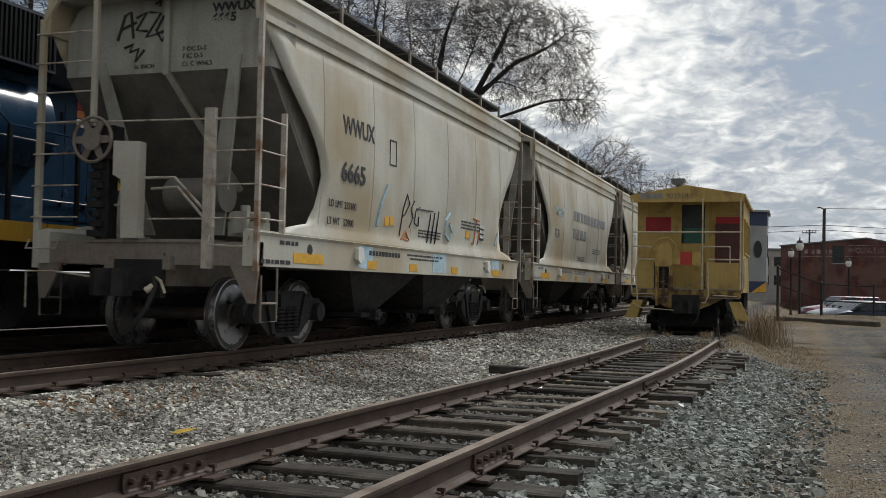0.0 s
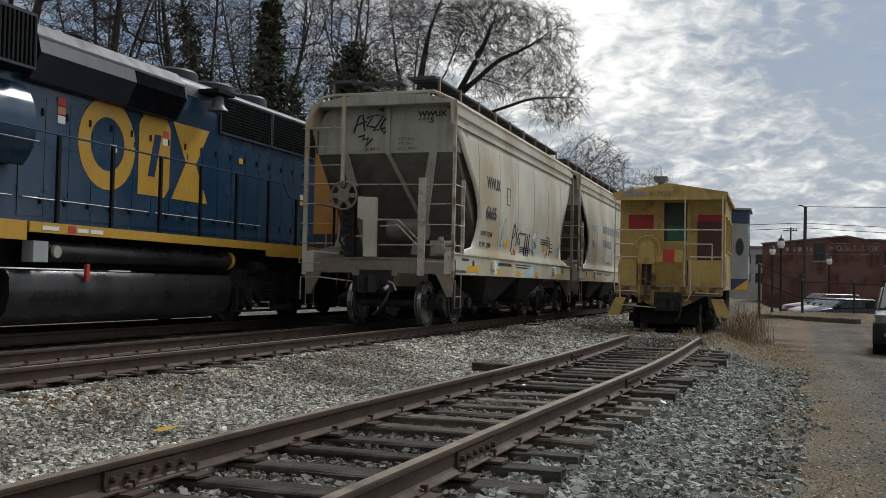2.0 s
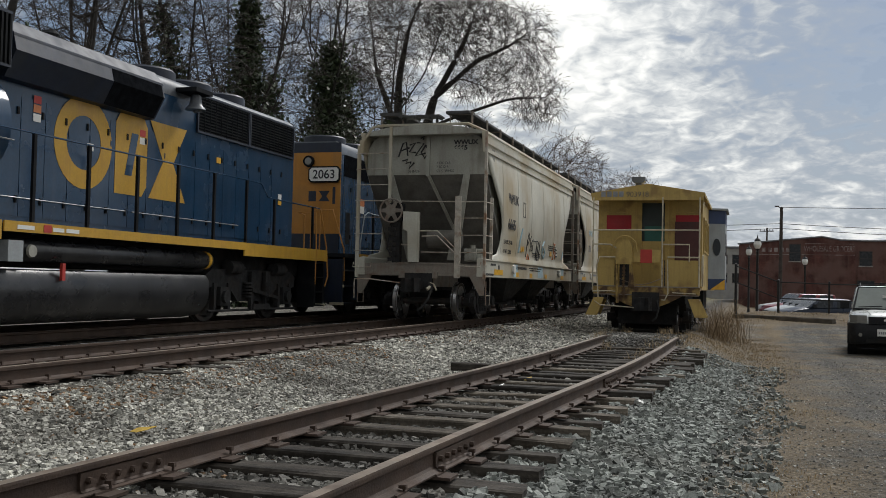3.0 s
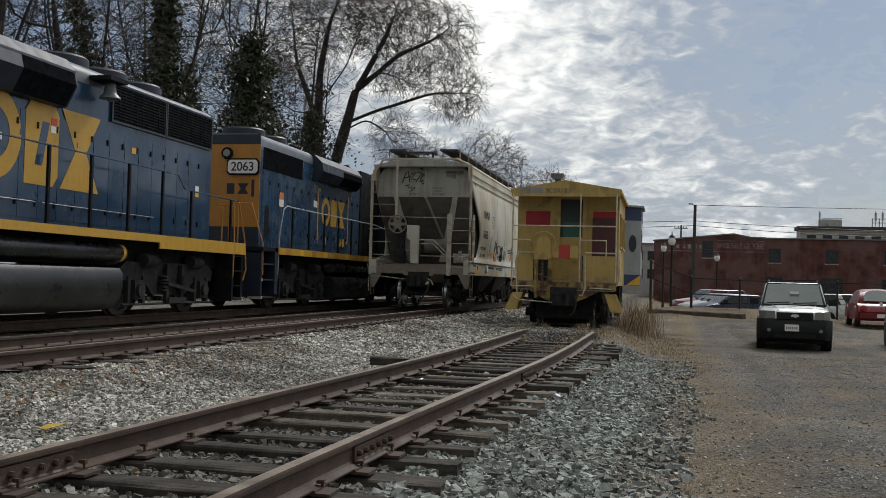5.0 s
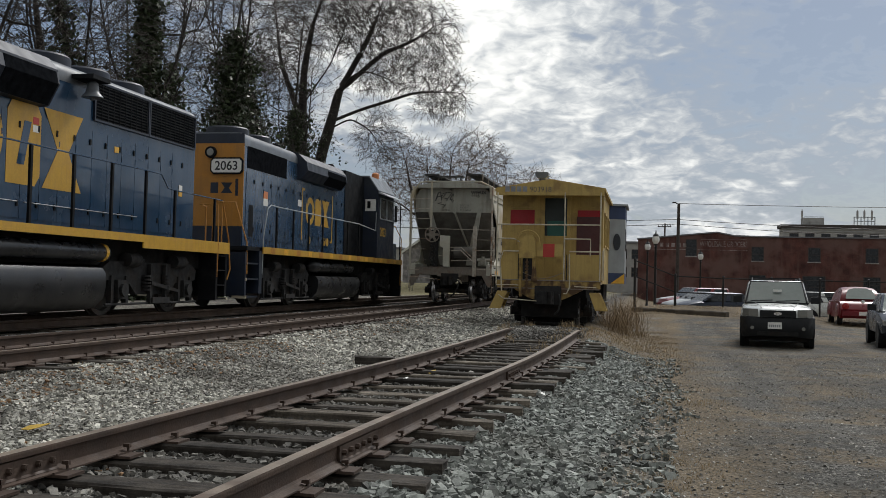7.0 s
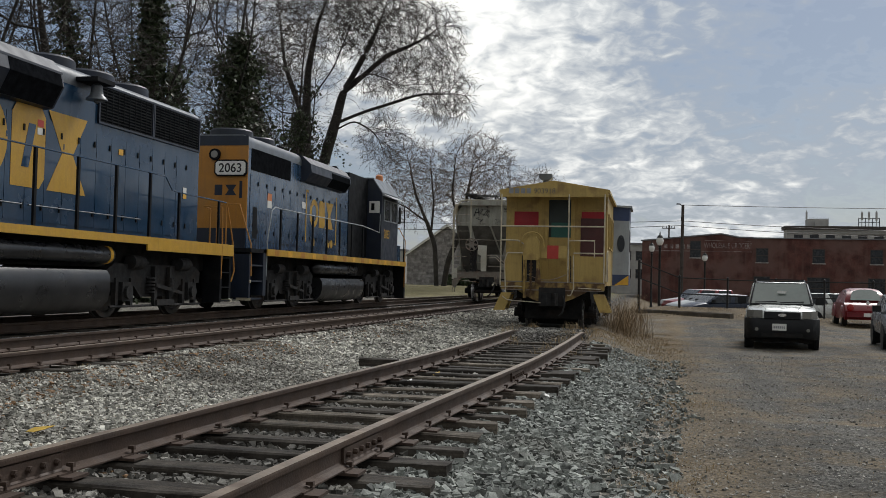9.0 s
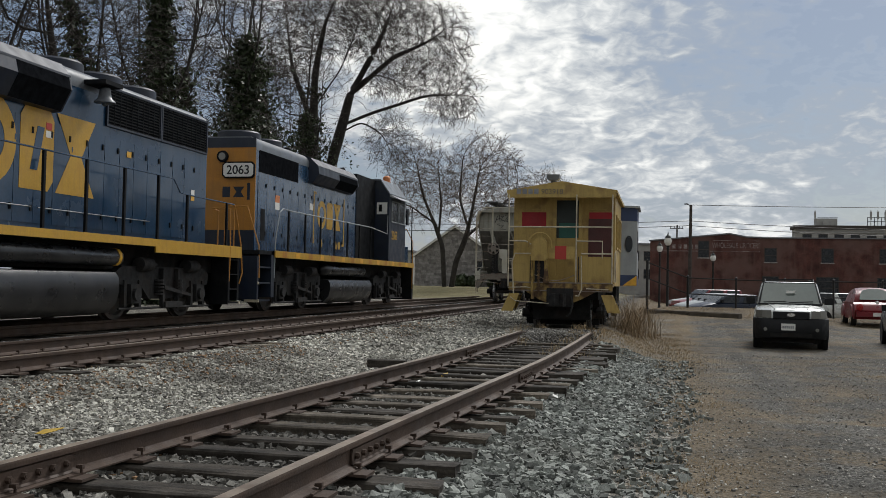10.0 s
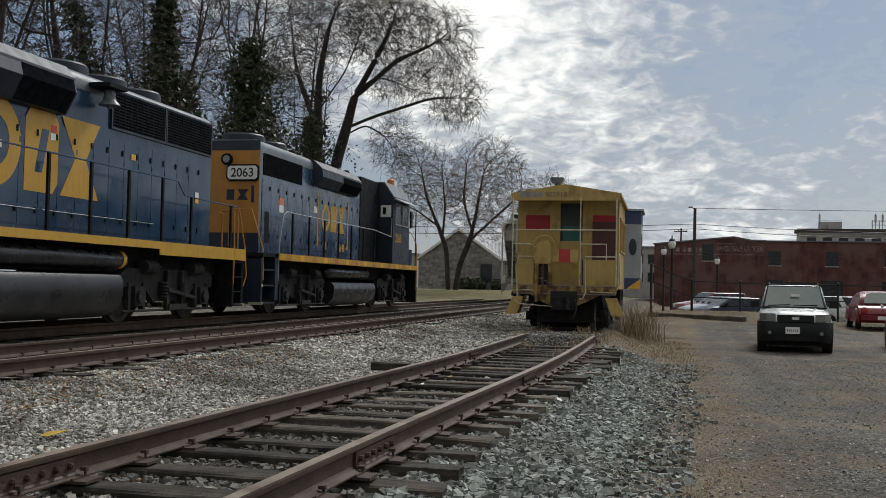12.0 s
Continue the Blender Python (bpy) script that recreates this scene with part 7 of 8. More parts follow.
    car = thing("parked_compact_car", "round red parked compact car seen from behind", "car", pose(8.04, 42.2, ground_z(7.86, 41.0) + 0.04, 0, 0, -3))
    bm = bmesh.new()
    prism(bm, body, "x", -0.80, 0.80)
    part("body", bm, M["carred"], car, bevel=0.12, smooth=True)
    bm = bmesh.new()
    n = 14
    rows = []
    for i in range(n + 1):
        a = math.pi * i / n
        y, z = -1.35 * math.cos(a) * 1.0 - 0.1, 0.86 + 0.63 * math.sin(a) ** 0.8
        rows.append([bm.verts.new((x * (0.78 - 0.20 * math.sin(a) * abs(k)), y, z - 0.05 * (k * k))) for k, x in ((-1, -1), (-0.5, -0.55), (0, 0), (0.5, 0.55), (1, 1))])
    for a, b in zip(rows, rows[1:]):
        for i in range(4):
            bm.faces.new((a[i], a[i + 1], b[i + 1], b[i]))
    bm.faces.new([r[0] for r in rows])
    bm.faces.new([r[4] for r in rows][::-1])
    part("cabin", bm, M["carred"], car, smooth=True)
    bm = bmesh.new()
    prism(bm, [(-0.56, 1.02), (0.56, 1.02), (0.52, 1.20), (0.42, 1.37), (0.2, 1.43), (-0.2, 1.43), (-0.42, 1.37), (-0.52, 1.20)], "y", -1.46, -1.43)
    for v in bm.verts:
        v.co.y += (v.co.z - 1.06) * 1.15 - 0.03
    part("rear_window", bm, M["windscreen"], car)
    for s in (-1, 1):
        for yw in (-1.28, 1.25):
            w = new("wheel")
            w.parent = car
            w.matrix_basis = pose(s * 0.76, yw, 0.32)
            bm = bmesh.new()
            lathe(bm, [(0.2, -0.1), (0.30, -0.1), (0.32, -0.06), (0.32, 0.06), (0.30, 0.1), (0.2, 0.1)], (0, 0, 0), "x", 20)
            part("tyre", bm, M["tyre"], w, smooth=True)
            bm = bmesh.new()
            lathe(bm, [(0.05, s * 0.08), (0.2, s * 0.105)], (0, 0, 0), "x", 16)
            part("rim", bm, M["chrome"], w)
            bm = bmesh.new()
            lathe(bm, [(0.34, -s * 0.06), (0.46, -s * 0.02), (0.44, s * 0.10), (0.34, s * 0.12)], (0, 0, 0.06), "x", 24)
            bmesh.ops.bisect_plane(bm, geom=bm.verts[:] + bm.edges[:] + bm.faces[:], plane_co=(0, 0, 0.02), plane_no=(0, 0, -1), clear_outer=True)
            part("fender", bm, M["carred"], w, "rounded red fender", smooth=True)
        bm = bmesh.new()
        lathe(bm, [(0.13, -2.06), (0.11, -2.09), (0.03, -2.10)], (s * 0.62, 0, 0.74), "y", 16)
        part("tail_lamp", bm, M["tail"], car, "round red tail lamp", smooth=True)
    bm = bmesh.new()
    prism(bm, [(-2.14, 0.38), (-2.14, 0.56), (-1.9, 0.58), (-1.9, 0.36)], "x", -0.74, 0.74)
    part("bumper", bm, M["carred"], car, bevel=0.04, smooth=True)
    bm = bmesh.new()
    lathe(bm, [(0.07, -1.99), (0.06, -2.0)], (0, 0, 0.92), "y", 14)
    part("badge", bm, M["chrome"], car)
    slot(car, "number_plate", "white", -0.16, 0.16, -2.155, -2.14, 0.40, 0.54, "white plate")


LOW = [(-2.2, 0.36), (-2.24, 0.58), (-2.1, 0.76), (-1.3, 0.95), (-1.0, 0.98), (1.6, 1.02), (2.15, 0.98), (2.22, 0.6), (2.18, 0.28), (-2.15, 0.28)]
TALL = [(-2.2, 0.40), (-2.24, 0.68), (-2.1, 0.92), (-1.2, 1.06), (-0.9, 1.10), (2.1, 1.12), (2.2, 0.7), (2.16, 0.32), (-2.15, 0.32)]


def build_lot_row():
    rows = [("carblue", LOW, False, 3.45, "dark blue parked wagon behind the fence"), ("caboose_grey", LOW, False, 3.2, "silver parked sedan behind the fence"),
            ("carwhite", LOW, False, 2.95, "white parked sedan behind the fence"), ("carred", TALL, True, 2.8, "red parked crossover behind the fence"), ("carwhite", TALL, True, 2.6, "white parked SUV with dark windows behind the fence")]
    for k, (paint, body, tall, x, label) in enumerate(rows):
        cab = (-0.9, 2.05, 1.08, -0.2, 1.95, 1.66) if tall else (-1.05, 2.05, 0.96, -0.2, 1.5, 1.44)
        y = 57.5 + 2.25 * k
        build_car("parked_car", label, pose(x, y, ground_z(x, y) - 0.01, 0, 0, -66), paint, 1.8, body, cab, (-1.35, 1.35), 0.34, group="cars parked behind the fence")
    build_car("parked_car", "silver parked hatchback by the fence", pose(9.6, 54.5, ground_z(9.6, 54.5) - 0.01, 0, 0, 78), "silver", 1.78, TALL, (-0.9, 2.05, 1.08, -0.2, 1.95, 1.62), (-1.35, 1.35), 0.34, group="cars parked behind the fence")
    build_car("parked_car", "dark blue parked SUV by the fence", pose(12.5, 55.0, ground_z(12.5, 55) - 0.01, 0, 0, 80), "carblue", 1.78, TALL, (-0.9, 2.05, 1.08, -0.2, 1.95, 1.62), (-1.35, 1.35), 0.34, group="cars parked behind the fence")


build_suv()
build_sedan()
build_beetle()
build_lot_row()


# ---- lot furniture: timber edge, fence, lamps, poles ----
def build_timber(x0, y0, x1, y1):
    d = Vector((x1 - x0, y1 - y0, 0))
    t = thing("landscape_timber", "dark weathered timber edging on the dry grass", "timber", pose(x0, y0, ground_z(x0, y0) - 0.02, 0, 0, math.degrees(math.atan2(d.y, d.x))))
    n = 2
    for k in range(n):
        bm = bmesh.new()
        L = d.length / n
        rows = []
        rnd = random.Random(k)
        for i in range(6):
            u = k * L + 0.02 + (L - 0.04) * i / 5
            rows.append([bm.verts.new((u, a + rnd.uniform(-0.01, 0.01), z + rnd.uniform(-0.012, 0.012))) for a, z in ((-0.1, -0.15), (-0.1, 0.17), (-0.07, 0.2), (0.07, 0.2), (0.1, 0.17), (0.1, -0.15))])
        for a, b in zip(rows, rows[1:]):
            for i in range(6):
                bm.faces.new((a[i], a[(i + 1) % 6], b[(i + 1) % 6], b[i]))
        bm.faces.new(rows[0])
        bm.faces.new(rows[-1][::-1])
        part("beam", bm, M["timber"], t)


build_timber(-0.7, 44.2, 3.0, 40.2)


def build_fence():
    f = thing("pipe_fence", "black iron pipe fence with posts and rails", "fence")
    xs = [(-0.66, 46.6, 2.70), (1.16, 46.9, 2.02)] + [(1.16 + 2.15 * k, 46.9 + 0.35 * k, 1.96) for k in range(1, 9)]
    for x, y, top in xs:
        bm = bmesh.new()
        cyl(bm, (x, y, ground_z(x, y) - 0.1), (x, y, top), 0.06 if x < 2 else 0.045, n=8)
        lathe(bm, [(0.06, top), (0.05, top + 0.05), (0.01, top + 0.08)], (x, y, 0), "z", 8)
        part("post", bm, M["black_iron"], f)
    for a, b in zip(xs, xs[1:]):
        for dz in (0.05, 0.78):
            za, zb = a[2] - dz, b[2] - dz
            bm = bmesh.new()
            cyl(bm, (a[0], a[1], za), (b[0], b[1], zb), 0.03, n=6)
            part("rail", bm, M["black_iron"], f)


def build_lamp(x, y, h, label):
    l = thing("street_lamp", label, "street lamp", pose(x, y, ground_z(x, y) - 0.05), "acorn lamps by the lot")
    bm = bmesh.new()
    lathe(bm, [(0.17, 0.0), (0.17, 0.3), (0.11, 0.42), (0.075, 0.6), (0.06, h - 0.75), (0.09, h - 0.68), (0.05, h - 0.62), (0.13, h - 0.55)], (0, 0, 0), "z", 14)
    part("post", bm, M["black_iron"], l, smooth=True)
    bm = bmesh.new()
    lathe(bm, [(0.11, h - 0.52), (0.18, h - 0.40), (0.20, h - 0.27), (0.15, h - 0.12)], (0, 0, 0), "z", 16)
    part("globe", bm, M["globe"], l, "white acorn glass globe", smooth=True)
    bm = bmesh.new()
    lathe(bm, [(0.17, h - 0.13), (0.12, h - 0.02), (0.04, h + 0.03), (0.025, h + 0.14), (0.008, h + 0.22)], (0, 0, 0), "z", 14)
    part("cap", bm, M["black_iron"], l, smooth=True)


def build_utility_pole(x, y, h, arm):
    p = thing("utility_pole", "weathered wooden utility pole with wires", "utility pole", pose(x, y, ground_z(x, y) - 0.1), "utility poles")
    bm = bmesh.new()
    cyl(bm, (0, 0, 0), (0.06, 0, h), 0.16, 0.11, n=10)
    part("pole", bm, M["pole"], p, smooth=True)
    bm = bmesh.new()
    if arm:
        box(bm, -0.9, 0.9, -0.06, 0.06, h - 0.5, h - 0.38)
        for a in (-0.8, -0.3, 0.4, 0.8):
            cyl(bm, (a, 0, h - 0.38), (a, 0, h - 0.18), 0.04, n=6)
    else:
        tube(bm, [(0, 0, h - 0.05), (-0.22, -0.1, h + 0.06)], 0.035)
        box(bm, -0.42, -0.14, -0.18, -0.02, h + 0.02, h + 0.10)
    part("arm", bm, M["pole"], p)


def build_wires():
    for k, (a, b, sag) in enumerate((((-42, 78, 6.9), (2.0, 76.7, 6.5), 0.5), ((2.0, 76.7, 6.5), (48, 68, 6.6), 0.9), ((-42, 78, 6.4), (2.0, 76.7, 6.15), 0.6), ((2.0, 76.7, 6.15), (48, 68, 6.2), 1.0), ((2.0, 76.7, 7.7), (48, 68, 7.4), 0.35))):
        w = thing("overhead_wire", "black overhead utility wire between poles", "wire", group="overhead wires")
        bm = bmesh.new()
        a, b = Vector(a), Vector(b)
        pts = [a.lerp(b, i / 16) - Vector((0, 0, sag * 4 * (i / 16) * (1 - i / 16))) for i in range(17)]
        tube(bm, pts, 0.022, 4)
        part("wire", bm, M["black_iron"], w)


build_fence()
build_lamp(0.29, 54.1, 4.5, "black acorn street lamp beside the parking lot")
build_lamp(-0.16, 67.3, 4.62, "black acorn street lamp farther along the lot")
build_lamp(3.48, 72.0, 4.2, "black acorn street lamp before the brick building")
build_utility_pole(2.0, 76.7, 8.05, False)
build_utility_pole(-42, 78, 8.0, True)
build_utility_pole(48, 68, 8.0, True)
build_utility_pole(1.9, 141, 10.4, True)
build_wires()


# ---- buildings ----
def wall_window(parent, x, y, z0, w, h, m="dark_win"):
    wn = new("window")
    wn.parent = parent
    bm = bmesh.new()
    box(bm, x - w / 2, x + w / 2, y - 0.015, y + 0.03, z0, z0 + h)
    part("pane", bm, M[m], wn)
    bm = bmesh.new()
    for a in ((x - w / 2 - 0.07, x - w / 2, z0, z0 + h), (x + w / 2, x + w / 2 + 0.07, z0, z0 + h), (x - w / 2 - 0.07, x + w / 2 + 0.07, z0 + h, z0 + h + 0.08), (x - w / 2, x + w / 2, z0 + h / 2 - 0.03, z0 + h / 2 + 0.03)):
        box(bm, a[0], a[1], y - 0.03, y + 0.02, a[2], a[3])
    part("frame", bm, M["pole"], wn)
    bm = bmesh.new()
    box(bm, x - w / 2 - 0.12, x + w / 2 + 0.12, y - 0.08, y + 0.02, z0 - 0.12, z0)
    part("sill", bm, M["stonehouse"], wn)


def build_warehouse():
    y = 112.0
    b = thing("brick_warehouse", "long old red brick warehouse with faded painted signs", "building")
    bm = bmesh.new()
    prism(bm, [(-1.3, -0.3), (10.4, -0.3), (10.4, 6.95), (8.9, 7.0), (7.1, 7.35), (2.5, 6.9), (-1.3, 6.5)], "y", y, y + 26)
    part("wall", bm, M["brick"], b, "red brick end wall with stepped parapet")
    bm = bmesh.new()
    box(bm, 10.4, 62, y + 0.25, y + 24, -0.3, 6.95)
    part("wall", bm, M["brick"], b, "long red brick side wall")
    bm = bmesh.new()
    for a, c in (((-1.45, 6.5), (2.5, 6.9)), ((2.5, 6.9), (7.1, 7.35)), ((7.1, 7.35), (8.9, 7.0)), ((8.9, 7.0), (10.5, 6.97))):
        prism(bm, [a, c, (c[0], c[1] + 0.14), (a[0], a[1] + 0.14)], "y", y - 0.12, y + 0.4)
    box(bm, 10.4, 62, y + 0.1, y + 0.6, 6.95, 7.08)
    part("coping", bm, M["roof"], b, "dark coping along the roofline")
    for x, z, w, h in ((4.4, 4.8, 1.05, 1.75), (11.4, 4.4, 1.15, 1.45), (17.2, 4.4, 1.15, 1.45), (23.0, 4.4, 1.15, 1.45), (28.8, 4.4, 1.15, 1.45), (11.4, 1.2, 1.6, 1.6), (17.2, 0.6, 2.2, 2.2), (23.0, 1.2, 1.6, 1.6), (28.8, 1.2, 1.6, 1.6)):
        wall_window(b, x, y + (0.25 if x > 10 else 0), z, w, h)
    lettering("WHOLESALE GROCERS", 0.85, on_end(5.3, y - 0.02, 5.85), M["sign_paint"], b, "painted_sign", 0.565, False, 0.004)
    bm = bmesh.new()
    for k in range(7):
        box(bm, -0.2 + k * 0.62, 0.18 + k * 0.62, y - 0.015, y, 5.75, 6.2)
    part_each("sign_bar", bm, M["sign_paint"], b, "faded unreadable painted letters")
    bm = bmesh.new()
    box(bm, -1.2, 10.3, y - 0.012, y, 5.45, 5.52)
    box(bm, 5.4, 10.2, y - 0.012, y, 6.62, 6.68)
    part("sign_border", bm, M["sign_paint"], b)


def build_tower_block():
    b = thing("white_flat_roof_building", "pale flat-roofed building with rooftop antennas beyond the warehouse", "building")
    y = 208.0
    bm = bmesh.new()
    box(bm, 25.8, 110, y, y + 5, 0, 13.5)
    part("wall", bm, M["concrete"], b, "pale concrete wall")
    bm = bmesh.new()
    box(bm, 25.4, 110.4, y - 0.4, y + 5.4, 13.5, 14.2)
    part("cornice", bm, M["pole"], b, "dark brown roof cornice")
    bm = bmesh.new()
    for z in (12.75, 13.2):
        box(bm, 25.6, 110.2, y - 0.2, y, z, z + 0.14)
    part_each("string_course", bm, M["concrete"], b, "pale moulded string course")
    for k in range(26):
        wall_window(b, 28 + k * 3.0, y, 11.0, 1.6, 1.4)
    bm = bmesh.new()
    box(bm, 29.9, 33.9, y + 1.5, y + 4.5, 14.2, 15.7)
    box(bm, 31.2, 33.2, y + 0.9, y + 1.5, 14.2, 15.0)
    part("plant_room", bm, M["concrete"], b, "grey rooftop plant room", bevel=0.05)
    for x in (29.9, 40.4, 41.7, 43.1):
        bm = bmesh.new()
        cyl(bm, (x, y + 3, 14.2), (x, y + 3, 17.5), 0.07, n=6)
        box(bm, x - 0.17, x + 0.17, y + 2.75, y + 3.05, 15.5 + 0.3 * (x % 1), 17.2)
        part("antenna", bm, M["concrete"], b, "upright panel antenna")
    bm = bmesh.new()
    for z in (15.2, 16.0):
        box(bm, 39.8, 43.7, y + 2.95, y + 3.1, z - 0.06, z + 0.06)
        box(bm, 30.4, 34.2, y + 3.2, y + 3.3, z - 0.04, z + 0.04)
    for x in (39.8, 41.1, 42.4, 43.7):
        box(bm, x - 0.07, x + 0.07, y + 2.95, y + 3.1, 14.2, 16.1)
    part_each("antenna_frame", bm, M["roof"], b)


def build_stone_house():
    b = thing("stone_house", "grey stone gabled house with a pale tin roof", "house", pose(-19.1, 92, 1.15, 0, 0, -8))
    W, D, H, R = 8.2, 14.0, 2.95, 5.7
    bm = bmesh.new()
    prism(bm, [(-W / 2, -0.5), (W / 2, -0.5), (W / 2, H), (0, R), (-W / 2, H)], "y", 0, D)
    part("wall", bm, M["stonehouse"], b, "grey stone gable wall")
    for s in (-1, 1):
        bm = bmesh.new()
        prism(bm, [(s * (W / 2 + 0.3), H - 0.2), (s * (W / 2 + 0.3), H - 0.06), (0, R + 0.16), (0, R + 0.02)], "y", -0.2, D + 0.3)
        part("roof", bm, M["tin"], b, "pale tin roof slope")
        bm = bmesh.new()
        prism(bm, [(s * (W / 2 + 0.32), H - 0.32), (s * (W / 2 + 0.32), H - 0.08), (0, R + 0.13), (0, R - 0.11)], "y", -0.26, -0.205)
        part("barge_board", bm, M["white"], b, "white barge board")
        bm = bmesh.new()
        n = 26
        for k in range(n):
            y = -0.1 + k * (D + 0.2) / n
            prism(bm, [(s * (W / 2 + 0.3), H - 0.06), (s * (W / 2 + 0.3), H - 0.02), (0, R + 0.20), (0, R + 0.16)], "y", y, y + 0.05)
        part_each("roof_seam", bm, M["tin"], b)
    rnd = random.Random(2)
    bm = bmesh.new()
    for k in range(int(R / 0.26)):
        z = k * 0.26
        half = W / 2 if z + 0.26 < H else W / 2 * (R - z - 0.26) / (R - H)
        x = -half
        while x < half - 0.3:
            w = rnd.uniform(0.3, 0.75)
            box(bm, x + 0.015, min(x + w, half), -rnd.uniform(0.01, 0.07), 0.0, z + 0.015, z + 0.245)
            x += w
    ob = part("stone_facing", bm, M["stonehouse"], b, "uneven grey stone courses")
    ob["kind"] = "stuff"
    bm = bmesh.new()
    box(bm, 2.3, 3.2, -0.10, -0.072, 0.75, 2.35)
    part("doorway", bm, M["dark_win"], b, "dark doorway")
    bm = bmesh.new()
    box(bm, 2.2, 2.3, -0.13, -0.07, 0.7, 2.45)
    box(bm, 3.2, 3.3, -0.13, -0.07, 0.7, 2.45)
    box(bm, 2.2, 3.3, -0.13, -0.07, 2.35, 2.47)
    part("door_frame", bm, M["pole"], b)


def build_far_block(x, y, w, d, h, label, mname):
    b = thing("distant_building", label, "building", pose(x, y, 0), "distant buildings")
    bm = bmesh.new()
    box(bm, 0, w, 0, d, 0, h)
    part("wall", bm, M[mname], b)
    bm = bmesh.new()
    box(bm, -0.2, w + 0.2, -0.2, d + 0.2, h, h + 0.3)
    part("roof", bm, M["roof"], b)
    for k in range(3):
        for z in (0.35, 0.7):
            wall_window(b, w * (k + 0.5) / 3, 0, h * z, 1.2, 1.3)


build_warehouse()
build_tower_block()
build_stone_house()
build_far_block(-7.0, 150, 6.0, 10, 7.6, "distant pale building beside the brick warehouse", "concrete")
build_far_block(-42, 130, 9.0, 10, 5.5, "distant low house beyond the trees", "concrete")


# ---- bare trees ----
def limb(verts, faces, pts, radii, n):
    base = len(verts)
    for k, p in enumerate(pts):
        a, b = pts[max(k - 1, 0)], pts[min(k + 1, len(pts) - 1)]
        d = (b - a).normalized()
        u = d.cross(Vector((0.31, 0.17, 0.93)) if abs(d.z) < 0.9 else Vector((1, 0, 0))).normalized()
        w = d.cross(u)
        for i in range(n):
            t = 2 * math.pi * i / n
            verts.append(p + (u * math.cos(t) + w * math.sin(t)) * radii[k])
    for k in range(len(pts) - 1):
        for i in range(n):
            j = (i + 1) % n
            faces.append((base + k * n + i, base + k * n + j, base + (k + 1) * n + j, base + (k + 1) * n + i))


def sticks(p0, p1, r0, r1, n=3):
    """Many short tapered twigs at once: ends and radii as arrays."""
    d = p1 - p0
    d = d / np.maximum(np.linalg.norm(d, axis=1, keepdims=True), 1e-6)
    u = np.cross(d, np.array([0.31, 0.17, 0.93]))
    u /= np.maximum(np.linalg.norm(u, axis=1, keepdims=True), 1e-6)
    w = np.cross(d, u)
    ring = [u * math.cos(2 * math.pi * i / n) + w * math.sin(2 * math.pi * i / n) for i in range(n)]
    v = np.stack([p0 + q * r0[:, None] for q in ring] + [p1 + q * r1[:, None] for q in ring], 1).reshape(-1, 3)
    quad = np.array([(i, (i + 1) % n, n + (i + 1) % n, n + i) for i in range(n)])
    f = (quad[None] + 2 * n * np.arange(len(p0))[:, None, None]).reshape(-1, 4)
    return v.tolist(), f.tolist()


def colonise(seed, guides, blobs, count, step=0.5):
    """Limbs that grow from the guide stems towards points strewn through the crown's lobes."""
    rng = np.random.default_rng(seed)
    pos, par = [], []
    for g in guides:
        pts = [Vector(p) for p in g]
        last = -1
        if pos:
            last = min(range(len(pos)), key=lambda i: (pos[i] - pts[0]).length)
        else:
            pos.append(pts[0])
            par.append(-1)
            last = 0
        for a, b in zip(pts, pts[1:]):
            k = max(1, round((b - a).length / step))
            for i in range(1, k + 1):
                pos.append(a.lerp(b, i / k) + Vector(rng.normal(0, 0.018, 3)))
                par.append(last)
                last = len(pos) - 1
    P = [np.array(p) for p in pos]
    vol = np.array([b[3] * b[4] * b[5] for b in blobs])
    which = rng.choice(len(blobs), count, p=vol / vol.sum())
    B = np.array(blobs)[which]
    q = rng.normal(size=(count, 3))
    q /= np.linalg.norm(q, axis=1, keepdims=True)
    A = B[:, :3] + q * (rng.random(count) ** 0.42)[:, None] * B[:, 3:]
    N = np.array(P)
    dist = np.full(count, 1e9)
    near = np.zeros(count, int)

    def update(first):
        D = np.linalg.norm(A[:, None, :] - N[None, first:, :], axis=2)
        j = D.argmin(1)
        m = D[np.arange(len(A)), j]
        better = m < dist
        dist[better] = m[better]
        near[better] = j[better] + first
    update(0)
    kids = collections.Counter()
    for turn in range(70):
        live = dist > step * 0.95
        A, dist, near = A[live], dist[live], near[live]
        if not len(A):
            break
        fresh = []
        for k in np.unique(near):
            if kids[k] >= 2:
                continue
            d = (A[near == k] - N[k])
            d = (d / np.linalg.norm(d, axis=1, keepdims=True)).mean(0)
            d = d / max(np.linalg.norm(d), 1e-6) + rng.normal(0, 0.12, 3)
            if par[k] >= 0:
                back = N[k] - N[par[k]]
                d += 1.15 * back / max(np.linalg.norm(back), 1e-6)
            d /= np.linalg.norm(d)
            fresh.append((k, N[k] + d * step))
            kids[k] += 1
        if not fresh:
            break
        first = len(N)
        par += [k for k, _ in fresh]
        N = np.concatenate([N, np.array([p for _, p in fresh])])
        update(first)
    return N, par


def build_tree(label, seed, base, guides, blobs, count, trunk_r=0.4, ivy=0, ivy_top=14, droop=0.1, thin=0.008, twig="twig", step=0.5, twigs=2, length=0.85):
    """Guides and lobes stand in world places; the tree's own origin is its foot."""
    t = thing("bare_tree", label, "tree", pose(*base), "bare winter trees")
    foot = np.array(base)
    N, par = colonise(seed, guides, blobs, count, step)
    N = N - foot
    n = len(N)
    load = np.zeros(n)
    kids = collections.defaultdict(list)
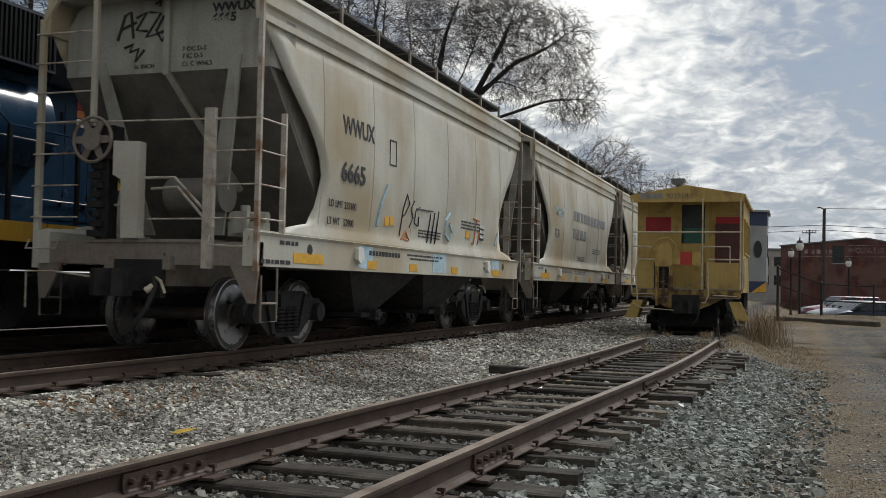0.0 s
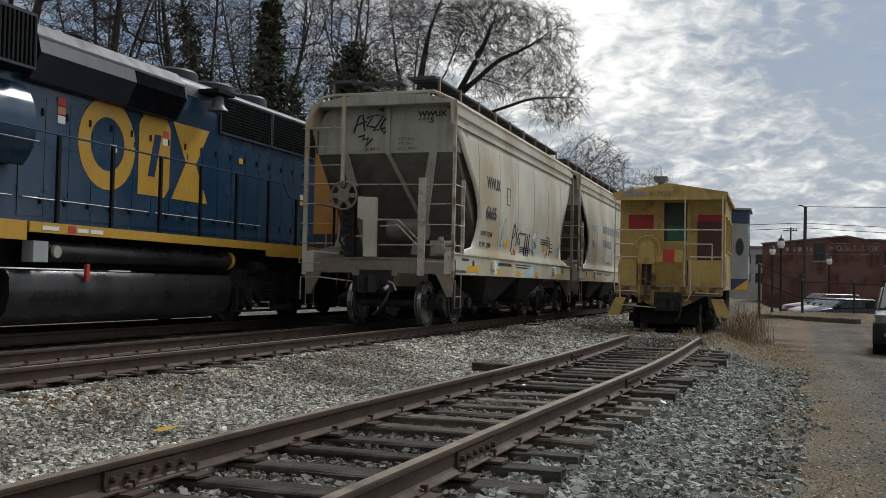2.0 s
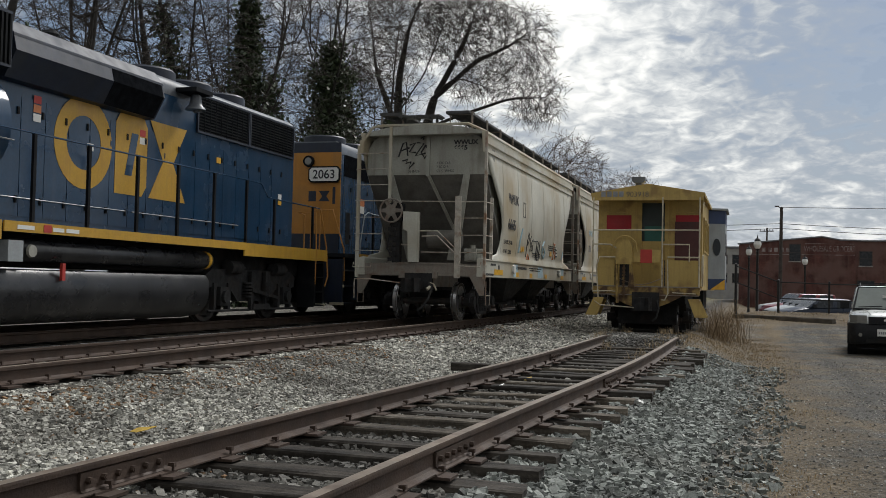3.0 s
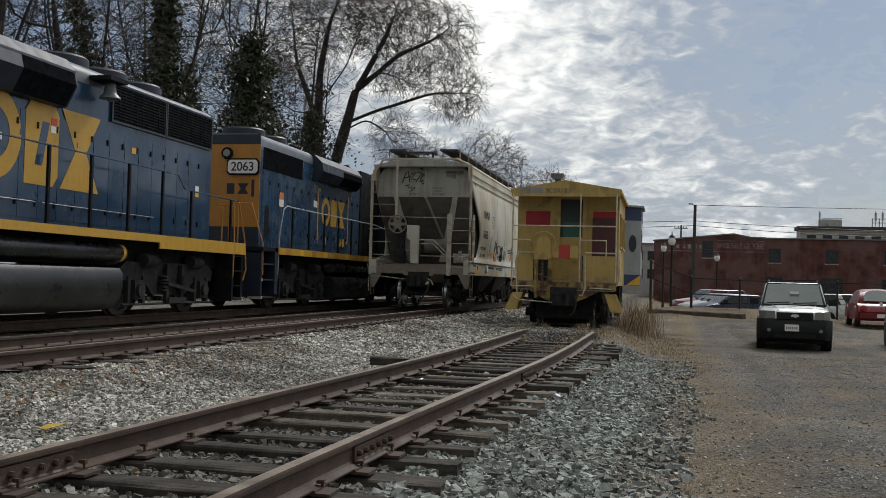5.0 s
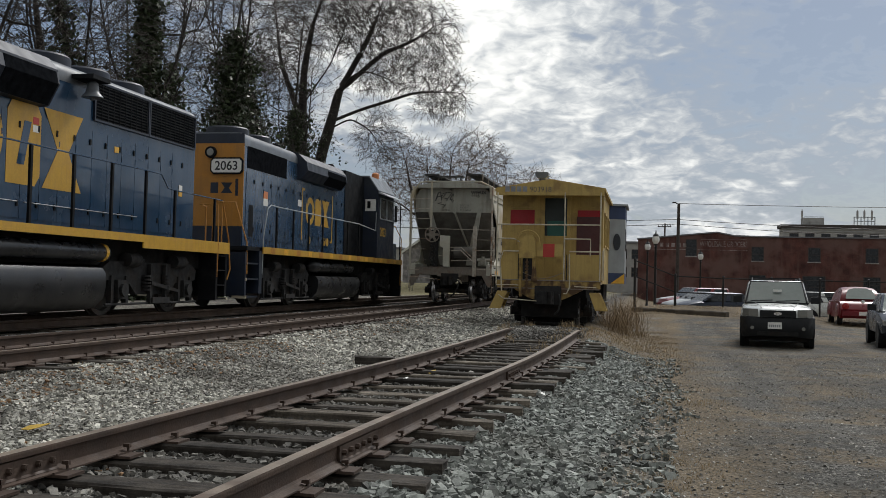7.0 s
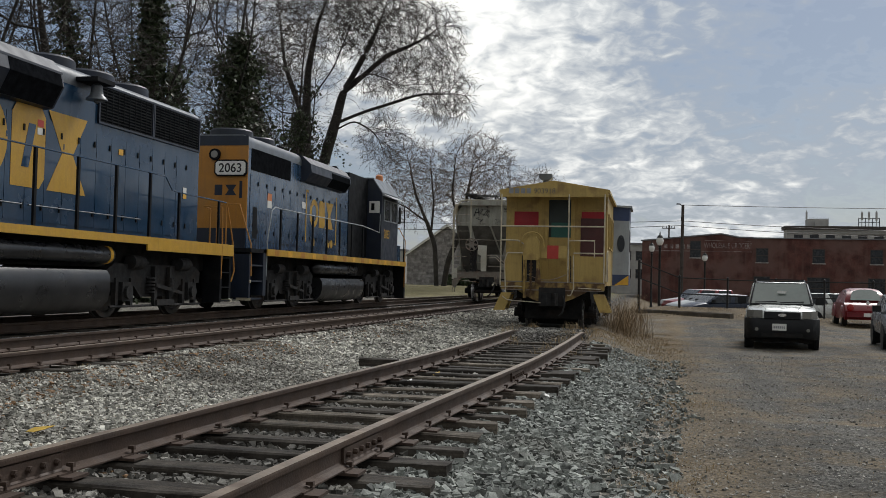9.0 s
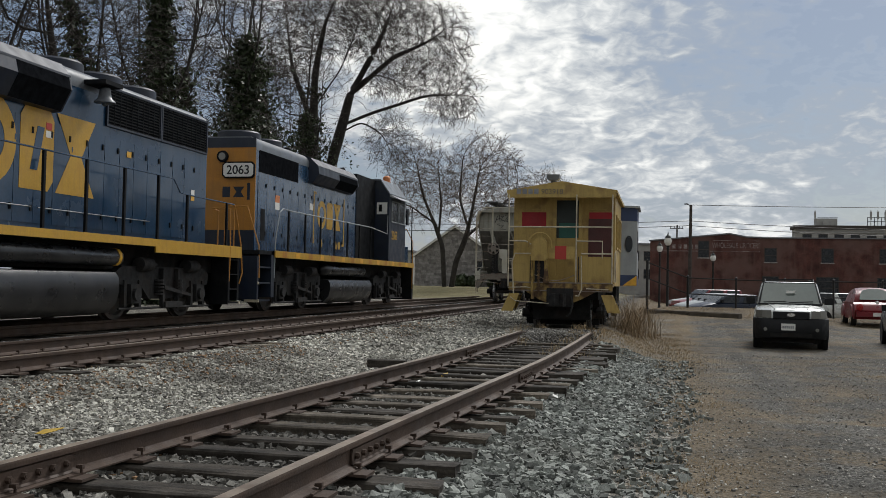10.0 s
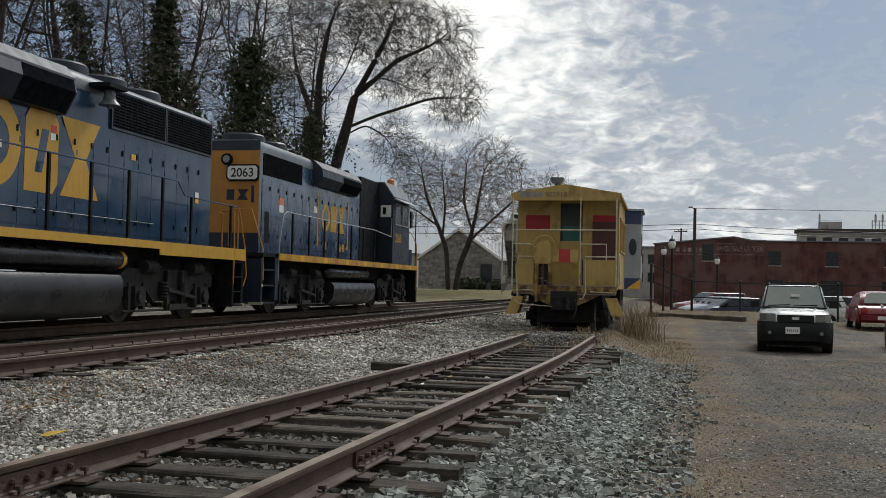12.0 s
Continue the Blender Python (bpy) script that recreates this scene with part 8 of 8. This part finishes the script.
    for i in range(n - 1, 0, -1):
        if not kids[i]:
            load[i] = max(load[i], 1)
        load[par[i]] += load[i]
        kids[par[i]].append(i)
    r = np.clip(thin * 0.85 * load ** 0.5, thin, None)
    r = np.where(r > 0.06, 0.06 + (r - 0.06) * (trunk_r - 0.06) / max(r.max() - 0.06, 1e-3), r)
    # thick limbs as continuous tubes
    tv, tf = [], []
    starts = [0]
    while starts:
        i = starts.pop()
        chain = [i] if par[i] < 0 else [par[i], i]
        while kids[chain[-1]]:
            ks = sorted(kids[chain[-1]], key=lambda k: -load[k])
            starts += ks[1:]
            chain.append(ks[0])
        chain = [k for j, k in enumerate(chain) if j < 2 or r[k] > 0.03]
        if r[chain[-1 if len(chain) < 2 else 1]] > 0.03:
            radii = [r[k] for k in chain]
            radii[0] = radii[0] if par[i] < 0 else radii[1]
            line = [Vector(N[k]) for k in chain]
            for turn in range(4):
                radii = radii[:1] + [(a + 2 * b + c) / 4 for a, b, c in zip(radii, radii[1:], radii[2:])] + radii[-1:]
                if turn < 2:
                    line = line[:1] + [(a + b * 2 + c) / 4 for a, b, c in zip(line, line[1:], line[2:])] + line[-1:]
            limb(tv, tf, line, radii, 9 if radii[0] > 0.15 else 5)
    piece("trunk", mesh_from("trunk", tv, tf, M["bark"], True), t, Matrix())
    # thin branches and the twigs on them
    rng = np.random.default_rng(seed + 5)
    P = np.array(par)
    small = np.array([i for i in range(1, n) if r[i] <= 0.03])
    p0, p1, ra, rb = [N[P[small]]], [N[small]], [np.minimum(r[P[small]], 0.03)], [r[small]]
    root = np.repeat(small, twigs)
    a = N[root] - (N[root] - N[P[root]]) * rng.random((len(root), 1))
    way = (N[root] - N[P[root]]) / step
    for level in range(2):
        d = way * 1.1 + rng.normal(0, 0.36, way.shape)
        d /= np.linalg.norm(d, axis=1, keepdims=True)
        size = length * (1 if level == 0 else 0.5) * (0.4 + 0.8 * rng.random((len(d), 1)))
        mid = a + d * size * 0.5
        bent = d + rng.normal(0, 0.14, d.shape) + np.array([0, 0, -droop])
        end = mid + bent / np.linalg.norm(bent, axis=1, keepdims=True) * size * 0.5
        p0 += [a, mid]
        p1 += [mid, end]
        w = np.full(len(d), thin)
        ra += [w * 1.15, w]
        rb += [w, w * 0.6]
        if level == 0:
            a = np.concatenate([mid, mid + (end - mid) * 0.6])
            way = np.concatenate([d, bent])
    v, f = sticks(np.concatenate(p0), np.concatenate(p1), np.concatenate(ra), np.concatenate(rb))
    tagged(piece("crown", mesh_from("crown", v, f, M[twig]), t, Matrix()), "fine bare twigs")
    if ivy:
        stems = [i for i in range(1, n) if r[i] > 0.065 and N[i][2] < ivy_top * rng.uniform(0.75, 1.1)]
        c = np.repeat(np.array(stems), ivy)
        m = len(c)
        base_p = N[c] + (N[P[c]] - N[c]) * rng.random((m, 1))
        lump = 0.55 + 0.9 * rng.random(len(stems)).repeat(ivy)
        ang = rng.random(m) * 6.283 + 2.2 * rng.random(len(stems)).repeat(ivy)
        rad = r[c] + np.abs(rng.normal(0.06, 0.42, m)) * lump * np.minimum(1.7, 0.25 + r[c] * 4.5)
        ctr = base_p + np.stack([np.cos(ang) * rad, np.sin(ang) * rad, rng.uniform(-0.35, 0.3, m)], 1)
        u = rng.normal(size=(m, 3))
        u /= np.linalg.norm(u, axis=1, keepdims=True)
        w = np.cross(u, rng.normal(size=(m, 3)))
        w /= np.linalg.norm(w, axis=1, keepdims=True)
        s = rng.uniform(0.07, 0.15, (m, 1))
        v = np.stack([ctr - u * s, ctr + w * s * 0.65, ctr + u * s, ctr - w * s * 0.65], 1).reshape(-1, 3)
        f = np.arange(4 * m).reshape(-1, 4)
        tagged(piece("ivy", mesh_from("ivy", v.tolist(), f.tolist(), M["ivy"]), t, Matrix()), "dense dark ivy on the trunk")
    return t


def tall_tree(label, seed, x, y, h, lean, spread, count, trunk_r, ivy=0, ivy_top=16):
    """An upright tree in a row, with two rising forks and a loose high crown."""
    rnd = random.Random(seed)
    top = (x + lean[0], y + lean[1])
    z1, z2 = h * rnd.uniform(0.32, 0.42), h * rnd.uniform(0.62, 0.72)
    a = (x + lean[0] * 0.4 + rnd.uniform(-0.3, 0.3), y + lean[1] * 0.4, z1)
    b = (top[0], top[1], z2)
    guides = [[(x, y, 0.2), a, b, (top[0] + lean[0] * 0.5, top[1] + lean[1] * 0.5, h * 0.92)]]
    for k in range(3):
        s = rnd.choice((-1, 1))
        e = (top[0] + s * spread * rnd.uniform(0.3, 0.8), top[1] + rnd.uniform(-1, 1) * spread * 0.8, h * rnd.uniform(0.7, 0.9))
        m = tuple(p + (q - p) * 0.5 for p, q in zip(a, e))
        guides.append([a if k else m, (m[0] + s * 0.4, m[1], m[2]), e])
    blobs = [(top[0], top[1], h * 0.74, spread, spread, h * 0.27), (x + lean[0] * 0.5, y + lean[1] * 0.5, h * 0.48, spread * 0.9, spread * 0.9, h * 0.18)]
    return build_tree(label, seed, (x, y, 0.2), guides, blobs, count, trunk_r, ivy, ivy_top, 0.1, 0.007, "twig", 0.5, 1)


fork = (-19.45, 58.5, 11.1)
build_tree("large spreading bare tree with arching limbs behind the locomotives", 11, (-20.8, 58.5, 0.2), [
    [(-20.8, 58.5, 0.2), (-20.4, 58.5, 6.0), (-20.0, 58.5, 9.2), fork, (-18.9, 58.3, 13.0), (-17.6, 58.8, 15.7), (-16.7, 59.0, 17.8)],
    [(-19.6, 58.5, 10.6), (-18.1, 58.2, 11.3), (-16.7, 58.0, 10.5), (-15.9, 57.8, 9.0)],
    [fork, (-17.75, 58.9, 11.9), (-16.35, 59.2, 12.4), (-14.2, 59.5, 13.1), (-11.9, 59.8, 13.1)],
    [(-19.1, 58.4, 12.4), (-18.1, 58.0, 13.9), (-17.0, 57.6, 14.1), (-14.9, 57.2, 13.2)],
    [(-18.9, 58.3, 13.0), (-16.35, 58.6, 15.3), (-14.2, 58.8, 16.2), (-12.9, 58.8, 17.1)]],
    [(-12.7, 59.3, 13.1, 1.7, 2.4, 1.8), (-13.5, 58.8, 16.3, 1.8, 2.4, 2.4), (-16.8, 58.6, 17.6, 2.8, 3.4, 2.9), (-16.3, 58, 10.2, 1.3, 1.8, 1.5), (-15.8, 58.4, 14.2, 2.4, 2.6, 1.4)],
    6500, 0.34, 16, 11, 0.35, 0.0068, "twig", 0.36)
build_tree("tall bare tree with ivy up to its forks", 12, (-21.4, 57.5, 0.2), [
    [(-21.4, 57.5, 0.2), (-21.1, 57.5, 8), (-20.9, 57.5, 14.4), (-20.4, 57.5, 17.2), (-19.2, 57.5, 20)],
    [(-21.0, 57.5, 12), (-19.2, 57.6, 14.6), (-17.8, 57.4, 18.2)],
    [(-21.0, 57.5, 11), (-22.3, 57.2, 14.5), (-22.8, 57.0, 18.5)]],
    [(-20.6, 57.5, 18.2, 3.0, 3.2, 3.2), (-22.4, 57.3, 14.8, 1.8, 2.4, 2.4)], 2600, 0.45, 150, 12, 0.15, 0.0068, "twig", 0.4)
ivied = "tall bare tree wrapped in dark ivy"
tall_tree(ivied, 21, -20.5, 37.0, 20.0, (0.2, 0.2), 3.2, 1500, 0.46, 420, 19)
tall_tree(ivied, 22, -21.2, 40.3, 19.0, (0.5, 0.6), 2.6, 1100, 0.30, 160, 13)
tall_tree(ivied, 23, -20.5, 43.4, 21.0, (1.2, 0.9), 3.4, 1500, 0.46, 460, 19)
tall_tree(ivied, 24, -20.6, 50.4, 20.0, (-0.9, -0.6), 3.2, 1500, 0.50, 460, 14)
tall_tree(ivied, 25, -21.0, 54.6, 19.0, (0.6, 0.4), 2.6, 1200, 0.34, 220, 12)
tall_tree("leaning bare tree with ivy on its lower trunk", 26, -20.5, 34.6, 19.0, (-0.8, -2.6), 3.2, 1500, 0.30, 100, 14)
plain_a = tall_tree("tall thin bare tree behind the locomotives", 31, -20.0, 31.6, 18.0, (-0.6, -1.8), 3.4, 1200, 0.28, 24, 9)
plain_b = tall_tree("tall thin bare tree behind the locomotives", 32, -21.0, 27.0, 19.0, (0.3, 0.8), 3.4, 1200, 0.28)
copy_thing(plain_a, Matrix()).matrix_basis = pose(-22.5, 23.5, 0.2, 0, 0, 140)
copy_thing(plain_a, Matrix()).matrix_basis = pose(-20, 18.5, 0.2, 0, 0, 30)
copy_thing(plain_b, Matrix()).matrix_basis = pose(-25.5, 33.5, 0.2, 0, 0, 110)
copy_thing(plain_b, Matrix()).matrix_basis = pose(-26.0, 46.5, 0.2, 0, 0, 200)
lawn_a = build_tree("bare tree with a leaning trunk on the lawn", 41, (-17.35, 79.5, 0.95), [
    [(-17.35, 79.5, 0.95), (-17.6, 79.5, 4.6), (-18.3, 79.5, 6.4), (-19.3, 79.5, 8.6), (-19.8, 79.5, 11.0)],
    [(-17.9, 79.5, 5.4), (-17.7, 79.3, 8.0), (-18.0, 79.2, 11.0)], [(-18.3, 79.5, 6.4), (-20.4, 79.8, 7.8), (-22.0, 80, 8.4)]],
    [(-19.4, 79.5, 9.6, 3.2, 3.0, 3.6)], 1800, 0.20, 0, 0, 0.12, 0.008, "twig_brown", 0.34, 1)
lawn_b = build_tree("rounded bare tree with a forked trunk on the lawn", 42, (-16.85, 79.7, 0.95), [
    [(-16.85, 79.7, 0.95), (-16.5, 79.7, 3.2), (-15.7, 79.7, 5.2), (-15.2, 79.7, 7.4), (-14.6, 79.7, 11.0)],
    [(-15.7, 79.7, 5.2), (-13.6, 79.9, 7.2), (-11.9, 80, 8.8)], [(-15.5, 79.7, 6.0), (-16.2, 79.4, 8.4), (-16.0, 79.3, 11.5)]],
    [(-14.2, 79.7, 9.4, 3.6, 3.4, 4.4)], 2500, 0.23, 0, 0, 0.1, 0.008, "twig_brown", 0.34, 1)
copy_thing(lawn_b, Matrix()).matrix_basis = pose(-12.5, 125, 0.9, 0, 0, 60)
copy_thing(lawn_b, Matrix()).matrix_basis = pose(-40, 110, 0.9, 0, 0, 160)
copy_thing(lawn_b, Matrix()).matrix_basis = pose(-9.5, 104, 0.6, 0, 0, 200)


def build_bush(x, y, s, seed):
    b = thing("evergreen_bush", "small dark clipped evergreen bush by the stone house", "bush", pose(x, y, ground_z(x, y) - 0.05), "bushes by the house")
    rng = np.random.default_rng(seed)
    m = 900
    q = rng.normal(size=(m, 3))
    q /= np.linalg.norm(q, axis=1, keepdims=True)
    c = q * np.array([s, s, s * 0.8]) * (0.6 + 0.4 * rng.random((m, 1)) ** 0.5) + np.array([0, 0, s * 0.7])
    u = rng.normal(size=(m, 3)) * 0.10
    w = np.cross(u, q)
    v = np.stack([c - u, c + w, c + u, c - w], 1).reshape(-1, 3)
    tagged(piece("foliage", mesh_from("foliage", v.tolist(), np.arange(4 * m).reshape(-1, 4).tolist(), M["ivy"]), b, Matrix()), "dense dark green foliage")
    bm = bmesh.new()
    cyl(bm, (0, 0, -0.1), (0, 0, s), 0.06, 0.03, n=6)
    part("stem", bm, M["bark"], b)


build_bush(-18.2, 90.6, 0.75, 1)
build_bush(-17.0, 90.7, 0.7, 2)
build_bush(-15.0, 90.3, 0.7, 3)


# ---- loose stones, weeds, leaves ----
def scatter_stones(name, label, seed, count, x_of, y_range, size, material, power=1.0):
    """Broken stones as rough six-sided pieces, half sunk into the bed."""
    rng = np.random.default_rng(seed)
    ys = y_range[0] + (y_range[1] - y_range[0]) * rng.random(count) ** power
    xs = np.array([x_of(y, u) for y, u in zip(ys, rng.random(count))])
    s = size[0] + (size[1] - size[0]) * rng.random(count) ** 1.6
    zs = np.array([ground_z(x, y) for x, y in zip(xs, ys)])
    base = np.array([(x, y, z) for x in (-1, 1) for y in (-1, 1) for z in (-1, 1)], float) * 0.72
    v = base[None] * (0.7 + 0.5 * rng.random((count, 1, 3))) + 0.2 * rng.standard_normal((count, 8, 3))
    ang = rng.random(count) * 6.283
    tilt = rng.normal(0, 0.6, count)
    ca, sa, ct, st = np.cos(ang), np.sin(ang), np.cos(tilt), np.sin(tilt)
    x, y, z = v[..., 0], v[..., 1], v[..., 2] * 0.8
    y, z = y * ct[:, None] - z * st[:, None], y * st[:, None] + z * ct[:, None]
    x, y = x * ca[:, None] - y * sa[:, None], x * sa[:, None] + y * ca[:, None]
    pts = np.stack([x * s[:, None] + xs[:, None], y * s[:, None] + ys[:, None], z * s[:, None] + (zs + s * 0.25)[:, None]], -1).reshape(-1, 3)
    quad = np.array([(0, 1, 3, 2), (4, 6, 7, 5), (0, 4, 5, 1), (2, 3, 7, 6), (0, 2, 6, 4), (1, 5, 7, 3)])
    fs = (quad[None] + 8 * np.arange(count)[:, None, None]).reshape(-1, 4)
    me = bpy.data.meshes.new(name)
    me.from_pydata(pts.tolist(), [], fs.tolist())
    me.materials.append(material)
    tagged(new(name, me), label, "ballast", kind="stuff")


def shoulder_x(y, u):
    """Thick beside the ties, with an uneven edge and strays beyond it."""
    edge = 1.10 + 0.28 * noise.noise(Vector((0, y * 0.45, 7))) + 0.2 * noise.noise(Vector((0, y * 1.7, 3)))
    return siding_x(y) + 1.0 + (edge * u / 0.82 if u < 0.82 else edge - 0.12 + 0.8 * ((u - 0.82) / 0.18) ** 2.5)


scatter_stones("ballast_stones", "loose grey crushed stone between the tracks", 1, 54000, lambda y, u: -6.6 + (siding_x(y) - 0.80 + 6.6) * u, (3.0, 17.0), (0.011, 0.028), M["stone"], 1.45)
scatter_stones("ballast_stones", "loose grey crushed stone between the far stretch of tracks", 2, 16000, lambda y, u: -6.6 + (siding_x(y) - 0.80 + 6.6) * u, (16.0, 42.0), (0.02, 0.045), M["stone"], 1.4)
scatter_stones("shoulder_stones", "coarse blue-grey crushed stone on the shoulder", 3, 24000, shoulder_x, (3.0, 21.0), (0.018, 0.044), M["stone_blue"], 1.5)
scatter_stones("crib_stones", "dirty crushed stone between the siding ties", 4, 15000, lambda y, u: siding_x(y) - 0.8 + 1.7 * u, (3.0, 27.0), (0.014, 0.036), M["crib"], 1.5)
scatter_stones("lot_stones", "scattered pebbles on the dirt track", 5, 20000, lambda y, u: -0.3 + 8 * u ** 1.2, (4.0, 24.0), (0.004, 0.016), M["pebble"], 1.5)


scatter_stones("fallen_leaf_litter", "brown leaf litter along the main line's ties", 6, 2600, lambda y, u: -6.25 + 0.75 * u * u, (7.0, 30.0), (0.012, 0.03), M["litter"], 1.3)
scatter_stones("fallen_leaf_litter", "brown leaf litter strewn over the gravel", 7, 900, lambda y, u: -6.2 + 3.0 * u, (5.0, 18.0), (0.010, 0.022), M["litter"], 1.3)


def blades(name, label, seed, spots, material):
    """Thin bent blades; spots: x, y, how many, radius, height."""
    rnd = random.Random(seed)
    verts, faces = [], []
    for x, y, n, r, h in spots:
        for k in range(n):
            a, d = rnd.uniform(0, 6.283), r * rnd.random() ** 0.7
            bx, by = x + math.cos(a) * d, y + math.sin(a) * d
            p = Vector((bx, by, ground_z(bx, by) - 0.01))
            hh = h * rnd.uniform(0.4, 1.0)
            w = rnd.uniform(0.002, 0.006) * (1 + hh * 0.5)
            lean = Vector((rnd.gauss(0, 0.35), rnd.gauss(0, 0.35), 1)).normalized()
            side = Vector((math.cos(a * 3), math.sin(a * 3), 0)) * w
            mid = p + lean * hh * 0.6
            tip = mid + (lean + Vector((rnd.gauss(0, 0.5), rnd.gauss(0, 0.5), -0.2))) * hh * 0.4
            b = len(verts)
            verts += [p - side, p + side, mid - side * 0.7, mid + side * 0.7, tip]
            faces += [(b, b + 1, b + 3, b + 2), (b + 2, b + 3, b + 4)]
    return tagged(new(name, mesh_from(name, verts, faces, material)), label, "dry grass", kind="stuff")


rw = random.Random(77)
blades("weed_thicket", "tall dry brown weeds beside the caboose", 1, [(-0.88 + rw.gauss(0, 0.28), 28.8 + 6.4 * rw.random(), 16, 0.3, rw.uniform(0.4, 1.7)) for k in range(46)], M["weed"])
spots = [(rw.uniform(-0.6, 0.7), rw.uniform(13, 30), 40, 0.45, rw.uniform(0.03, 0.09)) for k in range(130)]
spots += [(siding_x(y) + rw.choice((-0.95, -0.6, 0.55, 0.95, 0.3)), y, 22, 0.16, rw.uniform(0.08, 0.3)) for y in [rw.uniform(17, 27) for k in range(60)]]
spots += [(rw.uniform(-1.5, 0.4), rw.uniform(18.5, 33), 34, 0.5, rw.uniform(0.03, 0.13)) for k in range(220)]
spots += [(-6.35 + rw.uniform(-0.3, 0.2), rw.uniform(8.5, 26), 10, 0.12, rw.uniform(0.04, 0.10)) for k in range(60)]
spots += [(rw.uniform(-1.0, 9), rw.uniform(40.5, 47), 40, 0.6, rw.uniform(0.06, 0.16)) for k in range(120)]
spots += [(rw.uniform(2.8, 6.5), rw.uniform(13, 26), 30, 0.3, rw.uniform(0.03, 0.06)) for k in range(50)]
spots += [(0.05 + 0.5 * noise.noise(Vector((0, y * 0.4, 2))) + rw.gauss(0, 0.22), y, 30, 0.22, rw.uniform(0.02, 0.06)) for y in [5 + 11 * rw.random() ** 1.3 for k in range(190)]]
spots += [(1.7 + rw.gauss(0, 0.3), rw.uniform(6, 22), 14, 0.25, rw.uniform(0.015, 0.04)) for k in range(90)]
blades("dry_grass", "tufts of tan dry grass along the gravel", 2, spots, M["dry"])


def build_leaf(x, y, s, turn, label):
    bm = bmesh.new()
    pts = [(-1, 0, 0.1), (-0.5, 0.4, 0.25), (0.3, 0.45, 0.12), (1, 0.1, 0.3), (0.4, -0.4, 0.2), (-0.4, -0.42, 0.08)]
    lo = [bm.verts.new((a * s, b * s, c * s)) for a, b, c in pts]
    hi = [bm.verts.new((a * s, b * s, c * s + 0.004)) for a, b, c in pts]
    bm.faces.new(hi)
    bm.faces.new(lo[::-1])
    for i in range(6):
        bm.faces.new((lo[i], lo[(i + 1) % 6], hi[(i + 1) % 6], hi[i]))
    ob = part("fallen_leaf", bm, M["leaf"], None)
    ob.matrix_basis = pose(x, y, ground_z(x, y) + 0.035, 4, -6, turn)
    tagged(ob, label, "leaf", "fallen leaves")


build_leaf(-4.70, 7.05, 0.11, 20, "curled yellow dry leaf on the gravel")
build_leaf(-2.80, 12.95, 0.09, 70, "small yellow dry leaf between the rails")


def build_paper(x, y, s, turn):
    bm = bmesh.new()
    g = [[bm.verts.new((s * (i - 1.5), s * 0.6 * (j - 1), 0.02 * ((i * 7 + j * 5) % 4))) for j in range(3)] for i in range(4)]
    for i in range(3):
        for j in range(2):
            bm.faces.new((g[i][j], g[i + 1][j], g[i + 1][j + 1], g[i][j + 1]))
    ob = part("scrap_paper", bm, M["white"], None)
    ob.modifiers.new("thickness", "SOLIDIFY").thickness = 0.004
    ob.matrix_basis = pose(x, y, ground_z(x, y) + 0.02, 0, 0, turn)
    tagged(ob, "crumpled white scrap between the rails", "litter", "litter")


build_paper(-1.75, 17.6, 0.11, 20)
build_paper(-2.9, 11.8, 0.07, 60)
build_paper(-1.2, 11.2, 0.05, 10)


def build_stray_tie(x, y, turn):
    ob = new("loose_tie", tie_mesh("loose_tie", 0.55, 0.22, 0.15, M["tie"], 60))
    ob.matrix_basis = pose(x, y, ground_z(x, y) + 0.13, 0, 0, turn)
    tagged(ob, "short dark piece of old railway tie on the gravel", "timber")


build_stray_tie(-3.95, 14.2, 10)


# ---- what moves ----
def train_y(t):
    pts = [(0.0, 10.2), (1.5, 16.3), (3.0, 22.3), (5.0, 30.1), (6.5, 35.6), (9.0, 45.1), (10.0, 49.0), (12.0, 55.9)]
    for (ta, ya), (tb, yb) in zip(pts, pts[1:]):
        if t <= tb:
            return ya + (yb - ya) * (t - ta) / (tb - ta)
    return pts[-1][1]


def motions():
    key_times = [0.0, 1.5, 3.0, 5.0, 6.5, 9.0, 10.0, 12.0]
    for k, (car, wheels) in enumerate(hoppers):
        walk(car, [(t, pose(MAIN_X, train_y(t) + 13.0 * k, RAIL_MAIN)) for t in key_times])
        for w in wheels:
            base = w.matrix_basis.translation.copy()
            rows = []
            for i in range(91):
                t = i * 4 / 30
                turn = -math.degrees((train_y(t) - train_y(0)) / 0.455)
                rows.append((t, pose(base.x, base.y, base.z, turn, 0, 0)))
            walk(w, rows)


motions()
